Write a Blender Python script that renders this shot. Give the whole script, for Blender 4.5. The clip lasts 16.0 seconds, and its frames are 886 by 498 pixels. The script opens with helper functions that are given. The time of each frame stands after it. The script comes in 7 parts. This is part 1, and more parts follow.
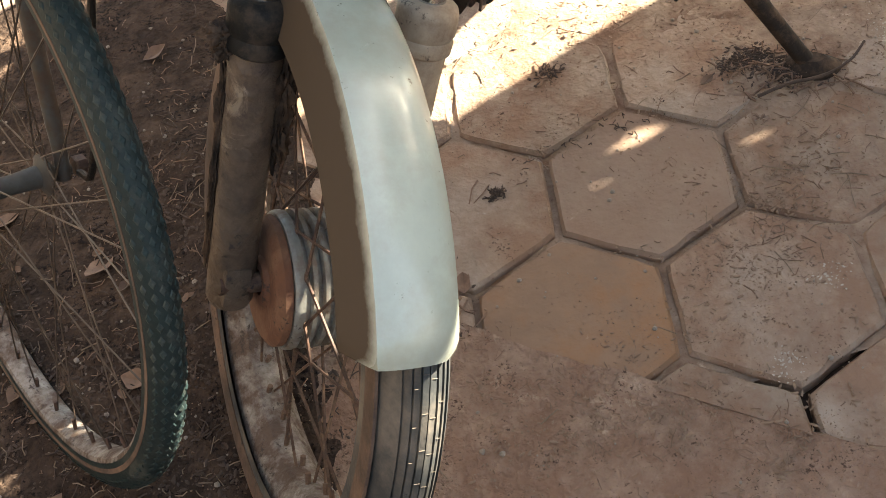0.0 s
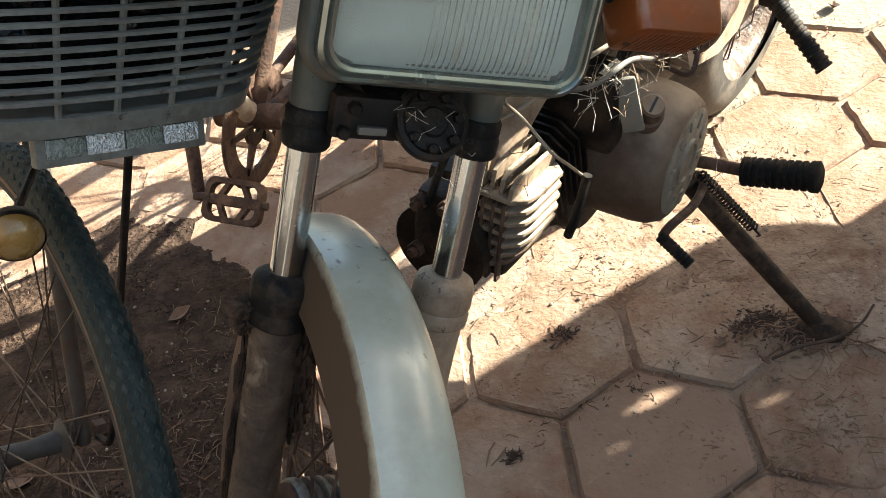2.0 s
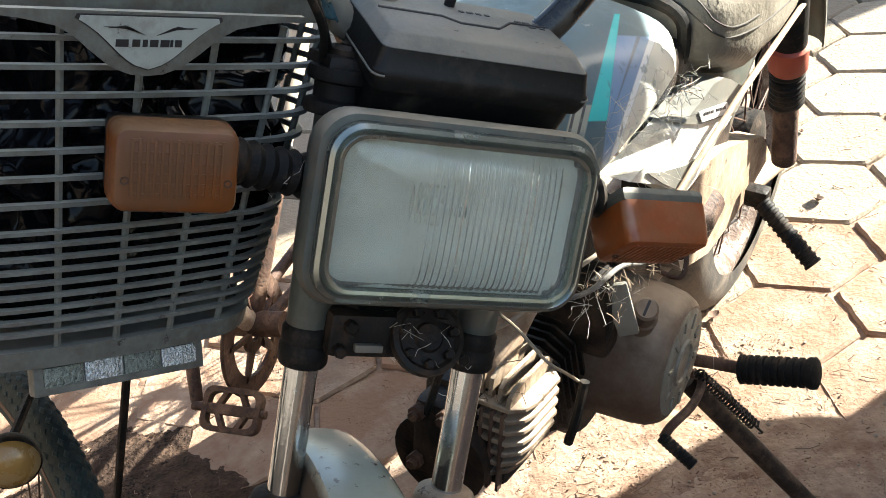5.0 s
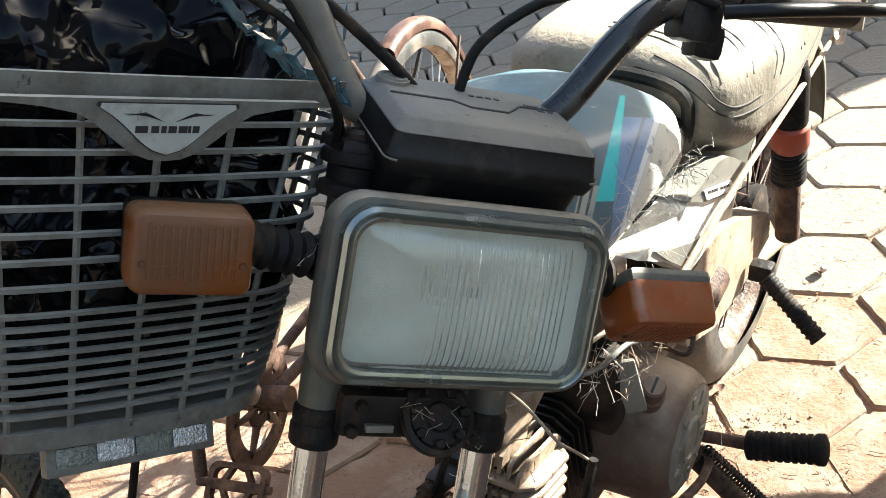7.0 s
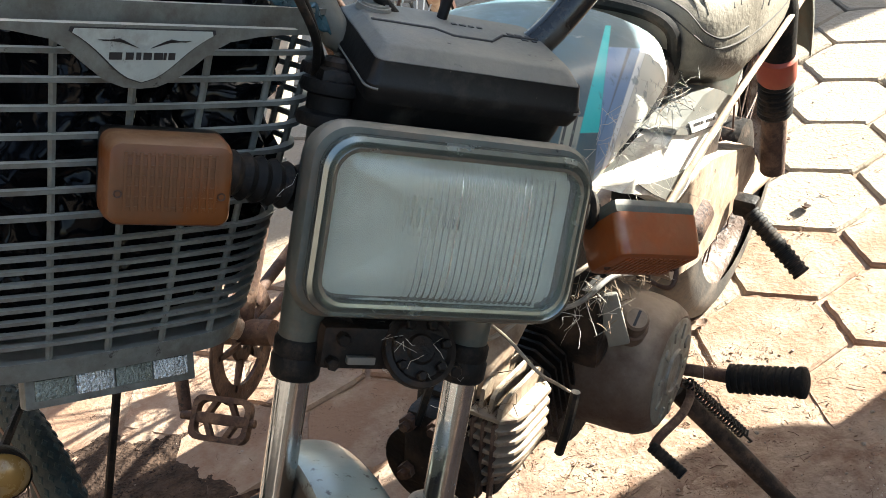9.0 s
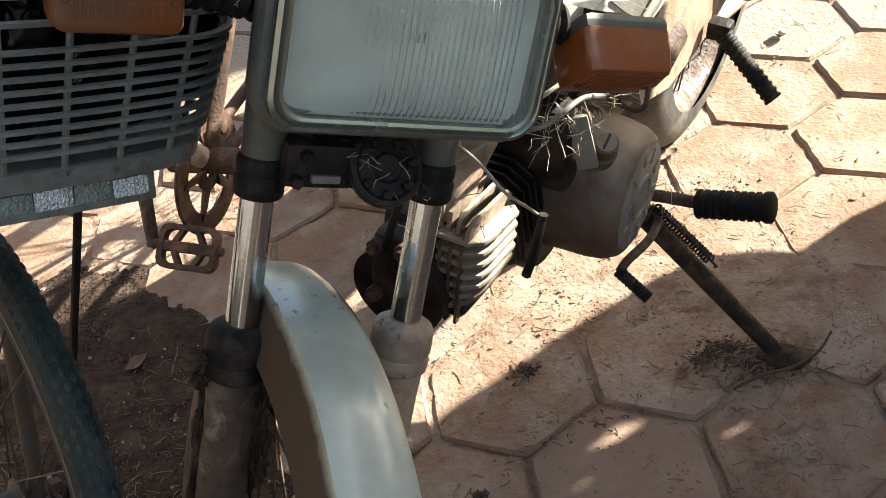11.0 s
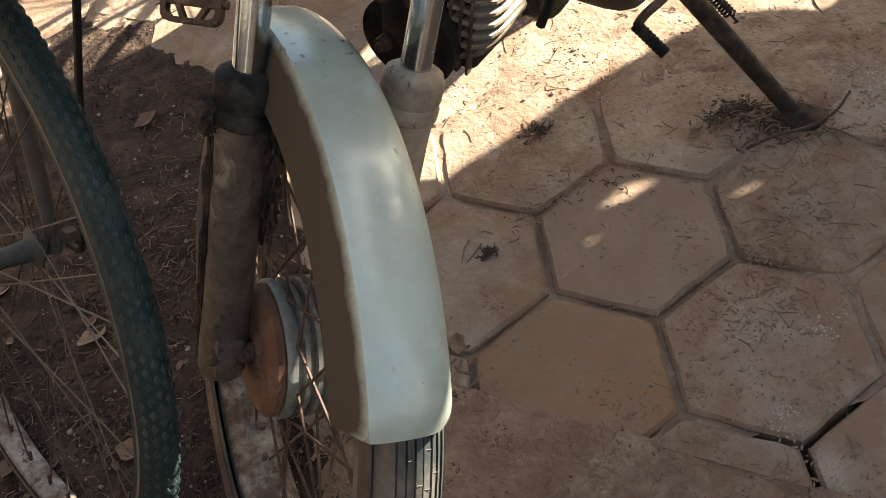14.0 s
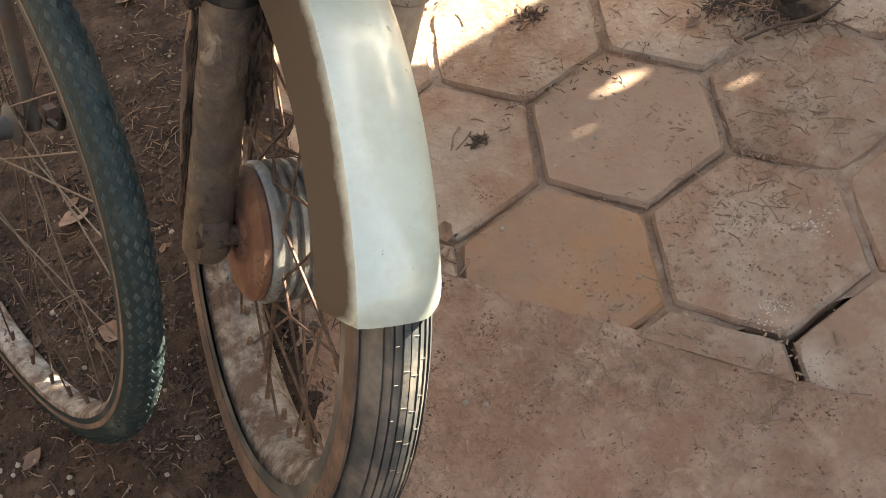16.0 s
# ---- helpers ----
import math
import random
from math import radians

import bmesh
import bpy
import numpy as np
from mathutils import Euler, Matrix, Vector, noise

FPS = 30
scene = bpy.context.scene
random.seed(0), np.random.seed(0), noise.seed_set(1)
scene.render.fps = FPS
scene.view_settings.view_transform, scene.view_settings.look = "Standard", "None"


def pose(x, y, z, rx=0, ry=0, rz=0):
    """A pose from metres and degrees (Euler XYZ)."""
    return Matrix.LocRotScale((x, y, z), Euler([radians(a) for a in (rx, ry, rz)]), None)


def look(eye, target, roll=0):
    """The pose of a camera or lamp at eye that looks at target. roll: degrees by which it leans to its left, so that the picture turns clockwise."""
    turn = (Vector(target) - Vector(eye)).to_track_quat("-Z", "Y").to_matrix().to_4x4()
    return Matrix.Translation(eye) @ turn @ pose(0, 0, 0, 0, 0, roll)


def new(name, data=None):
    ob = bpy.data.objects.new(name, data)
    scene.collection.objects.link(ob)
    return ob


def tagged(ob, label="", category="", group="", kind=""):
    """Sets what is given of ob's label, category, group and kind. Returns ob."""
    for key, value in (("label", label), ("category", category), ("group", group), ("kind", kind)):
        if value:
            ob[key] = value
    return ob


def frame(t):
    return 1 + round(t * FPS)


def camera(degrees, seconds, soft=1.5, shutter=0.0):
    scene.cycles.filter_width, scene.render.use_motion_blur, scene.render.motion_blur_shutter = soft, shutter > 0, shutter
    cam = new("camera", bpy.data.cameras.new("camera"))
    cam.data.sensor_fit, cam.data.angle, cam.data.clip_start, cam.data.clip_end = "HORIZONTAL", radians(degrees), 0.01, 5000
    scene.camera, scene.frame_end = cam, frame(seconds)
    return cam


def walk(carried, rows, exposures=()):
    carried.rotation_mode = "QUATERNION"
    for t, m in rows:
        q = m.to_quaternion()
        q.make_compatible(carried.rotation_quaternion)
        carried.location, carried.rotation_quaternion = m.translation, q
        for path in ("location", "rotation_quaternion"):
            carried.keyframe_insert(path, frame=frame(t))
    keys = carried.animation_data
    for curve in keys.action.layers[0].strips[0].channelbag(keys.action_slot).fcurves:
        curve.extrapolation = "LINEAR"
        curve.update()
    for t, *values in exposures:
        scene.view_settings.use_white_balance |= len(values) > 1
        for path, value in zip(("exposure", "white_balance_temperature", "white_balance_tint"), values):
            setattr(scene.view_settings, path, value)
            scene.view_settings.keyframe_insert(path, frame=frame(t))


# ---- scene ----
cam = camera(43.58, 16.0, soft=0.6)
ROWS = [
    (0.0, 0.0000, 0.0000, 1.0510, 37.123, 9.636, -12.469),
    (0.5, 0.0019, -0.0005, 1.0561, 40.509, 10.228, -11.592),
    (1.0, 0.0043, 0.0041, 1.0609, 43.280, 10.347, -11.609),
    (1.5, 0.0065, 0.0040, 1.0661, 46.459, 10.948, -11.494),
    (2.0, 0.0090, 0.0020, 1.0746, 49.924, 10.348, -11.680),
    (2.5, 0.0076, 0.0023, 1.0787, 51.563, 10.414, -11.741),
    (3.0, 0.0122, 0.0043, 1.0820, 52.903, 10.548, -12.260),
    (3.5, 0.0166, 0.0047, 1.0846, 53.851, 10.800, -12.468),
    (4.0, 0.0178, 0.0061, 1.0874, 55.547, 11.219, -12.724),
    (4.5, 0.0191, 0.0056, 1.0907, 57.750, 11.521, -12.778),
    (5.0, 0.0169, 0.0063, 1.0934, 59.496, 11.591, -12.577),
    (7.5, 0.0113, 0.0047, 1.1076, 63.143, 11.628, -12.620),
    (8.0, 0.0141, 0.0048, 1.1051, 61.959, 11.642, -12.700),
    (8.5, 0.0136, 0.0063, 1.1048, 61.207, 11.453, -12.794),
    (9.0, 0.0139, 0.0093, 1.0989, 59.633, 11.199, -13.180),
    (9.5, 0.0140, 0.0153, 1.0910, 57.885, 10.826, -13.617),
    (12.0, 0.0135, 0.0121, 1.0727, 46.884, 10.654, -14.638),
    (12.5, 0.0136, 0.0123, 1.0701, 45.378, 10.950, -14.167),
    (13.0, 0.0142, 0.0104, 1.0689, 43.720, 10.865, -13.984),
    (13.5, 0.0136, 0.0088, 1.0637, 41.815, 10.742, -13.823),
    (14.0, 0.0094, 0.0104, 1.0566, 39.426, 10.482, -13.757),
    (14.5, 0.0069, 0.0102, 1.0517, 38.114, 10.241, -13.631),
    (15.0, 0.0057, 0.0117, 1.0491, 36.756, 9.963, -13.199),
    (15.5, 0.0042, 0.0134, 1.0471, 35.045, 9.711, -13.247),
    (16.0, 0.0032, 0.0189, 1.0404, 33.926, 9.096, -13.288),
]
EXPOSURES = [(0.0, 3.47, 7500, 5), (0.5, 3.10, 7400, 5), (1.0, 2.78, 7200, 4), (1.5, 2.8, 7000, 3), (3.0, 2.66, 6950, 6), (5.0, 2.82, 6700, 5), (9.5, 2.82, 6650, 5), (12.0, 2.5, 6800, 4), (12.5, 2.55, 6800, 4), (13.0, 2.45, 6850, 3), (14.0, 2.78, 7100, 3), (14.5, 3.15, 7300, 5), (15.5, 3.4, 7550, 6), (16.0, 3.78, 7700, 6)]
walk(cam, [(t, pose(x, y, z, rx, ry, rz)) for t, x, y, z, rx, ry, rz in ROWS], EXPOSURES)

# ---- light ----
SUN_AZ, SUN_EL = 11.0, 31.0          # degrees from +x towards +y, and above the ground
world = bpy.data.worlds.new("world")
scene.world = world
world.use_nodes = True
wn = world.node_tree
sky = wn.nodes.new("ShaderNodeTexSky")
sky.sky_type = "NISHITA"
sky.sun_disc = False
sky.sun_elevation = radians(SUN_EL)
sky.sun_rotation = radians(90 - SUN_AZ)
sky.dust_density = 2.5
wn.links.new(sky.outputs[0], wn.nodes["Background"].inputs[0])
wn.nodes["Background"].inputs[1].default_value = 0.07
sun = new("sun", bpy.data.lights.new("sun", "SUN"))
sun.data.energy = 5.0
sun.data.angle = radians(0.6)
sun.data.color = (1.0, 0.965, 0.91)
_d = Vector((math.cos(radians(SUN_AZ)) * math.cos(radians(SUN_EL)), math.sin(radians(SUN_AZ)) * math.cos(radians(SUN_EL)), math.sin(radians(SUN_EL))))
sun.matrix_world = look(_d * 20, (0, 0, 0))


# ---- materials ----
def rgb(c):
    return (*c, 1.0)


def material(name, base, other=None, rough=0.6, metal=0.0, scale=30.0, mix=0.5, bump=0.15, dirt=None, dirt_amount=0.4, dirt_scale=6.0, spec=0.5, coat=0.0, per_piece=0.0, bump_scale=None, contrast=0.25, speck=None, speck_scale=260.0, speck_cut=0.62, transmission=0.0, bump_dist=0.002, chip=None, chip_scale=8.0, chip_cut=0.64, lump=0.0, lump_scale=60.0, dusty_lit_top=None):
    """Procedural surface: two tones by fine noise, dirt by coarse noise, fine relief."""
    m = bpy.data.materials.new(name)
    m.use_nodes = True
    t = m.node_tree
    n, l = t.nodes, t.links
    b = n["Principled BSDF"]
    co = n.new("ShaderNodeTexCoord")
    where = co.outputs["Object"]
    if per_piece:       # each piece takes its own stretch of the pattern
        pi = n.new("ShaderNodeObjectInfo")
        ps = n.new("ShaderNodeVectorMath")
        ps.operation = "SCALE"
        ps.inputs[0].default_value = (37.0, 91.0, 53.0)
        l.new(pi.outputs["Random"], ps.inputs["Scale"])
        pa = n.new("ShaderNodeVectorMath")
        l.new(co.outputs["Object"], pa.inputs[0])
        l.new(ps.outputs[0], pa.inputs[1])
        where = pa.outputs[0]
    fine = n.new("ShaderNodeTexNoise")
    fine.inputs["Scale"].default_value = scale
    fine.inputs["Detail"].default_value = 6
    fine.inputs["Roughness"].default_value = 0.65
    l.new(where, fine.inputs["Vector"])
    ramp = n.new("ShaderNodeMapRange")
    ramp.inputs[1].default_value, ramp.inputs[2].default_value = 0.5 - contrast, 0.5 + contrast
    l.new(fine.outputs["Fac"], ramp.inputs[0])
    mx = n.new("ShaderNodeMix")
    mx.data_type = "RGBA"
    mx.inputs[6].default_value = rgb(base)
    mx.inputs[7].default_value = rgb(other or tuple(c * (1 - mix * 0.5) for c in base))
    l.new(ramp.outputs[0], mx.inputs[0])
    out = mx.outputs[2]
    rough_out = None
    if dirt:
        coarse = n.new("ShaderNodeTexNoise")
        coarse.inputs["Scale"].default_value = dirt_scale
        coarse.inputs["Detail"].default_value = 7
        coarse.inputs["Roughness"].default_value = 0.7
        off = n.new("ShaderNodeVectorMath")
        off.inputs[1].default_value = (3.1, 7.7, 1.3)
        l.new(where, off.inputs[0])
        l.new(off.outputs[0], coarse.inputs["Vector"])
        r2 = n.new("ShaderNodeMapRange")
        r2.inputs[1].default_value, r2.inputs[2].default_value = 0.62 - dirt_amount * 0.45, 0.82 - dirt_amount * 0.45
        l.new(coarse.outputs["Fac"], r2.inputs[0])
        m2 = n.new("ShaderNodeMix")
        m2.data_type = "RGBA"
        m2.inputs[7].default_value = rgb(dirt)
        l.new(r2.outputs[0], m2.inputs[0])
        l.new(out, m2.inputs[6])
        out = m2.outputs[2]
        mr = n.new("ShaderNodeMapRange")
        mr.inputs[3].default_value, mr.inputs[4].default_value = rough, max(rough, 0.8)
        l.new(r2.outputs[0], mr.inputs[0])
        rough_out = mr.outputs[0]
        if metal:
            mm = n.new("ShaderNodeMapRange")
            mm.inputs[3].default_value, mm.inputs[4].default_value = metal, 0.0
            l.new(r2.outputs[0], mm.inputs[0])
            l.new(mm.outputs[0], b.inputs["Metallic"])
    if speck:
        sn = n.new("ShaderNodeTexNoise")
        sn.inputs["Scale"].default_value = speck_scale
        sn.inputs["Detail"].default_value = 6
        sn.inputs["Roughness"].default_value = 0.7
        l.new(where, sn.inputs["Vector"])
        sr = n.new("ShaderNodeMapRange")
        sr.inputs[1].default_value, sr.inputs[2].default_value = speck_cut, speck_cut + 0.06
        sc = n.new("ShaderNodeTexNoise")
        sc.inputs["Scale"].default_value = speck_scale * 0.11
        sc.inputs["Detail"].default_value = 4
        l.new(where, sc.inputs["Vector"])
        sm = n.new("ShaderNodeMath")
        sm.operation = "MULTIPLY_ADD"
        sm.inputs[1].default_value = 0.5
        l.new(sc.outputs["Fac"], sm.inputs[0])
        sa = n.new("ShaderNodeMath")
        sa.inputs[1].default_value = -0.25
        l.new(sn.outputs["Fac"], sa.inputs[0])
        l.new(sa.outputs[0], sm.inputs[2])
        l.new(sm.outputs[0], sr.inputs[0])
        m3 = n.new("ShaderNodeMix")
        m3.data_type = "RGBA"
        m3.inputs[7].default_value = rgb(speck)
        l.new(sr.outputs[0], m3.inputs[0])
        l.new(out, m3.inputs[6])
        out = m3.outputs[2]
    if chip:
        cn = n.new("ShaderNodeTexNoise")
        cn.inputs["Scale"].default_value = chip_scale
        cn.inputs["Detail"].default_value = 9
        cn.inputs["Roughness"].default_value = 0.72
        cn.inputs["Distortion"].default_value = 0.6
        co2 = n.new("ShaderNodeVectorMath")
        co2.inputs[1].default_value = (11.3, 4.1, 8.9)
        l.new(where, co2.inputs[0])
        l.new(co2.outputs[0], cn.inputs["Vector"])
        cr = n.new("ShaderNodeMapRange")
        cr.inputs[1].default_value, cr.inputs[2].default_value = chip_cut, chip_cut + 0.07
        l.new(cn.outputs["Fac"], cr.inputs[0])
        m4 = n.new("ShaderNodeMix")
        m4.data_type = "RGBA"
        m4.inputs[7].default_value = rgb(chip)
        l.new(cr.outputs[0], m4.inputs[0])
        l.new(out, m4.inputs[6])
        out = m4.outputs[2]
    if dusty_lit_top:         # faces that look up are lightened: dust plus top light put in
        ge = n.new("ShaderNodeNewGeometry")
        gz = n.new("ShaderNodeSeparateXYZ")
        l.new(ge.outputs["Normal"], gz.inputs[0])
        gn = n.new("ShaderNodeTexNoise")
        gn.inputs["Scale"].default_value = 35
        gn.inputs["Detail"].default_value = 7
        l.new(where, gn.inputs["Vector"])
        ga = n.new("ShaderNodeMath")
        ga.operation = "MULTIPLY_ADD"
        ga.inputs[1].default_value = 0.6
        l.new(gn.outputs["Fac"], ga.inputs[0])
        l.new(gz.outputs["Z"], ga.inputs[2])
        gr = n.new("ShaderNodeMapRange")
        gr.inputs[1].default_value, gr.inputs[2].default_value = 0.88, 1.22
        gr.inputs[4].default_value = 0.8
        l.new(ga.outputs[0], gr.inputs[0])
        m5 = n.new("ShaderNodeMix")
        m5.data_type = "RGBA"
        m5.inputs[7].default_value = rgb(dusty_lit_top)
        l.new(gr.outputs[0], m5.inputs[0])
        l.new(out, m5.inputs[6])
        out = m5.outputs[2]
    if per_piece:
        inf = n.new("ShaderNodeObjectInfo")
        hs = n.new("ShaderNodeHueSaturation")
        pr = n.new("ShaderNodeMapRange")
        pr.inputs[3].default_value, pr.inputs[4].default_value = 1 - per_piece, 1 + per_piece
        l.new(inf.outputs["Random"], pr.inputs[0])
        l.new(pr.outputs[0], hs.inputs["Value"])
        l.new(out, hs.inputs["Color"])
        out = hs.outputs[0]
    l.new(out, b.inputs["Base Color"])
    if rough_out:
        l.new(rough_out, b.inputs["Roughness"])
    else:
        b.inputs["Roughness"].default_value = rough
        b.inputs["Metallic"].default_value = metal
    b.inputs["Specular IOR Level"].default_value = spec
    b.inputs["Coat Weight"].default_value = coat
    b.inputs["Transmission Weight"].default_value = transmission
    if bump:
        bn = n.new("ShaderNodeTexNoise")
        bn.inputs["Scale"].default_value = bump_scale or scale * 3
        bn.inputs["Detail"].default_value = 5
        l.new(where, bn.inputs["Vector"])
        bp = n.new("ShaderNodeBump")
        bp.inputs["Strength"].default_value = bump
        bp.inputs["Distance"].default_value = bump_dist
        l.new(bn.outputs["Fac"], bp.inputs["Height"])
        last = bp
        if lump:        # larger crumbs and pits under the fine grain
            ln_ = n.new("ShaderNodeTexNoise")
            ln_.inputs["Scale"].default_value = lump_scale
            ln_.inputs["Detail"].default_value = 4
            ln_.inputs["Distortion"].default_value = 0.4
            l.new(where, ln_.inputs["Vector"])
            lr = n.new("ShaderNodeMapRange")
            lr.interpolation_type = "SMOOTHSTEP"
            lr.inputs[1].default_value, lr.inputs[2].default_value = 0.35, 0.75
            l.new(ln_.outputs["Fac"], lr.inputs[0])
            last = n.new("ShaderNodeBump")
            last.inputs["Strength"].default_value = lump
            last.inputs["Distance"].default_value = 0.004
            l.new(lr.outputs[0], last.inputs["Height"])
            l.new(bp.outputs[0], last.inputs["Normal"])
        l.new(last.outputs[0], b.inputs["Normal"])
    return m


PAVER = material("concrete_paver", (0.32, 0.252, 0.195), (0.205, 0.152, 0.114), 0.9, 0, 30, bump=0.55, dirt=(0.20, 0.124, 0.083), dirt_amount=0.58, dirt_scale=8, per_piece=0.10, spec=0.2, bump_scale=170, speck=(0.07, 0.043, 0.029), speck_scale=230, speck_cut=0.65, chip=(0.42, 0.37, 0.31), chip_scale=9, chip_cut=0.67, lump=0.3, lump_scale=115)
PAVER_CLEAN = material("smooth_paver", (0.24, 0.168, 0.122), (0.185, 0.126, 0.09), 0.72, 0, 14, bump=0.45, dirt=(0.20, 0.128, 0.088), dirt_amount=0.55, dirt_scale=9, spec=0.3, bump_scale=150, speck=(0.085, 0.053, 0.034), speck_scale=190, speck_cut=0.68, chip=(0.32, 0.255, 0.20), chip_scale=12, chip_cut=0.66, lump=0.12, lump_scale=60)
PAVER_RUST = material("rust_stained_paver", (0.228, 0.140, 0.087), (0.165, 0.104, 0.068), 0.72, 0, 12, bump=0.35, dirt=(0.225, 0.118, 0.060), dirt_amount=0.36, dirt_scale=11, spec=0.3, bump_scale=150, speck=(0.085, 0.053, 0.034), speck_scale=190, speck_cut=0.70, chip=(0.36, 0.285, 0.21), chip_scale=9, chip_cut=0.64, lump=0.12, lump_scale=60)
PAVER_GREY = material("grey_cement_paver", (0.252, 0.218, 0.170), (0.185, 0.154, 0.117), 0.9, 0, 30, bump=0.8, dirt=(0.225, 0.178, 0.132), dirt_amount=0.45, dirt_scale=6, per_piece=0.08, spec=0.2, bump_scale=170, speck=(0.09, 0.07, 0.053), speck_scale=150, speck_cut=0.69, lump=0.4, lump_scale=100)
SLAB = material("earth_covered_concrete", (0.305, 0.210, 0.152), (0.185, 0.118, 0.083), 0.93, 0, 34, bump=1.0, dirt=(0.190, 0.113, 0.076), dirt_amount=0.5, dirt_scale=13, spec=0.12, bump_scale=140, speck=(0.075, 0.045, 0.031), speck_scale=200, speck_cut=0.615, lump=0.7, lump_scale=95, chip=(0.32, 0.235, 0.175), chip_scale=16, chip_cut=0.61)
SOIL = material("dry_earth", (0.30, 0.225, 0.168), (0.20, 0.138, 0.098), 0.95, 0, 44, bump=0.5, dirt=(0.15, 0.09, 0.06), dirt_amount=0.38, dirt_scale=14, spec=0.12, bump_scale=160, speck=(0.07, 0.043, 0.03), speck_scale=220, speck_cut=0.66, lump=0.3, lump_scale=105, chip=(0.36, 0.28, 0.215), chip_scale=20, chip_cut=0.63)
JOINT = material("joint_earth", (0.036, 0.022, 0.015), (0.022, 0.014, 0.010), 0.95, 0, 60, bump=0.8, spec=0.12)
RUBBER = material("tyre_rubber", (0.038, 0.040, 0.039), (0.024, 0.025, 0.025), 0.55, 0, 50, bump=0.3, dirt=(0.13, 0.108, 0.085), dirt_amount=0.36, dirt_scale=16, spec=0.35)
BIKE_RUBBER = material("bicycle_rubber", (0.012, 0.023, 0.023), (0.006, 0.011, 0.011), 0.6, 0, 70, bump=0.3, dirt=(0.045, 0.048, 0.040), dirt_amount=0.32, dirt_scale=30, spec=0.25)
SIDEWALL = material("brown_sidewall", (0.075, 0.043, 0.027), (0.035, 0.022, 0.015), 0.75, 0, 40, bump=0.4, dirt=(0.15, 0.088, 0.055), dirt_amount=0.42, dirt_scale=12, speck=(0.02, 0.013, 0.01), speck_scale=120, speck_cut=0.62)
RUST = material("rusted_steel", (0.085, 0.040, 0.024), (0.028, 0.016, 0.011), 0.75, 0.1, 70, bump=0.7, dirt=(0.16, 0.095, 0.058), dirt_amount=0.34, dirt_scale=26, speck=(0.015, 0.010, 0.008), speck_scale=120, speck_cut=0.62)
RIM = material("dull_chrome_rim", (0.30, 0.275, 0.245), (0.17, 0.14, 0.115), 0.45, 0.35, 60, bump=0.35, dirt=(0.075, 0.045, 0.03), dirt_amount=0.58, dirt_scale=32, speck=(0.04, 0.026, 0.018), speck_scale=140, speck_cut=0.59, lump=0.4, lump_scale=90)
HUB_ALLOY = material("bare_hub_alloy", (0.25, 0.25, 0.225), (0.15, 0.14, 0.12), 0.5, 0.25, 50, bump=0.25, dirt=(0.12, 0.085, 0.06), dirt_amount=0.42, dirt_scale=34, speck=(0.05, 0.035, 0.025), speck_scale=150, speck_cut=0.63)
CHROME = material("chrome", (0.62, 0.66, 0.68), (0.46, 0.48, 0.49), 0.14, 1.0, 90, bump=0.05, dirt=(0.10, 0.07, 0.05), dirt_amount=0.02, dirt_scale=60, speck=(0.03, 0.022, 0.016), speck_scale=190, speck_cut=0.67)
BOWL = material("aged_silver", (0.74, 0.78, 0.74), (0.58, 0.61, 0.575), 0.40, 0.12, 40, bump=0.08, dirt=(0.55, 0.54, 0.46), dirt_amount=0.34, dirt_scale=20)
OLD_CHROME = material("spotted_chrome", (0.62, 0.61, 0.58), (0.45, 0.42, 0.38), 0.3, 0.9, 90, bump=0.1, dirt=(0.25, 0.16, 0.11), dirt_amount=0.2, dirt_scale=45)
FENDER = material("greyed_white_plastic", (0.385, 0.412, 0.35), (0.29, 0.312, 0.262), 0.36, 0, 16, bump=0.08, dirt=(0.30, 0.30, 0.245), dirt_amount=0.34, dirt_scale=14, spec=0.5, coat=0.2, speck=(0.10, 0.082, 0.062), speck_scale=120, speck_cut=0.655, chip=(0.46, 0.485, 0.43), chip_scale=16, chip_cut=0.61, lump=0.05, lump_scale=26)
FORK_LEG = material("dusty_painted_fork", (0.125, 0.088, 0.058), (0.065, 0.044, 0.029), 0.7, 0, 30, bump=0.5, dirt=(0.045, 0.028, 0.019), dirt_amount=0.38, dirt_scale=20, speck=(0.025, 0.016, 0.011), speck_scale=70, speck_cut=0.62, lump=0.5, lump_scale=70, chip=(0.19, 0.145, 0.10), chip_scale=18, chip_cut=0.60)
# sunlit slider's lighter tone put into the paint; also on pale dusty parts
FORK_PALE = material("pale_sunlit_paint", (0.42, 0.32, 0.225), (0.26, 0.185, 0.125), 0.6, 0, 45, bump=0.3, dirt=(0.19, 0.12, 0.075), dirt_amount=0.38, dirt_scale=18, speck=(0.06, 0.038, 0.025), speck_scale=80, speck_cut=0.64)
BLACK_RUBBER = material("black_rubber", (0.011, 0.0105, 0.010), (0.006, 0.006, 0.0055), 0.62, 0, 60, bump=0.35, dirt=(0.06, 0.043, 0.03), dirt_amount=0.28, dirt_scale=25, spec=0.16, speck=(0.10, 0.085, 0.065), speck_scale=150, speck_cut=0.70)
BLACK_PLASTIC = material("black_plastic", (0.008, 0.008, 0.008), (0.005, 0.005, 0.005), 0.42, 0, 80, bump=0.12, dirt=(0.04, 0.036, 0.028), dirt_amount=0.2, dirt_scale=22, spec=0.25, speck=(0.09, 0.08, 0.065), speck_scale=170, speck_cut=0.70)
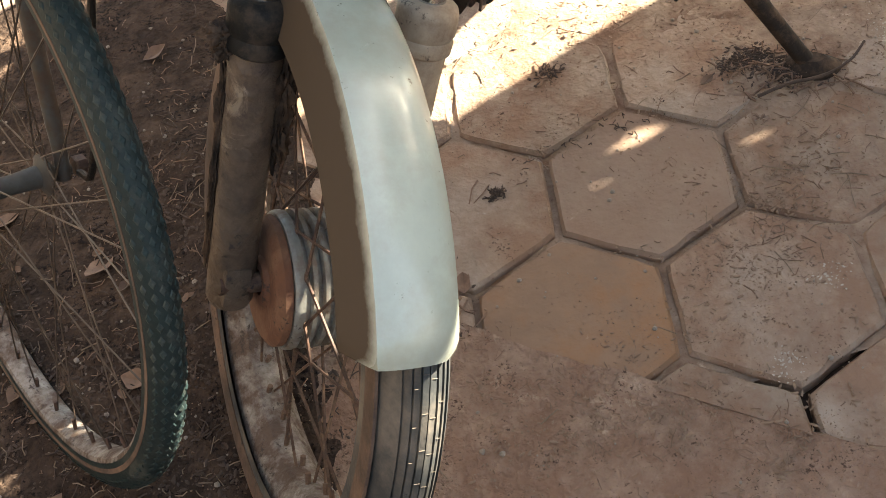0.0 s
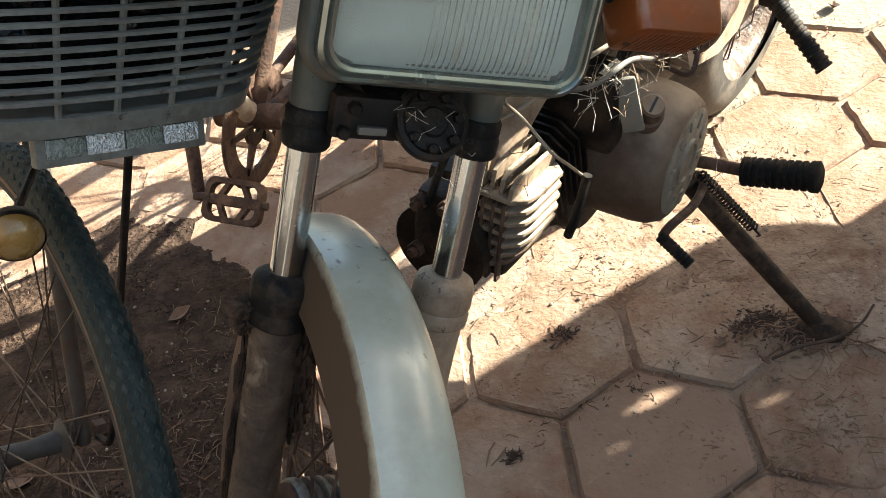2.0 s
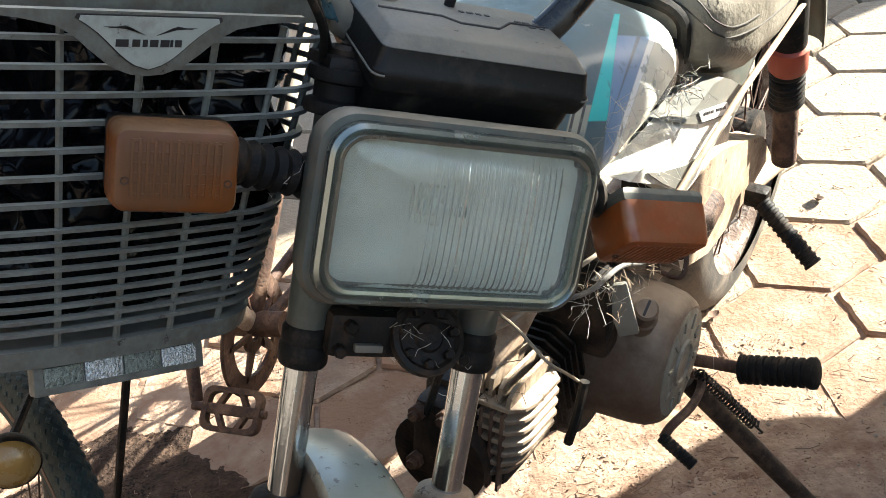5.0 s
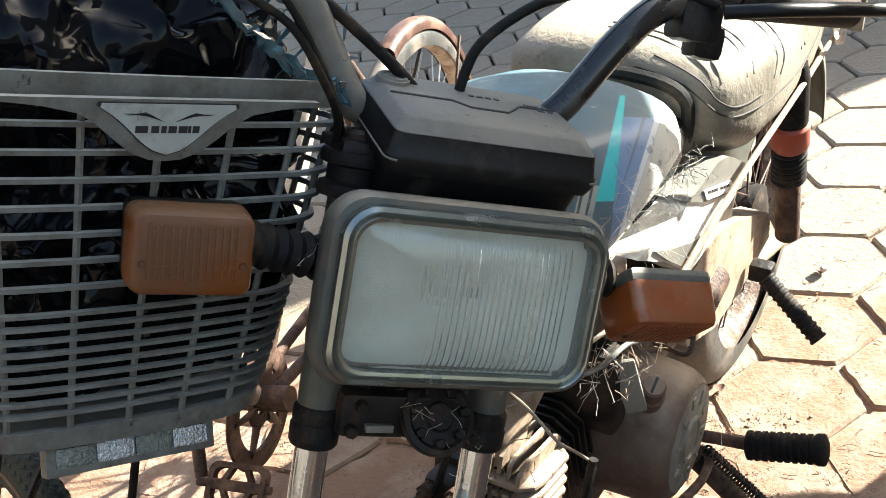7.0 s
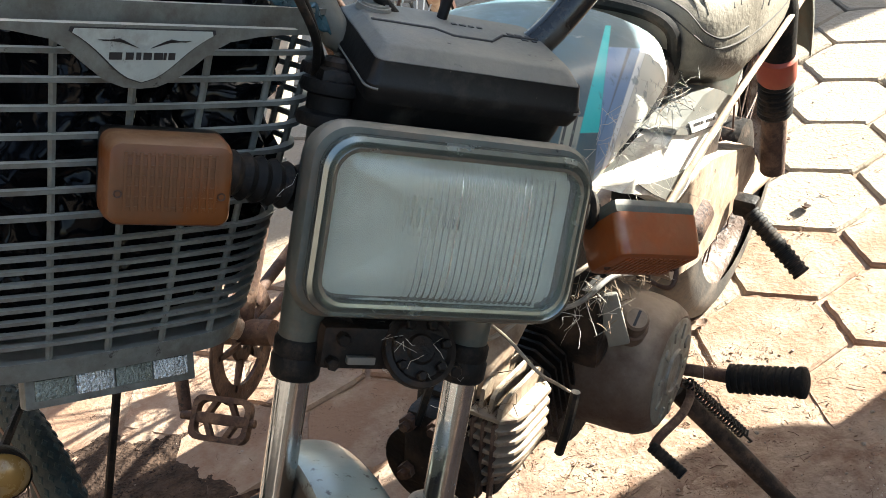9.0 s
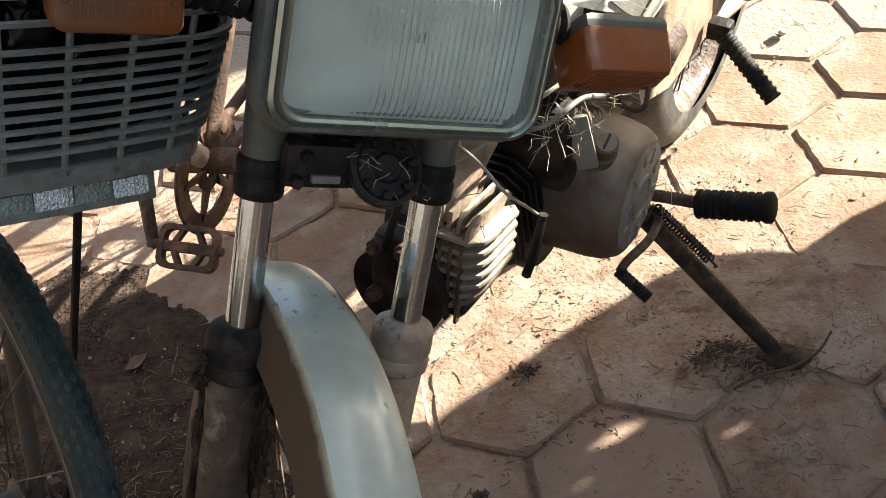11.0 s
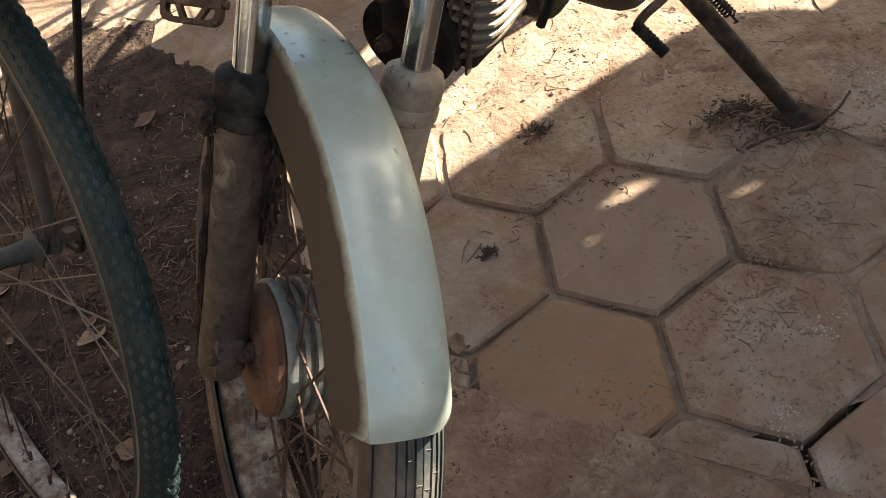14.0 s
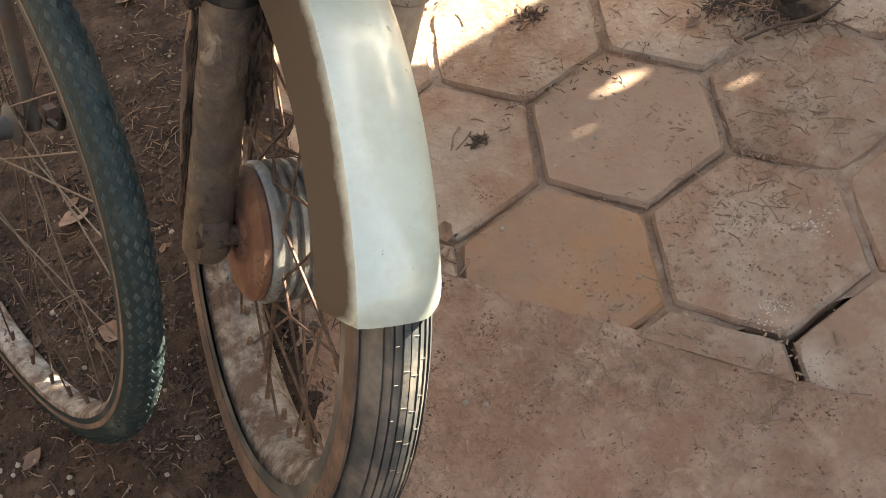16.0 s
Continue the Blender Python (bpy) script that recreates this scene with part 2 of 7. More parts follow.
METER_TOP = material("dusty_grey_plastic", (0.150, 0.146, 0.126), (0.110, 0.107, 0.091), 0.6, 0, 120, bump=0.15, dirt=(0.19, 0.178, 0.145), dirt_amount=0.35, dirt_scale=12, speck=(0.04, 0.036, 0.03), speck_scale=140, speck_cut=0.68)
GREY_PAINT = material("dull_grey_paint", (0.095, 0.105, 0.088), (0.055, 0.060, 0.050), 0.5, 0.1, 60, bump=0.15, dirt=(0.13, 0.10, 0.072), dirt_amount=0.34, dirt_scale=22, speck=(0.018, 0.016, 0.013), speck_scale=100, speck_cut=0.66, dusty_lit_top=(0.24, 0.205, 0.155))
AMBER = material("amber_plastic", (0.150, 0.047, 0.009), (0.100, 0.029, 0.005), 0.36, 0, 40, bump=0.08, dirt=(0.105, 0.050, 0.020), dirt_amount=0.26, dirt_scale=14, spec=0.4, coat=0.05, speck=(0.10, 0.04, 0.016), speck_scale=130, speck_cut=0.70, dusty_lit_top=(0.13, 0.075, 0.038))
AMBER_DEEP = material("deep_amber_plastic", (0.25, 0.060, 0.010), (0.18, 0.038, 0.006), 0.33, 0, 60, bump=0.08, dirt=(0.20, 0.075, 0.025), dirt_amount=0.25, dirt_scale=20, spec=0.5, coat=0.2, dusty_lit_top=(0.36, 0.23, 0.15))
ENGINE = material("weathered_aluminium", (0.165, 0.118, 0.080), (0.10, 0.068, 0.045), 0.6, 0.1, 40, bump=0.4, dirt=(0.085, 0.045, 0.026), dirt_amount=0.5, dirt_scale=12, speck=(0.03, 0.019, 0.013), speck_scale=90, speck_cut=0.65, chip=(0.27, 0.21, 0.155), chip_scale=14, chip_cut=0.67, dusty_lit_top=(0.33, 0.255, 0.185))
FIN = material("dirty_fin_alloy", (0.30, 0.235, 0.165), (0.16, 0.112, 0.073), 0.65, 0.0, 50, bump=0.5, dirt=(0.10, 0.055, 0.03), dirt_amount=0.38, dirt_scale=22, dusty_lit_top=(0.31, 0.245, 0.18))
DARK_METAL = material("oily_and_shaded_metal", (0.012, 0.010, 0.0085), (0.006, 0.0055, 0.005), 0.5, 0.1, 60, bump=0.5, dirt=(0.05, 0.032, 0.021), dirt_amount=0.32, dirt_scale=30, spec=0.25, speck=(0.10, 0.075, 0.05), speck_scale=120, speck_cut=0.70)
STAND_METAL = material("rust_black_steel", (0.030, 0.020, 0.014), (0.017, 0.012, 0.009), 0.75, 0.0, 60, bump=0.5, dirt=(0.10, 0.062, 0.04), dirt_amount=0.34, dirt_scale=25, spec=0.2)
TANK = material("grey_blue_tank_paint", (0.055, 0.125, 0.155), (0.038, 0.085, 0.11), 0.36, 0.0, 20, bump=0.04, dirt=(0.13, 0.17, 0.175), dirt_amount=0.42, dirt_scale=14, coat=0.1, chip=(0.33, 0.34, 0.31), chip_scale=40, chip_cut=0.66, speck=(0.30, 0.31, 0.28), speck_scale=150, speck_cut=0.70)
WHITE_PANEL = material("faded_white_plastic", (0.82, 0.79, 0.71), (0.70, 0.665, 0.59), 0.45, 0, 25, bump=0.08, dirt=(0.42, 0.36, 0.28), dirt_amount=0.34, dirt_scale=14, speck=(0.22, 0.18, 0.135), speck_scale=110, speck_cut=0.66)
WHITE_DECAL = material("white_decal", (0.82, 0.82, 0.80), (0.75, 0.75, 0.73), 0.4, 0, 30, bump=0.03, dirt=(0.45, 0.42, 0.36), dirt_amount=0.25, dirt_scale=25)
GREY_PANEL = material("faded_grey_plastic", (0.125, 0.125, 0.11), (0.085, 0.084, 0.072), 0.55, 0, 25, bump=0.06, dirt=(0.20, 0.175, 0.14), dirt_amount=0.3, dirt_scale=14, speck=(0.08, 0.07, 0.055), speck_scale=120, speck_cut=0.66)
SEAT = material("dusty_black_vinyl", (0.135, 0.121, 0.095), (0.065, 0.057, 0.045), 0.42, 0, 30, bump=0.45, dirt=(0.20, 0.176, 0.136), dirt_amount=0.5, dirt_scale=9, bump_scale=200, speck=(0.045, 0.039, 0.030), speck_scale=95, speck_cut=0.66, spec=0.4, lump=0.10, lump_scale=55, dusty_lit_top=(0.30, 0.258, 0.195))
RED = material("faded_red_paint", (0.36, 0.065, 0.035), (0.28, 0.05, 0.03), 0.5, 0, 40, bump=0.1, dirt=(0.28, 0.15, 0.1), dirt_amount=0.3, dirt_scale=20)
BASKET = material("faded_grey_green_plastic", (0.175, 0.185, 0.165), (0.10, 0.103, 0.09), 0.5, 0, 60, bump=0.2, dirt=(0.095, 0.088, 0.072), dirt_amount=0.45, dirt_scale=26, speck=(0.03, 0.026, 0.02), speck_scale=110, speck_cut=0.66, dusty_lit_top=(0.33, 0.33, 0.29))
BAG = material("black_plastic_bag", (0.0018, 0.0022, 0.003), (0.003, 0.004, 0.0055), 0.12, 0, 10, bump=0.0, spec=0.13)
SEAM = material("dark_seam", (0.035, 0.03, 0.023), (0.02, 0.018, 0.014), 0.7, 0, 60, bump=0.2)
# black film with its blue sky glints put into the colour
BAG_GLINT = material("sky_glint_film", (0.06, 0.15, 0.18), (0.015, 0.035, 0.05), 0.1, 0, 60, bump=0.25, spec=0.9, coat=0.6)
REFLECT = material("clear_reflector", (0.62, 0.66, 0.66), (0.42, 0.46, 0.46), 0.15, 0.7, 300, bump=1.0, bump_scale=420, contrast=0.1)
REFLECT_DARK = material("clouded_reflector", (0.22, 0.25, 0.22), (0.15, 0.17, 0.15), 0.25, 0.4, 300, bump=1.0, bump_scale=420, contrast=0.1)
BRASS_LENS = material("yellowed_reflector", (0.30, 0.175, 0.05), (0.22, 0.12, 0.035), 0.22, 0.1, 20, bump=0.05, dirt=(0.32, 0.24, 0.13), dirt_amount=0.3, dirt_scale=16, coat=0.3)
BAR_STEEL = material("blackened_chrome", (0.016, 0.016, 0.015), (0.009, 0.009, 0.008), 0.22, 0.0, 70, bump=0.06, dirt=(0.075, 0.066, 0.05), dirt_amount=0.24, dirt_scale=24, spec=0.6)
WIRE = material("grey_cable", (0.12, 0.115, 0.105), (0.08, 0.075, 0.07), 0.55, 0, 60, bump=0.1, dirt=(0.22, 0.19, 0.15), dirt_amount=0.3, dirt_scale=30)
WHITE_WIRE = material("dirty_white_cable", (0.34, 0.28, 0.21), (0.25, 0.2, 0.15), 0.6, 0, 60, bump=0.1, dirt=(0.3, 0.22, 0.15), dirt_amount=0.3, dirt_scale=40)
INK = material("black_print", (0.02, 0.02, 0.022), None, 0.5, 0, 40, bump=0)
BRAKE_RUST = material("orange_rust", (0.135, 0.052, 0.024), (0.075, 0.030, 0.016), 0.8, 0.0, 40, bump=0.5, dirt=(0.17, 0.085, 0.045), dirt_amount=0.34, dirt_scale=22, speck=(0.03, 0.015, 0.01), speck_scale=110, speck_cut=0.63)
GUARD_RUST = material("dark_rust_brown_paint", (0.06, 0.024, 0.015), (0.03, 0.013, 0.009), 0.45, 0.0, 40, bump=0.4, dirt=(0.14, 0.075, 0.045), dirt_amount=0.3, dirt_scale=20)
ENGINE_FACE = material("dull_cast_face", (0.24, 0.225, 0.185), (0.15, 0.135, 0.105), 0.6, 0.15, 40, bump=0.4, dirt=(0.13, 0.09, 0.06), dirt_amount=0.35, dirt_scale=24, speck=(0.04, 0.03, 0.02), speck_scale=120, speck_cut=0.64)
TREAD = material("worn_tread", (0.017, 0.032, 0.031), (0.010, 0.018, 0.018), 0.6, 0, 90, bump=0.3, dirt=(0.05, 0.055, 0.046), dirt_amount=0.3, dirt_scale=40, spec=0.25)
DULL_STEEL = material("dull_grey_steel", (0.075, 0.073, 0.066), (0.04, 0.037, 0.032), 0.55, 0.0, 60, bump=0.2, dirt=(0.07, 0.045, 0.03), dirt_amount=0.35, dirt_scale=26, spec=0.3)
ZINC = material("dull_zinc_wire", (0.12, 0.085, 0.063), (0.045, 0.030, 0.021), 0.4, 0.4, 60, bump=0.2)
BEZEL = material("tarnished_bezel", (0.30, 0.33, 0.30), (0.22, 0.24, 0.215), 0.24, 0.85, 60, bump=0.05, dirt=(0.13, 0.13, 0.11), dirt_amount=0.06, dirt_scale=24, speck=(0.03, 0.026, 0.02), speck_scale=150, speck_cut=0.70)
BADGE = material("pale_badge", (0.40, 0.44, 0.41), (0.33, 0.36, 0.335), 0.45, 0.1, 40, bump=0.05, dirt=(0.25, 0.25, 0.22), dirt_amount=0.3, dirt_scale=30, speck=(0.1, 0.1, 0.09), speck_scale=160, speck_cut=0.70)
LITTER = material("dry_plant_litter", (0.20, 0.12, 0.075), (0.10, 0.06, 0.04), 0.9, 0, 60, bump=0.4)
LEAF = material("dry_leaf", (0.17, 0.10, 0.062), (0.07, 0.04, 0.026), 0.8, 0, 60, bump=0.4, per_piece=0.4, speck=(0.035, 0.021, 0.015), speck_scale=160, speck_cut=0.60)
DARK_LITTER = material("dark_leaf_mould", (0.075, 0.045, 0.03), (0.035, 0.022, 0.015), 0.9, 0, 60, bump=0.4)
BRICK = material("dark_brick_wall", (0.13, 0.105, 0.088), (0.09, 0.072, 0.06), 0.9, 0, 14, bump=0.4, dirt=(0.07, 0.058, 0.048), dirt_amount=0.45, dirt_scale=3)
CRUMB = material("earth_crumb", (0.24, 0.165, 0.115), (0.15, 0.098, 0.068), 0.95, 0, 60, bump=0.4, spec=0.15)
MORTAR = material("old_mortar", (0.37, 0.325, 0.27), (0.29, 0.245, 0.195), 0.9, 0, 60, bump=0.4)
DARK_EARTH = material("dark_brown_earth", (0.054, 0.035, 0.025), (0.018, 0.0115, 0.0085), 0.93, 0, 44, bump=0.9, dirt=(0.088, 0.056, 0.038), dirt_amount=0.32, dirt_scale=16, spec=0.1, bump_scale=160, speck=(0.011, 0.007, 0.006), speck_scale=170, speck_cut=0.58, lump=0.8, lump_scale=95)
STONE = material("pebble", (0.30, 0.25, 0.20), (0.2, 0.155, 0.12), 0.9, 0, 60, bump=0.3, per_piece=0.3)
DRY_DUST = material("dry_dust", (0.105, 0.085, 0.065), (0.07, 0.055, 0.042), 0.95, 0, 60, bump=0.2)
STRAW = material("straw", (0.20, 0.142, 0.092), (0.10, 0.067, 0.042), 0.85, 0, 80, bump=0.2)
WEB = material("dusty_cobweb", (0.62, 0.58, 0.50), (0.45, 0.41, 0.34), 0.9, 0, 80, bump=0)
PLASTER = material("plaster_wall", (0.46, 0.42, 0.37), (0.38, 0.34, 0.29), 0.9, 0, 8, bump=0.3, dirt=(0.30, 0.25, 0.20), dirt_amount=0.4, dirt_scale=2)
WOOD = material("bleached_wood", (0.50, 0.42, 0.30), (0.36, 0.28, 0.19), 0.8, 0, 35, bump=0.4, dirt=(0.25, 0.17, 0.11), dirt_amount=0.35, dirt_scale=16)
WHITEWALL = material("cream_rim_paint", (0.58, 0.52, 0.42), (0.45, 0.38, 0.29), 0.5, 0.1, 40, bump=0.1, dirt=(0.25, 0.14, 0.09), dirt_amount=0.35, dirt_scale=18)


# the headlamp's ribbed glass and its reflector bowl
def lamp_glass():
    m = bpy.data.materials.new("ribbed_lamp_glass")
    m.use_nodes = True
    t = m.node_tree
    n, l = t.nodes, t.links
    b = n["Principled BSDF"]
    b.inputs["Base Color"].default_value = (0.93, 0.955, 0.885, 1)
    b.inputs["Transmission Weight"].default_value = 0.90
    b.inputs["IOR"].default_value = 1.45
    co = n.new("ShaderNodeTexCoord")
    no = n.new("ShaderNodeTexNoise")
    no.inputs["Scale"].default_value = 18
    no.inputs["Detail"].default_value = 6
    l.new(co.outputs["Object"], no.inputs["Vector"])
    mr = n.new("ShaderNodeMapRange")
    mr.inputs[1].default_value, mr.inputs[2].default_value = 0.35, 0.7
    mr.inputs[3].default_value, mr.inputs[4].default_value = 0.0, 0.09
    l.new(no.outputs["Fac"], mr.inputs[0])
    l.new(mr.outputs[0], b.inputs["Roughness"])
    return m


GLASS = lamp_glass()


# the tank's paint: grey-blue, with a blue field, a teal flash, a white stripe and a cream rear field
def livery():
    m = TANK.copy()
    m.name = "tank_livery"
    n, l = m.node_tree.nodes, m.node_tree.links
    b = n["Principled BSDF"]
    dusty = b.inputs["Base Color"].links[0].from_socket
    co = n.new("ShaderNodeTexCoord")
    sep = n.new("ShaderNodeSeparateXYZ")
    l.new(co.outputs["Object"], sep.inputs[0])

    def math_(op, a, c, d=None):
        k = n.new("ShaderNodeMath")
        k.operation = op
        for i, v in enumerate((a, c, d)):
            if v is None:
                continue
            if isinstance(v, (int, float)):
                k.inputs[i].default_value = v
            else:
                l.new(v, k.inputs[i])
        return k.outputs[0]

    def step(v, edge, soft=0.0012):
        k = n.new("ShaderNodeMapRange")
        k.inputs[1].default_value, k.inputs[2].default_value = edge - soft, edge + soft
        l.new(v, k.inputs[0])
        return k.outputs[0]

    def band(v, lo, hi):
        return math_("MULTIPLY", step(v, lo), math_("SUBTRACT", 1.0, step(v, hi)))

    no = n.new("ShaderNodeTexNoise")
    no.inputs["Scale"].default_value = 70
    no.inputs["Detail"].default_value = 6
    l.new(co.outputs["Object"], no.inputs["Vector"])
    worn = n.new("ShaderNodeMapRange")
    worn.inputs[1].default_value, worn.inputs[2].default_value = 0.60, 0.68
    worn.inputs[3].default_value, worn.inputs[4].default_value = 0.92, 0.35
    l.new(no.outputs["Fac"], worn.inputs[0])
    left = step(sep.outputs["Y"], 0.03)

    def beyond(a, b_, c, d):
        """1 on the far side of a plane a x + b y + c z = d through the tank."""
        k = n.new("ShaderNodeVectorMath")
        k.operation = "DOT_PRODUCT"
        k.inputs[1].default_value = (a, b_, c)
        l.new(co.outputs["Object"], k.inputs[0])
        return step(k.outputs["Value"], d, 0.0006)

    both = lambda *ms: ms[0] if len(ms) == 1 else math_("MULTIPLY", ms[0], both(*ms[1:]))
    but = lambda m_: math_("SUBTRACT", 1.0, m_)
    flash_l, flash_r = beyond(-0.2945, 0.9397, -0.1739, 0.1116), beyond(-0.3422, 0.9375, -0.0630, 0.1966)
    field_r, stripe_r = beyond(-0.2311, 0.9467, -0.2243, 0.0916), beyond(-0.2204, 0.9471, -0.2331, 0.0876)
    wing_l, wing_r = beyond(-0.2455, 0.9444, -0.2190, 0.0901), beyond(-0.2240, 0.9415, -0.2517, 0.0664)
    top_, foot_, field_top = beyond(0.3958, 0.1207, -0.9104, -0.6534), beyond(0.4360, 0.2419, -0.8668, -0.5468), beyond(0.4088, 0.1337, -0.9028, -0.6359)
    print_l, print_top = beyond(-0.3079, 0.9340, -0.1813, 0.0971), beyond(0.4390, 0.2047, -0.8749, -0.5686)
    wv = n.new("ShaderNodeVectorMath")
    wv.operation = "DOT_PRODUCT"
    wv.inputs[1].default_value = (-0.3079, 0.9340, -0.1813)
    l.new(co.outputs["Object"], wv.inputs[0])
    lines = step(math_("SINE", math_("MULTIPLY", wv.outputs["Value"], 900.0), 0.0), 0.55, 0.2)
    flash = both(flash_l, but(flash_r), top_, but(foot_))
    block = both(print_l, but(flash_l), print_top)
    out = dusty
    for mask, colour in ((both(flash_r, but(field_r), field_top), (0.16, 0.27, 0.44)), (both(wing_l, but(wing_r), field_top), (0.09, 0.12, 0.15)), (block, (0.36, 0.36, 0.29)), (both(block, lines), (0.03, 0.035, 0.04)), (flash, (0.03, 0.55, 0.52)), (both(field_r, but(stripe_r)), (0.80, 0.81, 0.80)), (stripe_r, (0.66, 0.63, 0.54))):
        mx = n.new("ShaderNodeMix")
        mx.data_type = "RGBA"
        mx.inputs[7].default_value = (*colour, 1)
        l.new(math_("MULTIPLY", math_("MULTIPLY", mask, left), worn.outputs[0]), mx.inputs[0])
        l.new(out, mx.inputs[6])
        out = mx.outputs[2]
    l.new(out, b.inputs["Base Color"])
    return m


LIVERY = livery()


# ---- mesh helpers ----
WORLD = {}


def thing(name, at, label, category, group=""):
    """An Empty at the foot of a thing, under which its parts hang."""
    ob = new(name)
    ob.empty_display_size = 0.05
    ob.matrix_basis = Matrix.Translation(at)
    WORLD[ob] = ob.matrix_basis.copy()
    return tagged(ob, label, category, group)


def add(name, me, mat, parent=None, m=None, label="", kind=""):
    me.materials.append(mat) if mat and not me.materials else None
    ob = new(name, me)
    m = m or Matrix()
    WORLD[ob] = m.copy()
    if parent:
        ob.parent = parent
        ob.matrix_parent_inverse = WORLD[parent].inverted()
    ob.matrix_basis = m
    if label or kind:
        tagged(ob, label, kind=kind)
    return ob


def mesh(bm, name, smooth=True, angle=38):
    bmesh.ops.recalc_face_normals(bm, faces=bm.faces)
    me = bpy.data.meshes.new(name)
    if smooth:
        lim = radians(angle)
        for f in bm.faces:
            f.smooth = True
        for e in bm.edges:
            if len(e.link_faces) == 2 and e.calc_face_angle(0) > lim:
                e.smooth = False
    bm.to_mesh(me)
    bm.free()
    return me


def part(name, bm, mat, parent=None, m=None, label="", smooth=True, angle=38, kind=""):
    return add(name, mesh(bm, name, smooth, angle), mat, parent, m, label, kind)


def loft(bm, rings, close=True, caps=True, loop=False):
    """Skins a row of rings of equally many points."""
    vs = [[bm.verts.new(p) for p in r] for r in rings]
    k = len(vs[0])
    pairs = list(zip(vs, vs[1:])) + ([(vs[-1], vs[0])] if loop else [])
    for a, b in pairs:
        for i in range(k if close else k - 1):
            j = (i + 1) % k
            bm.faces.new((a[i], a[j], b[j], b[i]))
    if caps and close and not loop:
        bm.faces.new(vs[0][::-1])
        bm.faces.new(vs[-1])
    return bm


def tube(bm, pts, r, seg=10, caps=True, flat=1.0):
    """A round bar through points; r one radius or one a point."""
    pts = [Vector(p) for p in pts]
    rs = r if isinstance(r, (list, tuple)) else [r] * len(pts)
    up = None
    rings = []
    for i, p in enumerate(pts):
        d = (pts[min(i + 1, len(pts) - 1)] - pts[max(i - 1, 0)]).normalized()
        if up is None:
            up = d.orthogonal().normalized()
        up = (up - d * up.dot(d)).normalized()
        s = d.cross(up)
        rings.append([p + up * (math.cos(a) * rs[i]) + s * (math.sin(a) * rs[i] * flat) for a in (2 * math.pi * k / seg for k in range(seg))])
    return loft(bm, rings, caps=caps)


def smooth_path(pts, n=6):
    """Catmull-Rom through points."""
    p = [Vector(q) for q in pts]
    p = [p[0] * 2 - p[1]] + p + [p[-1] * 2 - p[-2]]
    out = []
    for i in range(1, len(p) - 2):
        for k in range(n):
            t = k / n
            a, b, c, d = p[i - 1:i + 3]
            out.append(0.5 * (2 * b + (c - a) * t + (2 * a - 5 * b + 4 * c - d) * t * t + (3 * b - a - 3 * c + d) * t ** 3))
    return out + [p[-2]]


def lathe(bm, profile, seg=48, axis="y", close=False, start=0.0, end=360.0):
    """Turns (radius, along) points about an axis."""
    full = abs(end - start) >= 359.9
    n = seg if full else seg + 1
    rings = []
    for k in range(n):
        a = radians(start + (end - start) * k / seg)
        c, s = math.cos(a), math.sin(a)
        if axis == "y":
            rings.append([(r * c, h, r * s) for r, h in profile])
        elif axis == "x":
            rings.append([(h, r * c, r * s) for r, h in profile])
        else:
            rings.append([(r * c, r * s, h) for r, h in profile])
    return loft(bm, rings, close=close, caps=not full and close, loop=full)


def box(bm, c, size, bevel=0.0, m=None):
    r = bmesh.ops.create_cube(bm, size=1.0)
    bmesh.ops.scale(bm, vec=size, verts=r["verts"])
    if bevel:
        es = list({e for v in r["verts"] for e in v.link_edges})
        rr_ = bmesh.ops.bevel(bm, geom=es, offset=bevel, segments=2, affect="EDGES", profile=0.6)
        vs = list({v for f in rr_["faces"] for v in f.verts} | {v for v in r["verts"] if v.is_valid})
    else:
        vs = r["verts"]
    if m is not None:
        bmesh.ops.transform(bm, matrix=m, verts=vs)
    bmesh.ops.translate(bm, vec=c, verts=vs)
    return bm


def rrect(w, h, r, n=6):
    """A rounded rectangle, w by h, round the origin."""
    out = []
    for cx, cy, a0 in ((w / 2 - r, h / 2 - r, 0), (-w / 2 + r, h / 2 - r, 90), (-w / 2 + r, -h / 2 + r, 180), (w / 2 - r, -h / 2 + r, 270)):
        for k in range(n + 1):
            a = radians(a0 + 90 * k / n)
            out.append((cx + r * math.cos(a), cy + r * math.sin(a)))
    return out


def mat3(x, y, z, o):
    m = Matrix((x, y, z)).transposed().to_4x4()
    m.translation = o
    return m


# ---- how the two machines stand ----
# motorcycle: leans to its left on the side stand, steering turned to the left
HEAD, LEAN, STEER, RAKE = radians(-133.6), radians(9.97), radians(50.9), radians(24.99)
fb = Vector((math.cos(HEAD), math.sin(HEAD), 0))
side0 = Vector((-fb.y, fb.x, 0))
UP = Vector((0, 0, 1))
ub = UP * math.cos(LEAN) + side0 * math.sin(LEAN)
ab = side0 * math.cos(LEAN) - UP * math.sin(LEAN)
steer_axis = ub * math.cos(RAKE) - fb * math.sin(RAKE)
_turn = Matrix.Rotation(STEER, 3, steer_axis)
ff, fa, fu = _turn @ fb, _turn @ ab, _turn @ ub
TYRE_R = 0.2837
_down = (-UP + fa * UP.dot(fa)).normalized()
axle = Vector((-0.246, 0.6195, 0)) - _down * TYRE_R
_n = (ff - steer_axis * ff.dot(steer_axis)).normalized()
MBODY = mat3(fb, ab, ub, axle - _n * 0.045)       # x ahead, y to the rider's left, z up, from the steering axis at axle height
MFORK = mat3(_n, fa, steer_axis, axle)            # z along the fork
MWHEEL = mat3(ff, fa, fu, axle)
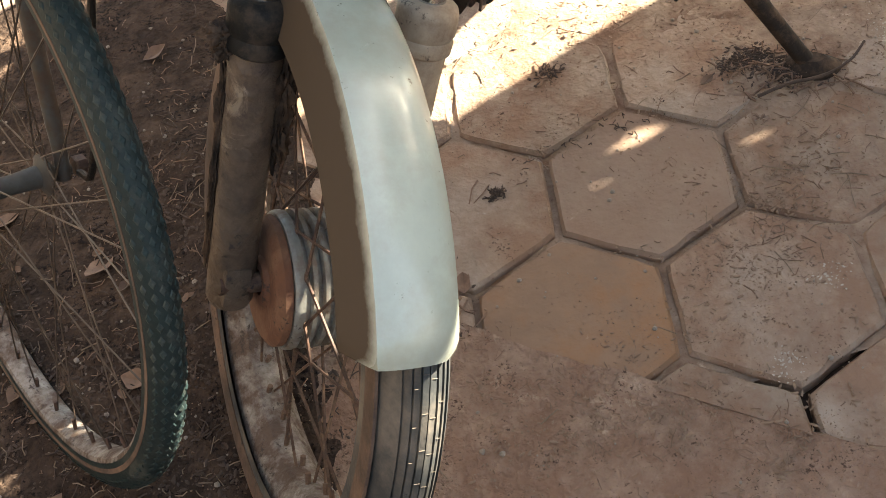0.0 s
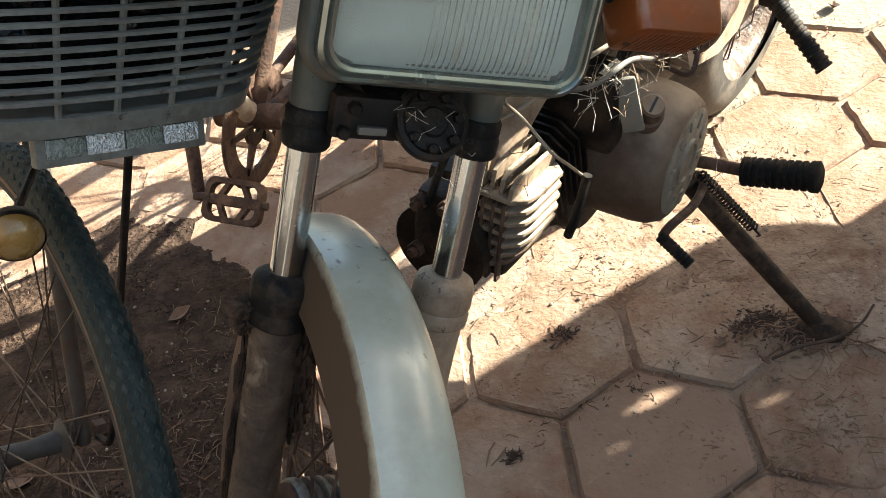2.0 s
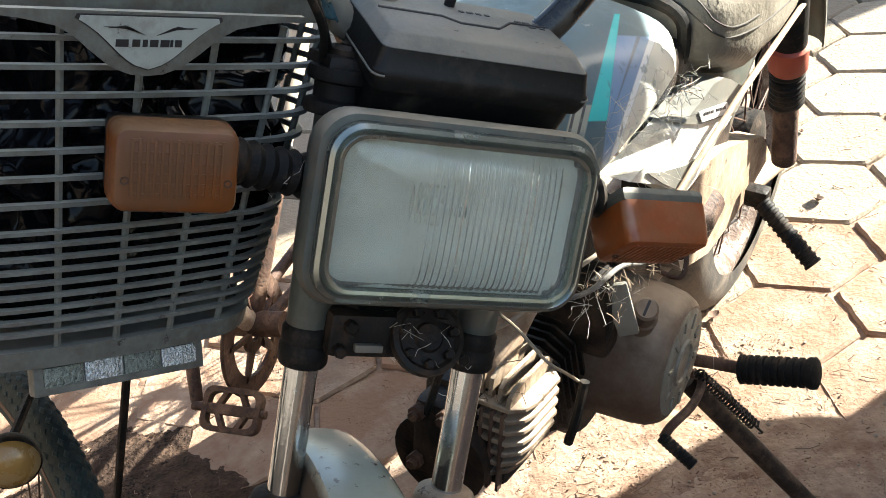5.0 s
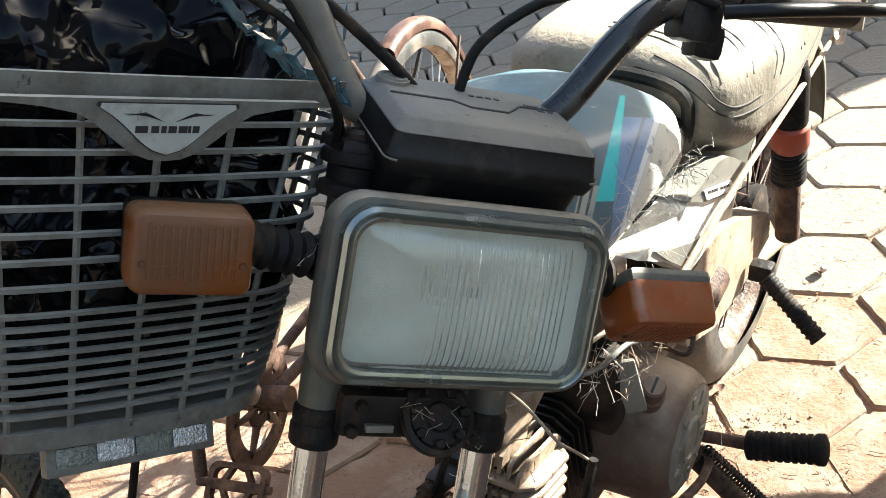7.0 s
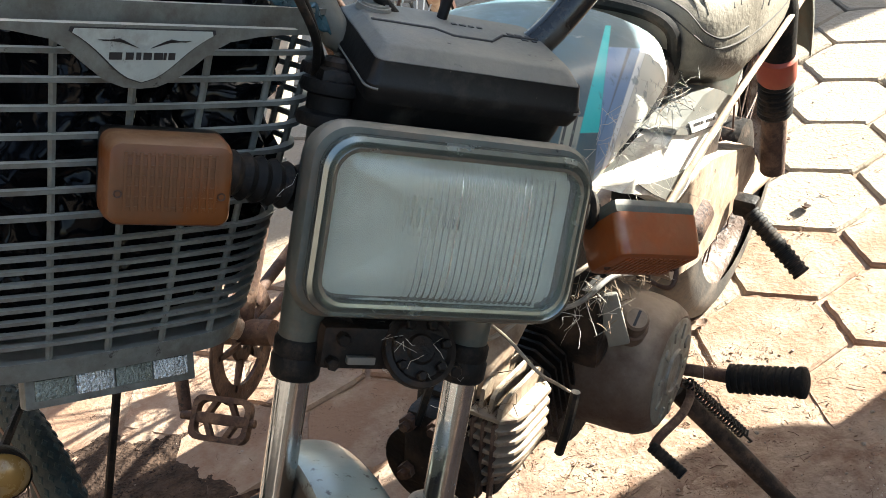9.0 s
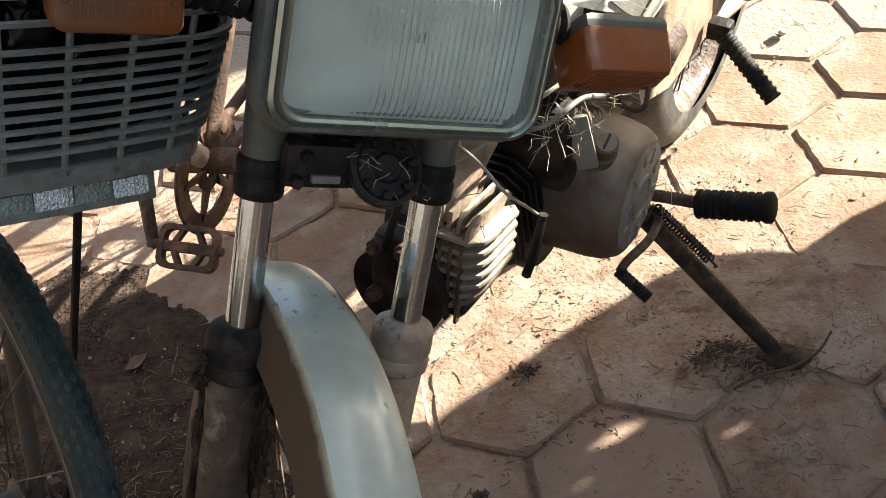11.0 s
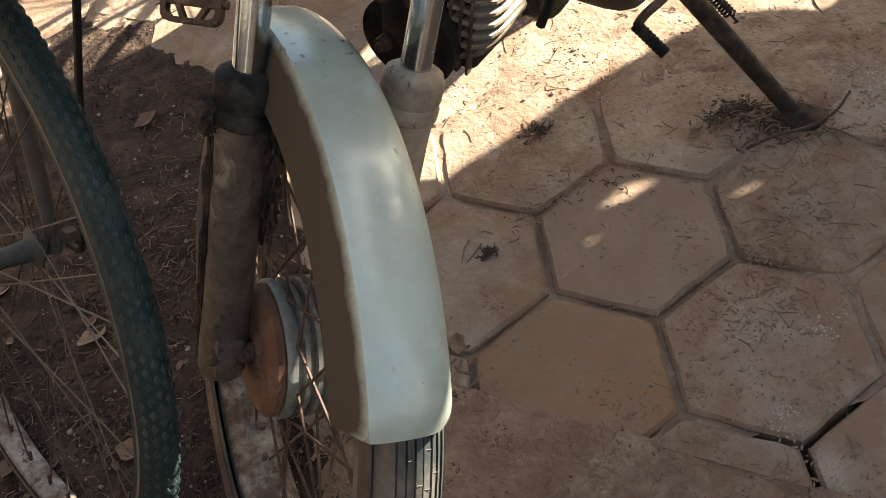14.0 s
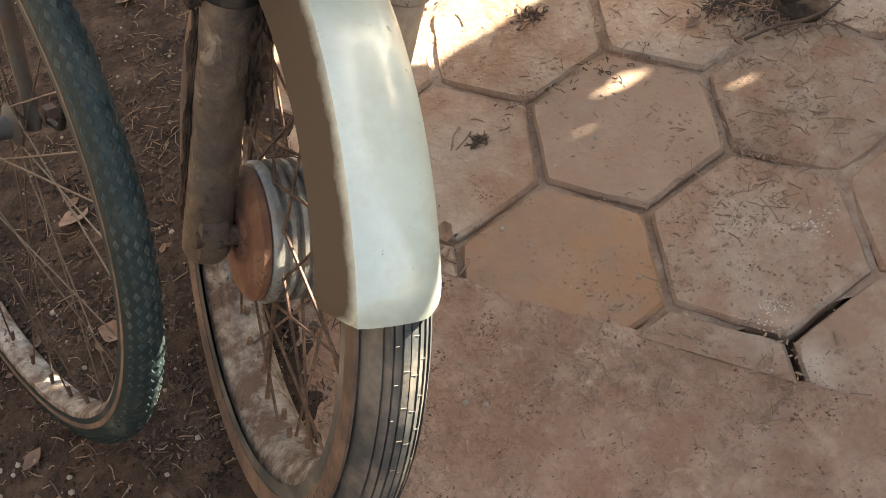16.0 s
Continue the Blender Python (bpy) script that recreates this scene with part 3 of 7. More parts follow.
# bicycle: front wheel turned and leaning; frame about parallel to the motorcycle
BW_HEAD, BW_LEAN, BT_R = radians(-61.84), radians(22.42), 0.324
bf = Vector((math.cos(BW_HEAD), math.sin(BW_HEAD), 0))
bs = Vector((-bf.y, bf.x, 0))
bu = UP * math.cos(BW_LEAN) + bs * math.sin(BW_LEAN)
ba = bs * math.cos(BW_LEAN) - UP * math.sin(BW_LEAN)
baxle = Vector((-0.503, 0.757, 0)) + bu * BT_R
BFRONT = mat3(bf, ba, bu, baxle)


# ---- ground sheet, unseen walls added to shade the place ----
def ground_sheet():
    bm = bmesh.new()
    r = bmesh.ops.create_grid(bm, x_segments=40, y_segments=40, size=1.0)
    for v in r["verts"]:
        v.co.x, v.co.y = math.copysign(abs(v.co.x) ** 3, v.co.x) * 300, math.copysign(abs(v.co.y) ** 3, v.co.y) * 300
        v.co.z = -0.024
    return tagged(part("ground", bm, JOINT), "dry brown earth under and between the pavers", "ground", kind="structure")


ground_sheet()


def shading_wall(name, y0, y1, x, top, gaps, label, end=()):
    """An unseen shading wall along y with sun gaps (y, z, wide, high) and, if given, a shaped end (z, y)."""
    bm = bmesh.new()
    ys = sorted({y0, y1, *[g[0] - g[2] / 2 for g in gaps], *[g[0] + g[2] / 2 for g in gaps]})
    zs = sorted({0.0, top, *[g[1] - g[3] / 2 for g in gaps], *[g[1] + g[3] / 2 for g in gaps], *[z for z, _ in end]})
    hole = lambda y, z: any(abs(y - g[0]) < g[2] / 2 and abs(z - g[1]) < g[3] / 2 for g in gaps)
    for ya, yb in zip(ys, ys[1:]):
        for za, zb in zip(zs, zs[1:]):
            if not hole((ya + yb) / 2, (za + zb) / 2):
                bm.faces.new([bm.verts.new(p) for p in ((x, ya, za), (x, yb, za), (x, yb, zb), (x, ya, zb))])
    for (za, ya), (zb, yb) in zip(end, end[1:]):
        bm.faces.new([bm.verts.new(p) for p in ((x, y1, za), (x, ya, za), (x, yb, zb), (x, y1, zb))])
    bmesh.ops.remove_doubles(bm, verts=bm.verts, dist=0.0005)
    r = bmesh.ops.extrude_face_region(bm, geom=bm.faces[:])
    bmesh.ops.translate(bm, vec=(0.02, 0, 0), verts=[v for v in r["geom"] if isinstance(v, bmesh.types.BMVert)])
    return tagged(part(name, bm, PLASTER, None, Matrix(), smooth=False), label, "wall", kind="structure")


# out-of-view walls added; end and gaps cut to shape the sunlight
SHADE_EDGE = ((0.0, 1.30), (0.30, 1.305), (0.467, 1.315), (0.53, 1.296), (0.57, 1.34), (0.61, 1.372), (0.66, 1.371), (0.714, 1.362), (0.765, 1.352), (0.806, 1.335), (0.86, 1.322), (0.90, 1.304), (1.0, 1.27), (1.19, 1.25), (1.205, 1.2005), (1.45, 1.2005), (1.47, 1.25), (2.4, 1.24))
shading_wall("blocker_east", -0.60, 1.20, 1.5, 2.4, [(1.1525, 0.7585, 0.010, 0.050), (1.155, 0.757, 0.022, 0.026), (1.0775, 0.672, 0.007, 0.030), (1.110, 0.799, 0.006, 0.022), (0.715, 1.275, 0.085, 0.16), (0.868, 1.335, 0.06, 0.15), (1.088, 1.255, 0.07, 0.085), (1.1475, 1.3275, 0.105, 0.245), (1.03, 1.41, 0.05, 0.035), (0.985, 1.487, 0.07, 0.05)], "added unseen plaster wall, cut to shade the bikes' front", SHADE_EDGE)
shading_wall("blocker_northeast", 2.85, 14.0, 3.5, 4.0, [], "added unseen plaster wall shading the far pavement")



# unseen dark walls, added to cut skylight and bounce
def blocking_wall(name, c, size, label):
    return tagged(part(name, box(bmesh.new(), c, size), BRICK, None, Matrix(), smooth=False), label, "wall", kind="structure")


blocking_wall("blocker_west", (-1.45, 0.4, 1.3), (0.2, 4.2, 2.6), "added unseen dark wall cutting skylight beside the bicycle")
blocking_wall("blocker_south", (0.0, -2.3, 0.6), (2.69, 0.2, 1.2), "added unseen dark wall cutting bounced light from behind")
# out-of-view beam, added only to block sun from the ground
tagged(part("blocker_beam", box(bmesh.new(), (1.512, 1.64, 1.155), (0.03, 0.44, 0.19), 0.006), WOOD, None, Matrix(), smooth=False), "added unseen beam shading the ground left of the motorcycle", "beam", kind="structure")


# ---- motorcycle ----
moto = thing("motorcycle", (MBODY @ Vector((-0.6, 0, -0.25))).xy.to_3d(), "dusty old small motorcycle leaning on its side stand, steering turned", "motorcycle")


def spoked(parent, m, hub_r, rim_r, hub_half, rim_half, count, r, mat, cross=4, label=""):
    """Wire spokes, laced from the hub's two flanges; four shapes shared round the wheel."""
    shapes = []
    for sgn in (1, -1):
        for lead in (1, -1):
            bm = bmesh.new()
            a = radians(lead * cross * 360 / count * 2)
            tube(bm, [(hub_r * math.cos(a), sgn * hub_half, hub_r * math.sin(a)), (rim_r, sgn * rim_half * 0.25, 0)], r, 5)
            shapes.append(mesh(bm, "spoke"))
    for k in range(count):
        add("spoke", shapes[k % 4], mat, parent, m @ Matrix.Rotation(-2 * math.pi * k / count, 4, "Y"))


def tyre_profile(R, w, depth, grooves=(), flank=0.62):
    """Outer surface of a tyre from bead to bead: (radius, along)."""
    out = []
    n = 16
    gs = []
    for k in range(n + 1):
        a = radians(-112 + 224 * k / n)
        rad = R - depth + depth * math.cos(a) if abs(math.degrees(a)) < 90 else R - depth + depth * math.cos(a)
        out.append((rad, w / 2 * math.sin(a) if abs(math.degrees(a)) < 90 else math.copysign(w / 2 * (0.80 + 0.2 * abs(math.sin(a))), a)))
    if grooves:
        crown = [p for p in out]
        out = []
        for (r0, y0), (r1, y1) in zip(crown, crown[1:]):
            out.append((r0, y0))
            for g in grooves:
                if y0 < g <= y1 and r0 > R - depth * 0.7:
                    t = (g - y0) / (y1 - y0)
                    rg = r0 + (r1 - r0) * t
                    out += [(rg, g - 0.0009), (rg - 0.0022, g - 0.0005), (rg - 0.0022, g + 0.0005), (rg, g + 0.0009)]
        out.append(crown[-1])
    return out


def shaded_flank():
    """The fender's paint, with shade painted dirty brown on the flank that faces the left of the wheel."""
    m = FENDER.copy()
    m.name = "flank_shaded_plastic"
    n, l = m.node_tree.nodes, m.node_tree.links
    b = n["Principled BSDF"]
    src = b.inputs["Base Color"].links[0].from_socket
    co = n.new("ShaderNodeTexCoord")
    sep = n.new("ShaderNodeSeparateXYZ")
    l.new(co.outputs["Object"], sep.inputs[0])
    no = n.new("ShaderNodeTexNoise")
    no.inputs["Scale"].default_value = 28
    no.inputs["Detail"].default_value = 8
    no.inputs["Roughness"].default_value = 0.7
    l.new(co.outputs["Object"], no.inputs["Vector"])
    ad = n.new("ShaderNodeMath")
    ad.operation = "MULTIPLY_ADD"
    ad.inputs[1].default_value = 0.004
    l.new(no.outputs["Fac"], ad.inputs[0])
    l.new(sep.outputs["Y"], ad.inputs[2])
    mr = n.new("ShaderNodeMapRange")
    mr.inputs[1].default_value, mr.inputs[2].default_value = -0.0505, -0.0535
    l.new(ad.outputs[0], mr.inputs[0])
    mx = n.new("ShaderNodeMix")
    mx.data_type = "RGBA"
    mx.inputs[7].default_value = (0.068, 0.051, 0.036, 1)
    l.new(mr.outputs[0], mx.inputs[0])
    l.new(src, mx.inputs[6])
    l.new(mx.outputs[2], b.inputs["Base Color"])
    # second value: dull, rough finish for the shade-painted flank
    for sock, clean, caked in (("Roughness", 0.27, 0.95), ("Specular IOR Level", 0.5, 0.08), ("Coat Weight", 0.45, 0.0), ("Coat Roughness", 0.16, 0.3)):
        k = n.new("ShaderNodeMapRange")
        k.inputs[3].default_value, k.inputs[4].default_value = clean, caked
        l.new(mr.outputs[0], k.inputs[0])
        l.new(k.outputs[0], b.inputs[sock])
    return m


FENDER_SHADED = shaded_flank()

# front wheel
front_wheel = add("front_wheel", mesh(lathe(bmesh.new(), [(0.0095, -0.085), (0.0095, 0.085)], 12), "front_axle"), RUST, moto, MWHEEL, "spoked front wheel with a dirty rim")
part("tyre", lathe(bmesh.new(), tyre_profile(TYRE_R, 0.058, 0.044, (-0.017, -0.0115, -0.006, 0.0, 0.006, 0.0115, 0.017)), 96), RUBBER, front_wheel, MWHEEL @ Matrix.Translation((0, -0.006, 0)), "worn black ribbed motorcycle tyre")
bm = bmesh.new()
for k in range(60):
    for j, yy in enumerate((-0.0088, -0.003, 0.003, 0.0088)):
        a = 2 * math.pi * (k + 0.25 * (j % 2) + 0.12 * j) / 60
        c = Vector((TYRE_R * math.cos(a), yy, TYRE_R * math.sin(a)))
        c *= (TYRE_R - 0.0042 * abs(yy / 0.0088) ** 2 * 0.55) / TYRE_R
        c.y = yy
        tube(bm, [c + Vector((0, -0.0024, 0)), c + Vector((0, 0.0024, 0))], 0.0004, 4)
part("tread_sipe", bm, DRY_DUST, front_wheel, MWHEEL @ Matrix.Translation((0, -0.006, 0)), "pale dust caught in the tread", kind="stuff")
part("sidewall", lathe(bmesh.new(), [(0.236, -0.0300), (0.248, -0.0318), (0.258, -0.0312), (0.258, -0.0285), (0.236, -0.0270)], 96, close=True), SIDEWALL, front_wheel, MWHEEL @ Matrix.Translation((0, -0.0062, 0)), "rust-brown tyre flank")
rim_prof = [(0.232, -0.030), (0.236, -0.0275), (0.2325, -0.0245), (0.2245, -0.0225), (0.2205, -0.016), (0.2125, -0.011), (0.210, 0.0), (0.2125, 0.011), (0.2205, 0.016), (0.2245, 0.0225), (0.2325, 0.0245), (0.236, 0.0275), (0.232, 0.030), (0.2215, 0.027), (0.214, 0.0205), (0.206, 0.013), (0.204, 0.0), (0.206, -0.013), (0.214, -0.0205), (0.2215, -0.027)]
part("rim", lathe(bmesh.new(), rim_prof, 96, close=True), RIM, front_wheel, MWHEEL, "dull chrome rim caked with dirt")
hub_prof = [(0.012, -0.049), (0.020, -0.049), (0.024, -0.045), (0.053, -0.046), (0.060, -0.041), (0.060, -0.034)]
part("brake_plate", lathe(bmesh.new(), hub_prof + [(0.012, -0.034)], 48, close=True), BRAKE_RUST, front_wheel, MWHEEL, "rust-brown brake plate")
prof = [(0.012, -0.033), (0.062, -0.033), (0.064, -0.030)]
for k in range(4):
    y = -0.028 + k * 0.011
    prof += [(0.064, y), (0.064, y + 0.004), (0.058, y + 0.0055), (0.058, y + 0.0095)]
prof += [(0.064, 0.017), (0.064, 0.021), (0.04, 0.026), (0.03, 0.045), (0.012, 0.047)]
part("hub", lathe(bmesh.new(), prof, 48, close=True), HUB_ALLOY, front_wheel, MWHEEL, "ribbed aluminium drum hub")
spoked(front_wheel, MWHEEL, 0.058, 0.206, 0.026, 0.012, 36, 0.0016, RUST, 3)
for k in range(36):
    if k == 0:
        nip = mesh(tube(bmesh.new(), [(0.194, 0, 0), (0.2055, 0, 0)], 0.003, 6), "nipple")
    add("nipple", nip, RUST, front_wheel, MWHEEL @ Matrix.Rotation(-2 * math.pi * k / 36, 4, "Y") @ Matrix.Translation((0, 0.003 if k % 2 else -0.003, 0)))


def mudguard(R, half, drop, a0, a1, thick, steps, lip=0.004, crown=0.010, y0=0.0, wall=0.012, chamfer=0.0):
    """A flanged arch from angle a0 to a1 about the axle (0 ahead, 90 up)."""
    bm = bmesh.new()
    rings = []
    sec = []
    n = 12
    for k in range(n + 1):           # outside, from edge to edge
        s = -1 + 2 * k / n
        e = abs(s) ** 5
        sec.append((R + crown * (1 - s * s) - drop * e, half * (s if abs(s) < 0.9 else math.copysign(0.9 + (abs(s) - 0.9) * 1.0, s))))
    sec = [(r, y if y > -half * (1 - chamfer) else -half * (1 - chamfer)) for r, y in sec if y >= -half * (1 - chamfer) or abs(y + half) < 1e-6]
    sec = [(R - drop - wall, -half * (1.04 if not chamfer else 0.90))] + sec + [(R - drop - wall, half * 1.03)]
    inner = [(r - thick, y * (1 - thick / half)) for r, y in reversed(sec)]
    inner[0] = (inner[0][0] + thick, inner[0][1])
    inner[-1] = (inner[-1][0] + thick, inner[-1][1])
    loop = sec + inner
    for i in range(steps + 1):
        t = i / steps
        a = radians(a0 + (a1 - a0) * t)
        # rounded tip
        squeeze = 1.0
        end = min(t, 1 - t) * steps
        rnd_ = max(0.0, 1 - t / 0.07)
        if t < 0.07:
            squeeze = 0.90 + 0.10 * math.sqrt(max(0.0, 1 - rnd_ ** 2))
        rings.append([((r - 0.006 * rnd_ ** 3) * math.cos(a), y0 + y * squeeze, (r - 0.006 * rnd_ ** 3) * math.sin(a)) for r, y in loop])
    loft(bm, rings)
    return bm


fender = part("front_fender", mudguard(0.300, 0.039, 0.008, 52.5, 130, 0.0028, 60, wall=0.044, crown=0.006, y0=-0.027, chamfer=0.27), FENDER_SHADED, moto, MWHEEL, "scuffed off-white plastic front fender", angle=38)

# fork
XO = -0.014
FW = 0.0698


def fpos(y, z, x=XO):
    return (x, y, z)


# left-hand slider and seal get paler paint that stands for sunlight on them
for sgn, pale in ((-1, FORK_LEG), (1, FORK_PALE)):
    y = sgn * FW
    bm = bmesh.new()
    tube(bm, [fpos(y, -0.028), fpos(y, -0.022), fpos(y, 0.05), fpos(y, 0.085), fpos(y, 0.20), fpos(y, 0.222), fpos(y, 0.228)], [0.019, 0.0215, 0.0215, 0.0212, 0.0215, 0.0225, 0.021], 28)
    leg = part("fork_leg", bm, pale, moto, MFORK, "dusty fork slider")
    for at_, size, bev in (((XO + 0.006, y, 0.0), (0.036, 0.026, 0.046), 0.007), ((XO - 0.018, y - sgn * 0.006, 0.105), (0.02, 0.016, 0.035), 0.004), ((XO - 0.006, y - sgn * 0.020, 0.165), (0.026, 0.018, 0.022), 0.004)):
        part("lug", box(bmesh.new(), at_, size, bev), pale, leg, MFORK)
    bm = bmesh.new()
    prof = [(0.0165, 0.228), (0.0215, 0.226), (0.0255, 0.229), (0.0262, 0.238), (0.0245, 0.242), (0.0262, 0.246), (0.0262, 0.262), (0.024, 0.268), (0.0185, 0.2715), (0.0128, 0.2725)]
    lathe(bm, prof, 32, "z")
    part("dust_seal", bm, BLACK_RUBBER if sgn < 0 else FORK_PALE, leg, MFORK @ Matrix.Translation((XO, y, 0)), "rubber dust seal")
    bm = bmesh.new()
    tube(bm, [fpos(y, 0.22), fpos(y, 0.40)], 0.0131, 32)
    part("stanchion", bm, CHROME, leg, MFORK, "shiny chrome fork tube")
    bm = bmesh.new()
    lathe(bm, [(0.0131, 0.3800), (0.0175, 0.3800), (0.0190, 0.3825), (0.0193, 0.395), (0.0178, 0.398), (0.0185, 0.401), (0.0185, 0.409), (0.0165, 0.412), (0.0131, 0.412)], 32, "z")
    part("clamp_collar", bm, BLACK_RUBBER, leg, MFORK @ Matrix.Translation((XO, y, 0)), "black rubber collar")
    bm = bmesh.new()
    rings = []
    for z, rx, ry in ((0.409, 0.0160, 0.0160), (0.43, 0.0172, 0.0165), (0.47, 0.018, 0.0165), (0.52, 0.0185, 0.0165), (0.565, 0.018, 0.0165), (0.60, 0.0165, 0.0165), (0.605, 0.013, 0.013)):
        rings.append([(XO + rx * math.cos(a), y + ry * math.sin(a), z) for a in (2 * math.pi * k / 24 for k in range(24))])
    loft(bm, rings)
    part("fork_cover", bm, GREY_PAINT, leg, MFORK, "dull grey painted fork cover")
    bm = bmesh.new()
    lathe(bm, [(0.0, 0.606), (0.013, 0.606), (0.0135, 0.618), (0.011, 0.621), (0.0, 0.621)], 20, "z")
    part("fork_cap", bm, DARK_METAL, leg, MFORK @ Matrix.Translation((XO, y, 0)))
    bm = bmesh.new()
    lathe(bm, [(0.0165, 0.572), (0.025, 0.572), (0.0265, 0.576), (0.025, 0.581), (0.020, 0.583), (0.020, 0.594), (0.0255, 0.596), (0.0265, 0.600), (0.025, 0.605), (0.013, 0.606)], 28, "z")
    part("top_clamp", bm, BLACK_RUBBER, leg, MFORK @ Matrix.Translation((XO, y, 0)), "black double-flanged clamp")
# lower and upper yokes
bm = bmesh.new()
box(bm, (XO - 0.02, 0, 0.398), (0.05, 0.13, 0.022), 0.007)
tube(bm, [(-0.045, 0, 0.385), (-0.045, 0, 0.62)], 0.024, 24)
part("steering_stem", bm, DARK_METAL, moto, MFORK, "oily black steering yoke")
bm = bmesh.new()
box(bm, (XO - 0.012, 0, 0.606), (0.062, 0.175, 0.016), 0.006)
part("top_yoke", bm, DARK_METAL, moto, MFORK)
horn = part("horn_bracket", box(bmesh.new(), (-0.002, -0.008, 0.412), (0.03, 0.105, 0.034), 0.005), DARK_METAL, moto, MFORK, "black bracket with a round horn and bolts")
HORN = MFORK @ Matrix.Translation((0.016, 0.016, 0.414)) @ Euler((0, radians(-28), 0)).to_matrix().to_4x4()
disc = part("horn", lathe(bmesh.new(), [(0.0, 0.006), (0.010, 0.006), (0.012, 0.003), (0.022, 0.002), (0.025, 0.005), (0.029, 0.004), (0.030, -0.002), (0.026, -0.012), (0.0, -0.014)], 32, "x"), DARK_METAL, horn, HORN, "round black horn")
for k in range(7):
    a = 2 * math.pi * k / 7 + 0.2
    part("bolt", tube(bmesh.new(), [(0.0, 0.0205 * math.cos(a), 0.0205 * math.sin(a)), (0.0075, 0.0205 * math.cos(a), 0.0205 * math.sin(a)), (0.0085, 0.0205 * math.cos(a), 0.0205 * math.sin(a))], [0.0042, 0.0042, 0.003], 6), DARK_METAL, disc, HORN)
part("clip", box(bmesh.new(), (0.016, -0.030, 0.4045), (0.006, 0.022, 0.006), 0.001), GREY_PANEL, horn, MFORK, "pale metal tab")
for y, z in ((-0.052, 0.402), (-0.046, 0.421), (0.048, 0.398)):
    part("bolt", tube(bmesh.new(), [(0.010, y, z), (0.021, y, z), (0.022, y, z)], [0.0052, 0.0052, 0.004], 6), DARK_METAL, horn, MFORK)

# headlamp, facing ahead across the fork
HLX, HLZ, HLW, HLH = 0.075, 0.520, 0.196, 0.118
lamp = MFORK @ Matrix.Translation((HLX, 0, HLZ))


def lamp_ring(x, dw, r, n=8):
    return [(x, py, pz) for py, pz in rrect(HLW + dw, HLH + dw, r, n)]


bm = bmesh.new()
loft(bm, [lamp_ring(-0.062, -0.075, 0.018), lamp_ring(-0.052, -0.020, 0.026), lamp_ring(-0.034, 0.014, 0.028), lamp_ring(-0.016, 0.018, 0.028), lamp_ring(-0.010, 0.012, 0.026), lamp_ring(-0.008, -0.004, 0.021)], caps=False)
bmesh.ops.holes_fill(bm, edges=[e for e in bm.edges if e.is_boundary and all(v.co.x < -0.06 for v in e.verts)])
headlamp = part("headlamp", bm, GREY_PAINT, moto, lamp, "rectangular headlamp in a dull dark shell")
bm = bmesh.new()
loft(bm, [lamp_ring(-0.010, 0.002, 0.0225), lamp_ring(-0.004, 0.006, 0.0245), lamp_ring(0.002, 0.004, 0.0235), lamp_ring(0.004, -0.002, 0.0215), lamp_ring(0.001, -0.006, 0.0205), lamp_ring(0.004, -0.010, 0.0195), lamp_ring(0.0035, -0.015, 0.0175), lamp_ring(-0.004, -0.017, 0.0165), lamp_ring(-0.009, -0.012, 0.0185)], caps=False, loop=True)
part("bezel", bm, BEZEL, headlamp, lamp, "tarnished chrome bezel")
# glass: slightly domed, with upright flutes inside
bm = bmesh.new()
nx, nz = 190, 24
gw, gh = HLW - 0.017, HLH - 0.017


def dome(u, v, base, flute):
    # u, v in -1..1; squeezed into rounded corners
    y, z = u * gw / 2, v * gh / 2
    x = base + 0.007 * (1 - u ** 4) * (1 - v ** 4)
    if flute:
        band = (0.0015 if abs(v) < 0.9 else 0.0) * max(0.0, min(1.0, (u + 0.55) * 4)) if u < 0.80 else 0.0004
        x += band * abs(math.sin(u * gw / 2 / 0.0048 * math.pi)) - 0.0045
    return (x, y, z)


for flute in (False, True):
    vs = [[bm.verts.new(dome(-1 + 2 * i / nx, -1 + 2 * j / nz, -0.001, flute)) for i in range(nx + 1)] for j in range(nz + 1)]
    for j in range(nz):
        for i in range(nx):
            bm.faces.new((vs[j][i], vs[j][i + 1], vs[j + 1][i + 1], vs[j + 1][i]))
bmesh.ops.bridge_loops(bm, edges=[e for e in bm.edges if e.is_boundary])
glass = part("lamp_glass", bm, GLASS, headlamp, lamp, "clouded ribbed headlamp glass", angle=80)
glass.visible_shadow = False
bm = bmesh.new()
rings = []
for k in range(9):
    t = k / 8
    s = 1 - 0.92 * t
    rings.append([(-0.010 - 0.026 * math.sqrt(t), py * s, pz * s) for py, pz in rrect(gw - 0.004, gh - 0.004, 0.012, 6)])
loft(bm, rings, caps=False)
part("reflector_bowl", bm, BOWL, headlamp, lamp, "silvered reflector bowl")
bm = bmesh.new()
lathe(bm, [(0.0, -0.030), (0.005, -0.0305), (0.0065, -0.033), (0.0065, -0.040), (0.0075, -0.0425), (0.0135, -0.0425), (0.0145, -0.044), (0.0145, -0.060)], 28, "x")
part("bulb", bm, BOWL, headlamp, lamp @ Matrix.Translation((0.014, -0.013, 0.004)), "bulb with a round metal shield")


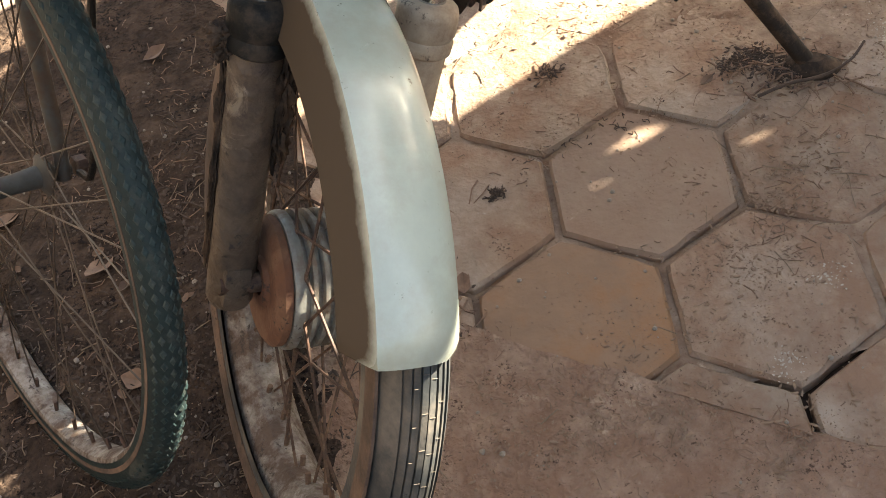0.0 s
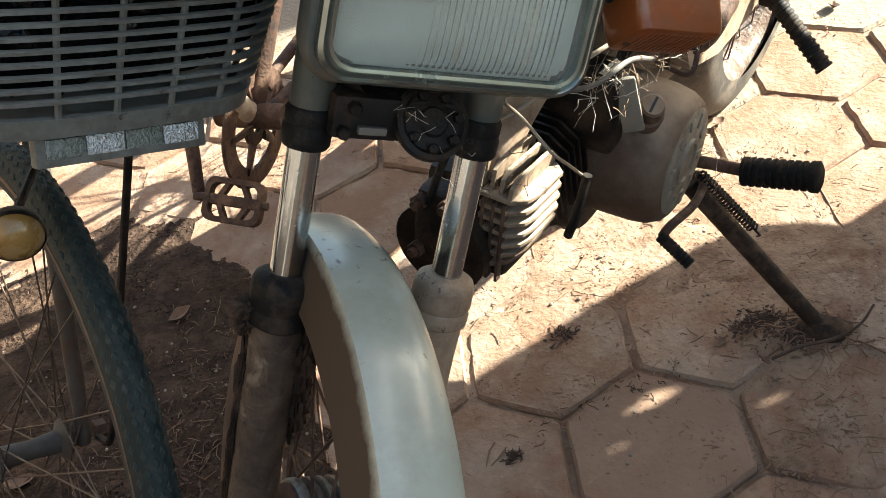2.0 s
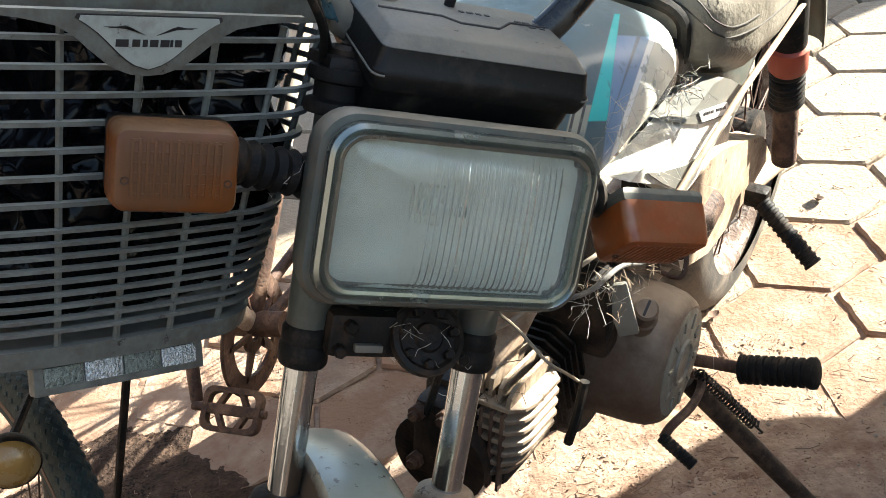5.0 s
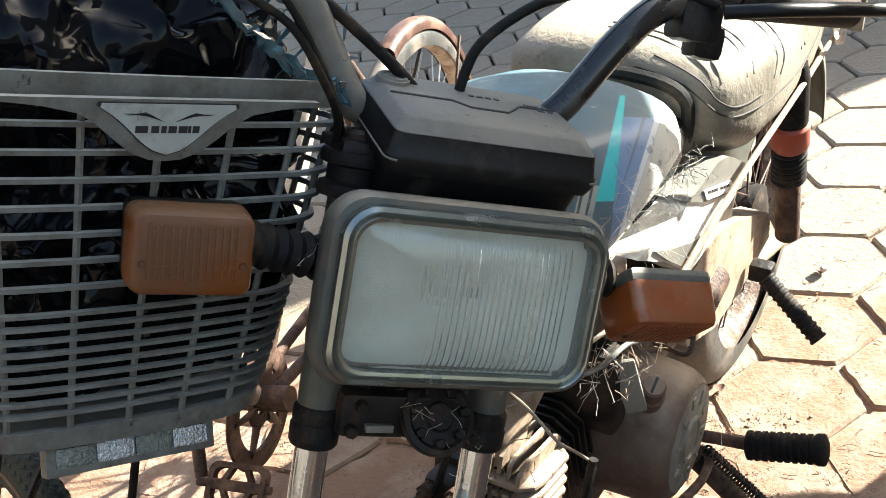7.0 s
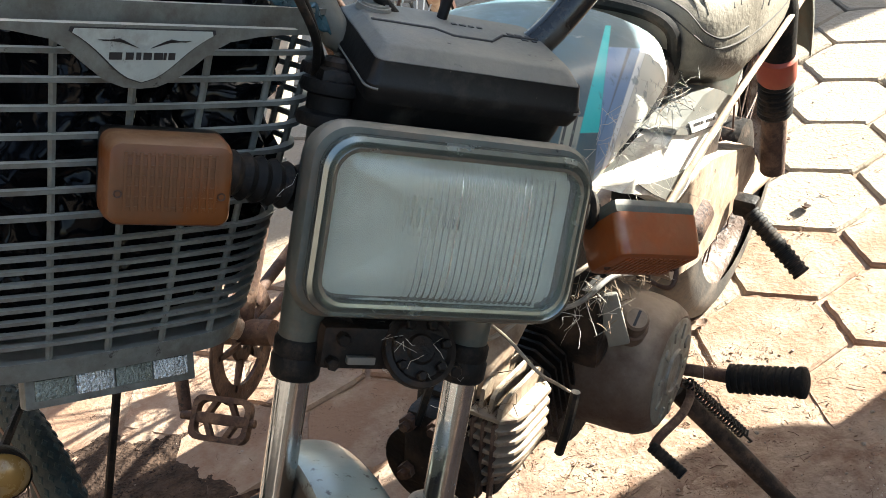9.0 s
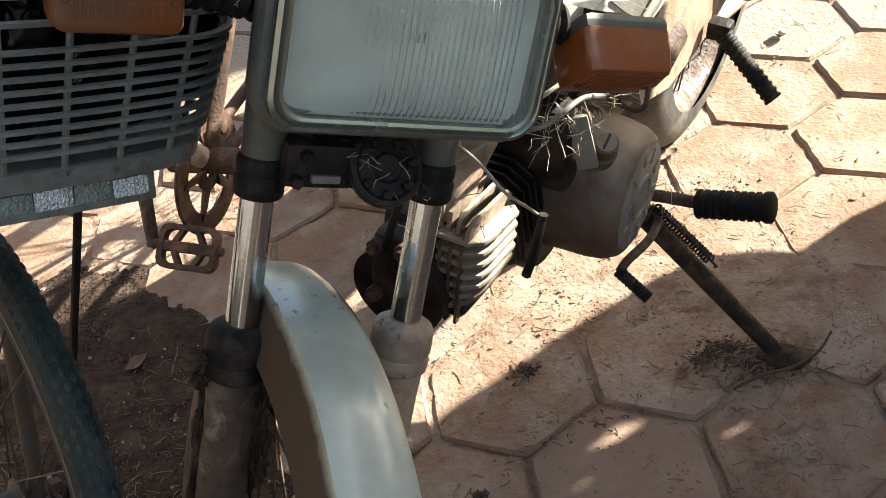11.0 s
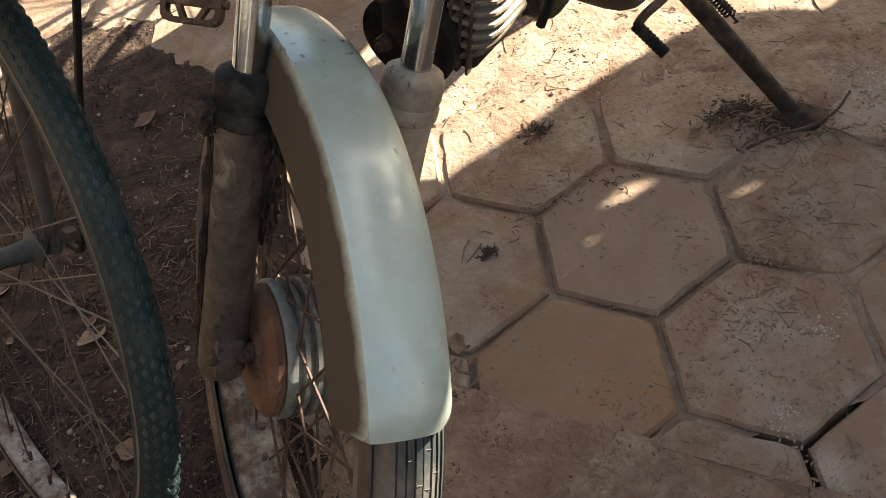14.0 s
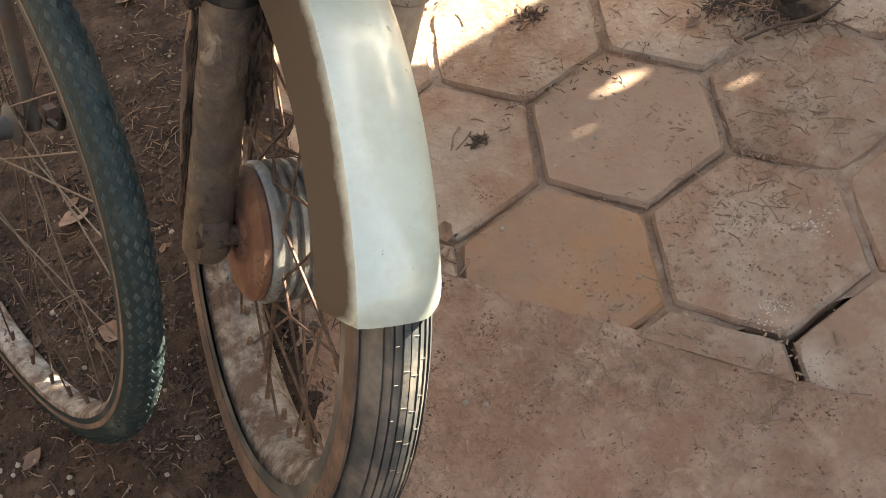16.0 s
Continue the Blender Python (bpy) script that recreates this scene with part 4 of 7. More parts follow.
# indicators
def indicator(sgn, face, m, label, amber):
    """Stalk from the fork, dark body behind and an amber lens ahead (x)."""
    deep = 0.026 if sgn < 0 else 0.013
    body = part("indicator", box(bmesh.new(), (-0.005 - deep / 2, 0, 0), (deep, 0.076, 0.053), 0.006), face, moto, m, label)
    bm = bmesh.new()
    rings = []
    for x, dw, r in ((-0.006, 0.0, 0.008), (0.012, -0.001, 0.008), (0.0235, -0.003, 0.008), (0.0265, -0.006, 0.007), (0.028, -0.013, 0.005)):
        rings.append([(x, py, pz) for py, pz in rrect(0.078 + dw, 0.055 + dw, r, 5)])
    loft(bm, rings)
    lens = part("lens", bm, amber, body, m, "amber lens with two screws")
    bm = bmesh.new()
    for k in range(13):
        yy = -0.027 + 0.0045 * k
        box(bm, (0.0282, yy, 0.002), (0.0012, 0.0022, 0.036), 0.0003)
    for k in range(6):
        box(bm, (0.0281, 0.0, -0.014 + 0.0064 * k), (0.0008, 0.056, 0.0016), 0.0002)
    part("rib", bm, amber, lens, m, kind="stuff")
    for yy in (-0.031, 0.031):
        b2 = lathe(bmesh.new(), [(0.0, 0.0272), (0.0014, 0.0272), (0.0017, 0.0284), (0.0024, 0.0288), (0.0028, 0.0275), (0.0028, 0.02)], 14, "x")
        part("screw", b2, RUST, lens, m @ Matrix.Translation((0, yy, -0.006)))
    return body


ind_r = MFORK @ Matrix.Translation((0.052, -0.1945, 0.5385)) @ Euler((radians(3), radians(0), radians(0))).to_matrix().to_4x4()
ind_l = MFORK @ Matrix.Translation((0.034, 0.176, 0.523)) @ Euler((radians(2), radians(55), radians(4))).to_matrix().to_4x4()
indicator(-1, BLACK_PLASTIC, ind_r, "faded amber indicator on a black stalk", AMBER)
indicator(1, GREY_PAINT, ind_l, "deep amber indicator with a dusty grey back", AMBER_DEEP)
for sgn, m in ((-1, ind_r), (1, ind_l)):
    bm = bmesh.new()
    a = Vector((0.02, sgn * 0.085, 0.53))
    b = MFORK.inverted() @ (m @ Vector((-0.018, -sgn * 0.040, 0)))
    pts = [a + (b - a) * k / 14 for k in range(15)]
    tube(bm, pts, [0.0165 if k % 2 else 0.0135 for k in range(15)], 20)
    part("indicator_stalk", bm, BLACK_RUBBER, moto, MFORK, "ribbed black rubber stalk")

# instrument box
METER = MFORK @ Matrix.Translation((-0.005, 0.014, 0.632)) @ Euler((0, radians(15), 0)).to_matrix().to_4x4()
bm = bmesh.new()
rings = []
for z, w, d, r in ((-0.062, 0.142, 0.07, 0.012), (-0.055, 0.150, 0.080, 0.012), (-0.018, 0.156, 0.100, 0.010)):
    rings.append([(px_, py_, z) for px_, py_ in rrect(d, w, r, 4)])
loft(bm, rings)
meter = part("instrument_box", bm, BLACK_PLASTIC, moto, METER, "black instrument box with a dusty grey lid")
bm = bmesh.new()
rings = []
for z, w, d, r in ((-0.020, 0.160, 0.108, 0.008), (-0.012, 0.166, 0.114, 0.008), (-0.006, 0.166, 0.114, 0.008), (-0.004, 0.163, 0.111, 0.007), (0.010, 0.158, 0.105, 0.007)):
    rings.append([(px_, py_, z) for px_, py_ in rrect(d, w, r, 4)])
loft(bm, rings)
part("rim", bm, BLACK_PLASTIC, meter, METER)
# thin pale tube painted in as the glossy seam's highlight
part("seam", tube(bmesh.new(), [(px_, py_, -0.0085) for px_, py_ in rrect(0.1146, 0.1666, 0.008, 4)] , 0.0009, 6), METER_TOP, meter, METER, "pale highlight painted along the seam between lid and box")
bm = bmesh.new()
rings = []
for z, w, d, r in ((0.0101, 0.156, 0.103, 0.007), (0.018, 0.144, 0.090, 0.010), (0.0195, 0.140, 0.086, 0.010)):
    rings.append([(px_, py_, z) for px_, py_ in rrect(d, w, r, 4)])
loft(bm, rings)
lid = part("lid", bm, METER_TOP, meter, METER, "dusty grey lid with a stepped groove")
bm = bmesh.new()
path = [(0.012, -0.070), (0.012, -0.022), (0.002, -0.010), (0.002, 0.020), (0.020, 0.036), (0.022, 0.066), (0.036, 0.072)]
tube(bm, [(-x + 0.01, y, 0.0197) for x, y in path], 0.0012, 6)
part("groove", bm, INK, lid, METER)
for k, (x, y, w) in enumerate(((-0.020, 0.000, 0.004), (-0.020, 0.007, 0.005), (-0.020, 0.014, 0.004), (-0.020, 0.021, 0.004), (-0.016, 0.045, 0.005), (-0.016, 0.052, 0.006), (-0.016, 0.060, 0.004), (-0.008, 0.054, 0.005), (-0.008, 0.062, 0.004))):
    part("print_bar", box(bmesh.new(), (x, y, 0.0198), (0.003, w, 0.0006)), INK, lid, METER)
bm = bmesh.new()
lathe(bm, [(0.0, 0.0225), (0.0075, 0.0225), (0.008, 0.0235), (0.0105, 0.0235), (0.011, 0.0222), (0.0125, 0.022), (0.0135, 0.018)], 28, "z")
part("key_lock", bm, METER_TOP, meter, METER @ Matrix.Translation((-0.030, -0.060, 0)), "round ignition lock")

# handlebar
bm = bmesh.new()
tube(bm, smooth_path([(-0.03, 0.0, 0.628), (-0.035, -0.06, 0.632), (-0.03, -0.078, 0.645), (-0.03, -0.101, 0.679), (-0.03, -0.120, 0.707), (-0.045, -0.165, 0.745), (-0.085, -0.26, 0.76), (-0.12, -0.36, 0.765)], 6), 0.0115, 14)
bars = part("handlebar", bm, METER_TOP, moto, MFORK, "dusty grey tubular handlebar with one black arm")
bm = bmesh.new()
tube(bm, smooth_path([(-0.03, 0.0, 0.628), (-0.035, 0.06, 0.632), (-0.022, 0.090, 0.656), (-0.02, 0.13, 0.714), (-0.03, 0.17, 0.748), (-0.055, 0.24, 0.766), (-0.085, 0.31, 0.776), (-0.10, 0.345, 0.78)], 6), 0.0125, 14)
part("handlebar_arm", bm, BAR_STEEL, bars, MFORK, "glossy black handlebar arm")
bm = bmesh.new()
tube(bm, [(-0.062, 0.26, 0.769), (-0.062, 0.265, 0.769), (-0.13, 0.44, 0.786), (-0.131, 0.442, 0.786)], [0.014, 0.0165, 0.0165, 0.014], 18)
part("grip", bm, BLACK_RUBBER, bars, MFORK)
bm = bmesh.new()
tube(bm, [(-0.10, -0.29, 0.762), (-0.10, -0.295, 0.762), (-0.16, -0.42, 0.77), (-0.161, -0.421, 0.77)], [0.014, 0.0165, 0.0165, 0.014], 18)
part("grip", bm, BLACK_RUBBER, bars, MFORK)
bm = bmesh.new()
box(bm, (-0.035, 0.205, 0.742), (0.03, 0.04, 0.034), 0.008)
box(bm, (-0.045, 0.225, 0.728), (0.024, 0.03, 0.03), 0.008)
part("switch_block", bm, BLACK_PLASTIC, bars, MFORK, "black switch block under the handlebar")
bm = bmesh.new()
tube(bm, smooth_path([(-0.01, 0.215, 0.752), (0.015, 0.27, 0.764), (0.0, 0.40, 0.785), (-0.03, 0.46, 0.792)], 5), [0.006] * 16, 10)
part("clutch_lever", bm, BLACK_PLASTIC, bars, MFORK, "black clutch lever")
for name, pts, r, mt in (
    ("control_cable", [(-0.03, 0.009, 0.645), (-0.03, 0.009, 0.664), (-0.03, 0.019, 0.695), (-0.03, 0.052, 0.726), (-0.03, 0.083, 0.742), (-0.03, 0.15, 0.765), (-0.02, 0.215, 0.757)], 0.0042, BLACK_RUBBER),
    ("control_cable", [(-0.03, -0.02, 0.648), (-0.03, -0.044, 0.667), (-0.03, -0.074, 0.687), (-0.03, -0.112, 0.709), (-0.04, -0.17, 0.735), (-0.07, -0.23, 0.755)], 0.0046, BLACK_RUBBER),
    ("control_cable", [(0.02, -0.20, 0.715), (0.03, -0.172, 0.700), (0.03, -0.140, 0.684), (0.025, -0.114, 0.654), (0.010, -0.096, 0.630), (-0.02, -0.085, 0.605)], 0.0030, BLACK_RUBBER),
    ("control_cable", [(0.02, -0.18, 0.72), (0.03, -0.150, 0.704), (0.025, -0.120, 0.668), (0.012, -0.100, 0.640), (-0.02, -0.080, 0.612)], 0.0030, BLACK_RUBBER),
):
    part(name, tube(bmesh.new(), smooth_path(pts, 8), r, 10), mt, moto, MFORK)


# ---- motorcycle: engine, tank, seat, rear ----
def mpart(name, bm, mat, parent=None, label="", **kw):
    return part(name, bm, mat, parent or moto, MBODY, label, **kw)


# cylinder lying forward, with upright cooling fins
bm = bmesh.new()
tube(bm, [(-0.42, 0.0, 0.135), (-0.24, 0.0, 0.145)], 0.05, 28)
engine = mpart("engine", bm, DARK_METAL, None, "dirt-caked single-cylinder engine")


def fin_outline(w, h, cut, n=3):
    out = []
    for sy, sz in ((1, 1), (-1, 1), (-1, -1), (1, -1)):
        a = (sy * (w - cut), sz * h), (sy * w, sz * (h - cut))
        out += list(a if sy * sz < 0 else a[::-1])
    return out


# head block: ribs run along a line that drops to the rear
HEADM = MBODY @ mat3(Vector((-0.982, 0, -0.189)), Vector((0, 1, 0)), Vector((-0.189, 0, 0.982)), Vector((-0.266, 0.002, 0.216)))


def hpart(name, bm, mat, label="", **kw):
    return part(name, bm, mat, engine, HEADM, label, angle=22, **kw)


# core in dark metal, painting the shade between the ribs
hpart("cylinder_head", box(bmesh.new(), (0.050, 0.012, -0.050), (0.080, 0.095, 0.10), 0.010), DARK_METAL, "dirty finned cylinder head, core darkened as shaded gaps")
for k in range(7):       # flank ribs, one above the other
    zc = -0.003 - 0.0125 * k
    y1 = 0.078 - 0.0014 * max(0, k - 3) ** 2
    bm = bmesh.new()
    o = [(0.0, 0.03), (0.0, y1 - 0.016), (0.012, y1 - 0.004), (0.030, y1), (0.078, y1), (0.090, y1 - 0.012), (0.090, 0.03)]
    loft(bm, [[(x_, y_, zc - 0.0024) for x_, y_ in o], [(x_, y_, zc + 0.0012) for x_, y_ in o], [(0.045 + (x_ - 0.045) * 0.985, y_ - 0.0008, zc + 0.0020) for x_, y_ in o]])
    hpart("cooling_fin", bm, FIN)
for k in range(6):       # top ribs, side by side
    yc = 0.060 - 0.0115 * k
    h = 0.015 + 0.0045 * min(k, 3)
    bm = bmesh.new()
    o = [(0.0 + 0.004 * k, -0.005), (0.004 + 0.004 * k, h - 0.006), (0.014 + 0.004 * k, h), (0.082, h), (0.092, h - 0.008), (0.092, -0.005)]
    loft(bm, [[(x_, yc - 0.0022, z_) for x_, z_ in o], [(x_, yc + 0.0022, z_) for x_, z_ in o]])
    hpart("cooling_fin", bm, FIN)
for k in range(5):       # upright ribs on the front
    yc = 0.056 - 0.011 * k
    hpart("front_rib", box(bmesh.new(), (0.003, yc, -0.052), (0.009, 0.0034, 0.088), 0.001), RUST)
hpart("head_cover", box(bmesh.new(), (0.0, -0.006, -0.050), (0.045, 0.046, 0.085), 0.012), DARK_METAL, "oily dark valve cover")
for yy, zz in ((0.010, -0.015), (0.010, -0.08), (-0.020, -0.02), (-0.020, -0.075)):
    bm = tube(bmesh.new(), [(-0.020, yy, zz), (-0.030, yy, zz), (-0.0302, yy, zz), (-0.036, yy, zz)], [0.0085, 0.0085, 0.005, 0.005], 6)
    hpart("head_bolt", bm, RUST)
for k in range(7):       # barrel fins behind, their shade put into near-black metal
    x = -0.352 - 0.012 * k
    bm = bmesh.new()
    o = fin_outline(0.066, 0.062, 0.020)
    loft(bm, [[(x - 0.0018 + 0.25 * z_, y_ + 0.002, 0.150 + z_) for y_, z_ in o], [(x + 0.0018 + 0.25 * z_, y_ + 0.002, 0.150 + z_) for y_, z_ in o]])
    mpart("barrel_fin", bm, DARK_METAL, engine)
bm = bmesh.new()
tube(bm, smooth_path([(-0.300, 0.022, 0.205), (-0.318, 0.026, 0.232), (-0.345, 0.026, 0.25), (-0.42, 0.02, 0.26)], 4), [0.020, 0.022, 0.022, 0.021, 0.020] + [0.019] * 8, 18)
mpart("intake_pipe", bm, FORK_PALE, engine, "dusty intake pipe")
bm = bmesh.new()
box(bm, (-0.46, 0.035, 0.275), (0.08, 0.06, 0.09), 0.012)
tube(bm, [(-0.46, 0.035, 0.30), (-0.46, 0.035, 0.345)], 0.022, 18)
mpart("carburettor", bm, DARK_METAL, engine, "dark dirty carburettor")
# crankcase
bm = bmesh.new()
rings = []
for y, sx, sz in ((-0.09, 0.85, 0.85), (-0.07, 1, 1), (0.05, 1, 1), (0.06, 0.97, 0.97)):
    rings.append([(-0.53 + px_ * sx, y, 0.115 + pz_ * sz) for px_, pz_ in rrect(0.27, 0.19, 0.08, 6)])
loft(bm, rings)
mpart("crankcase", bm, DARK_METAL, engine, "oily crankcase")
# round left cover with a stepped face
bm = bmesh.new()
rings = []
for y, r, dz in ((0.052, 0.079, 0), (0.075, 0.078, 0), (0.112, 0.0765, 0), (0.130, 0.0735, 0), (0.142, 0.067, 0), (0.146, 0.062, 0)):
    ring = []
    for k in range(48):
        a = 2 * math.pi * k / 48
        c, s = math.cos(a), math.sin(a)
        e = r * (1 + 0.06 * max(0, -s) * abs(c))
        ring.append((-0.508 + e * c * 1.04, y, 0.116 + e * s))
    rings.append(ring)
loft(bm, rings)
cover = mpart("engine_cover", bm, ENGINE, engine, "dusty round engine cover with raised lettering worn away")
bm = bmesh.new()
lathe(bm, [(0.0, 0.1485), (0.021, 0.1485), (0.022, 0.151), (0.026, 0.151), (0.027, 0.147), (0.0, 0.147)], 40, close=True)
part("face_plate", lathe(bmesh.new(), [(0.0, 0.1478), (0.059, 0.1478), (0.061, 0.1465), (0.061, 0.144)], 40), ENGINE_FACE, cover, MBODY @ Matrix.Translation((-0.508, 0, 0.116)), "flat dull grey cover face")
part("raised_ring", bm, ENGINE_FACE, cover, MBODY @ Matrix.Translation((-0.508, 0, 0.116)))
for k in range(10):
    a = radians(20 + 36 * k)
    bm = box(bmesh.new(), (0, 0, 0), (0.009 if k % 3 else 0.004, 0.003, 0.017 if k % 2 else 0.013), 0.001)
    part("raised_mark", bm, ENGINE_FACE, cover, MBODY @ Matrix.Translation((-0.508 + 0.042 * math.cos(a), 0.1482, 0.116 + 0.049 * math.sin(a))) @ Matrix.Rotation(-a + math.pi / 2, 4, "Y"))
bm = bmesh.new()
lathe(bm, [(0.0, 0.020), (0.0105, 0.020), (0.013, 0.018), (0.0135, 0.0), (0.016, -0.002), (0.016, -0.02)], 24, "z")
cap = part("timing_cap", bm, ENGINE, cover, MBODY @ Matrix.Translation((-0.457, 0.118, 0.208)) @ Euler((radians(-18), radians(25), 0)).to_matrix().to_4x4(), "slotted screw cap")
part("slot", box(bmesh.new(), (0, 0, 0.0202), (0.018, 0.0028, 0.0015)), INK, cap, MBODY @ Matrix.Translation((-0.457, 0.118, 0.208)) @ Euler((radians(-18), radians(25), 0)).to_matrix().to_4x4())
bm = bmesh.new()
box(bm, (-0.424, 0.108, 0.236), (0.006, 0.022, 0.066), 0.003, Euler((radians(14), 0, radians(25))).to_matrix().to_4x4())
mpart("bracket_plate", bm, METER_TOP, None, "small grey bracket plate")
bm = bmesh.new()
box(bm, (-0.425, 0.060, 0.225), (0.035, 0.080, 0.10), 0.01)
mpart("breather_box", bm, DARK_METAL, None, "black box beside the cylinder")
# hoses and wires
for name, pts, r, mt, lb in (
    ("hose", [(-0.27, 0.05, 0.325), (-0.256, 0.08, 0.325), (-0.25, 0.11, 0.306), (-0.285, 0.112, 0.265), (-0.316, 0.11, 0.23)], 0.0016, WHITE_WIRE, "dirty white cable"),
    ("hose", [(-0.32, 0.115, 0.228), (-0.31, 0.112, 0.19), (-0.305, 0.106, 0.158)], 0.0048, BLACK_RUBBER, "black drain hose"),
    ("hose", [(-0.27, 0.02, 0.30), (-0.28, 0.06, 0.33), (-0.34, 0.10, 0.31), (-0.42, 0.105, 0.29), (-0.50, 0.10, 0.24)], 0.0026, WIRE, ""),
    ("hose", [(-0.24, -0.02, 0.33), (-0.26, 0.05, 0.31), (-0.33, 0.085, 0.33), (-0.44, 0.10, 0.31), (-0.52, 0.08, 0.25)], 0.0022, WHITE_WIRE, ""),
    ("hose", [(-0.20, 0.02, 0.35), (-0.25, 0.03, 0.30), (-0.26, 0.0, 0.25), (-0.24, -0.01, 0.2)], 0.004, BLACK_RUBBER, ""),
    ("hose", [(-0.48, 0.09, 0.30), (-0.47, 0.12, 0.29), (-0.50, 0.115, 0.235)], 0.003, RUST, ""),
    ("hose", [(-0.54, 0.09, 0.27), (-0.53, 0.13, 0.26), (-0.50, 0.14, 0.235), (-0.51, 0.10, 0.23)], 0.0028, RUST, ""),
):
    mpart(name, tube(bmesh.new(), smooth_path(pts, 7), r, 8), mt, None, lb)
# frame tubes
bm = bmesh.new()
tube(bm, smooth_path([(-0.12, 0, 0.40), (-0.22, 0, 0.34), (-0.40, 0, 0.31), (-0.62, 0, 0.30)], 5), 0.022, 16)
mpart("backbone", bm, DARK_METAL, None, "dark frame tube")
for sgn in (1, -1):
    bm = bmesh.new()
    tube(bm, smooth_path([(-0.50, sgn * 0.126, 0.325), (-0.596, sgn * 0.136, 0.360), (-0.668, sgn * 0.139, 0.374), (-0.812, sgn * 0.141, 0.384), (-0.925, sgn * 0.141, 0.391), (-1.05, sgn * 0.137, 0.40), (-1.28, sgn * 0.10, 0.43)], 6), 0.0036, 12)
    mpart("seat_rail", bm, FORK_PALE, None, "pale dusty seat rail")
    bm = bmesh.new()
    tube(bm, [(-0.62, sgn * 0.05, 0.115), (-0.90, sgn * 0.075, 0.075), (-1.16, sgn * 0.085, 0.012)], 0.015, 14)
    mpart("swing_arm", bm, FORK_PALE, None, "dusty swing arm")
# petrol tank
bm = bmesh.new()
rings = []
for x, top, bot, half in ((-0.155, 0.475, 0.425, 0.035), (-0.172, 0.496, 0.405, 0.064), (-0.212, 0.520, 0.395, 0.090), (-0.28, 0.535, 0.392, 0.106), (-0.37, 0.538, 0.396, 0.116), (-0.46, 0.528, 0.402, 0.117), (-0.53, 0.508, 0.405, 0.108), (-0.585, 0.478, 0.41, 0.085), (-0.605, 0.452, 0.42, 0.055)):
    ring = []
    for k in range(40):
        a = 2 * math.pi * k / 40
        c, s = math.cos(a), math.sin(a)
        e = 2.6
        yy = math.copysign(abs(c) ** (2 / e), c) * half
        zz = math.copysign(abs(s) ** (2 / e), s)
        mid = bot + (top - bot) * 0.42
        z = mid + zz * ((top - mid) if zz > 0 else (mid - bot))
        if zz < 0:
            yy *= 1 + 0.10 * zz
        ring.append((x, yy, z))
    rings.append(ring)
loft(bm, rings)
tank = mpart("petrol_tank", bm, LIVERY, None, "dusty grey-blue petrol tank with faded decals", angle=60)
bm = bmesh.new()
lathe(bm, [(0.0, 0.020), (0.022, 0.020), (0.027, 0.016), (0.028, 0.0)], 32, "z")
part("filler_cap", bm, OLD_CHROME, tank, MBODY @ Matrix.Translation((-0.33, -0.005, 0.533)) @ Euler((0, radians(4), 0)).to_matrix().to_4x4())

# seat
bm = bmesh.new()
rings = []
SEAT_TAB = ((-0.592, 0.470, 0.430, 0.080), (-0.602, 0.490, 0.415, 0.108), (-0.630, 0.505, 0.395, 0.127), (-0.70, 0.505, 0.358, 0.139), (-0.80, 0.502, 0.346, 0.1405), (-0.93, 0.507, 0.348, 0.138), (-1.02, 0.525, 0.375, 0.132), (-1.12, 0.535, 0.39, 0.128), (-1.22, 0.536, 0.41, 0.120), (-1.28, 0.525, 0.455, 0.10), (-1.30, 0.505, 0.465, 0.07))
for x, top, bot, half in SEAT_TAB:
    ring = []
    for k in range(44):
        a = 2 * math.pi * k / 44
        c, s = math.cos(a), math.sin(a)
        e = 3.4
        yy = math.copysign(abs(c) ** (2 / e), c) * half
        zz = math.copysign(abs(s) ** (2 / e), s)
        mid = (top + bot) / 2
        ring.append((x, yy, mid + zz * (top - bot) / 2 + (0.006 * math.cos(yy / half * 1.5) if zz > 0.5 else 0)))
    rings.append(ring)
loft(bm, rings)
seat = mpart("seat", bm, SEAT, None, "dusty faded black vinyl seat with stitched lines", angle=60)


def on_seat(x, y=None, z=None):
    """A point on the seat: on its top for a given y, on its left flank for a given z."""
    for p, q in zip(SEAT_TAB, SEAT_TAB[1:]):
        if q[0] <= x <= p[0]:
            t = (x - p[0]) / (q[0] - p[0])
            top, bot, half = [p[i] + (q[i] - p[i]) * t for i in (1, 2, 3)]
    mid, tall = (top + bot) / 2, (top - bot) / 2
    if y is None:
        k = min(0.97, abs((z - mid) / tall))
        return (x, half * (1 - k ** 3.4) ** (1 / 3.4), z)
    k = min(0.97, abs(y / half))
    return (x, y, mid + tall * (1 - k ** 3.4) ** (1 / 3.4) + 0.006 * math.cos(y / half * 1.5))


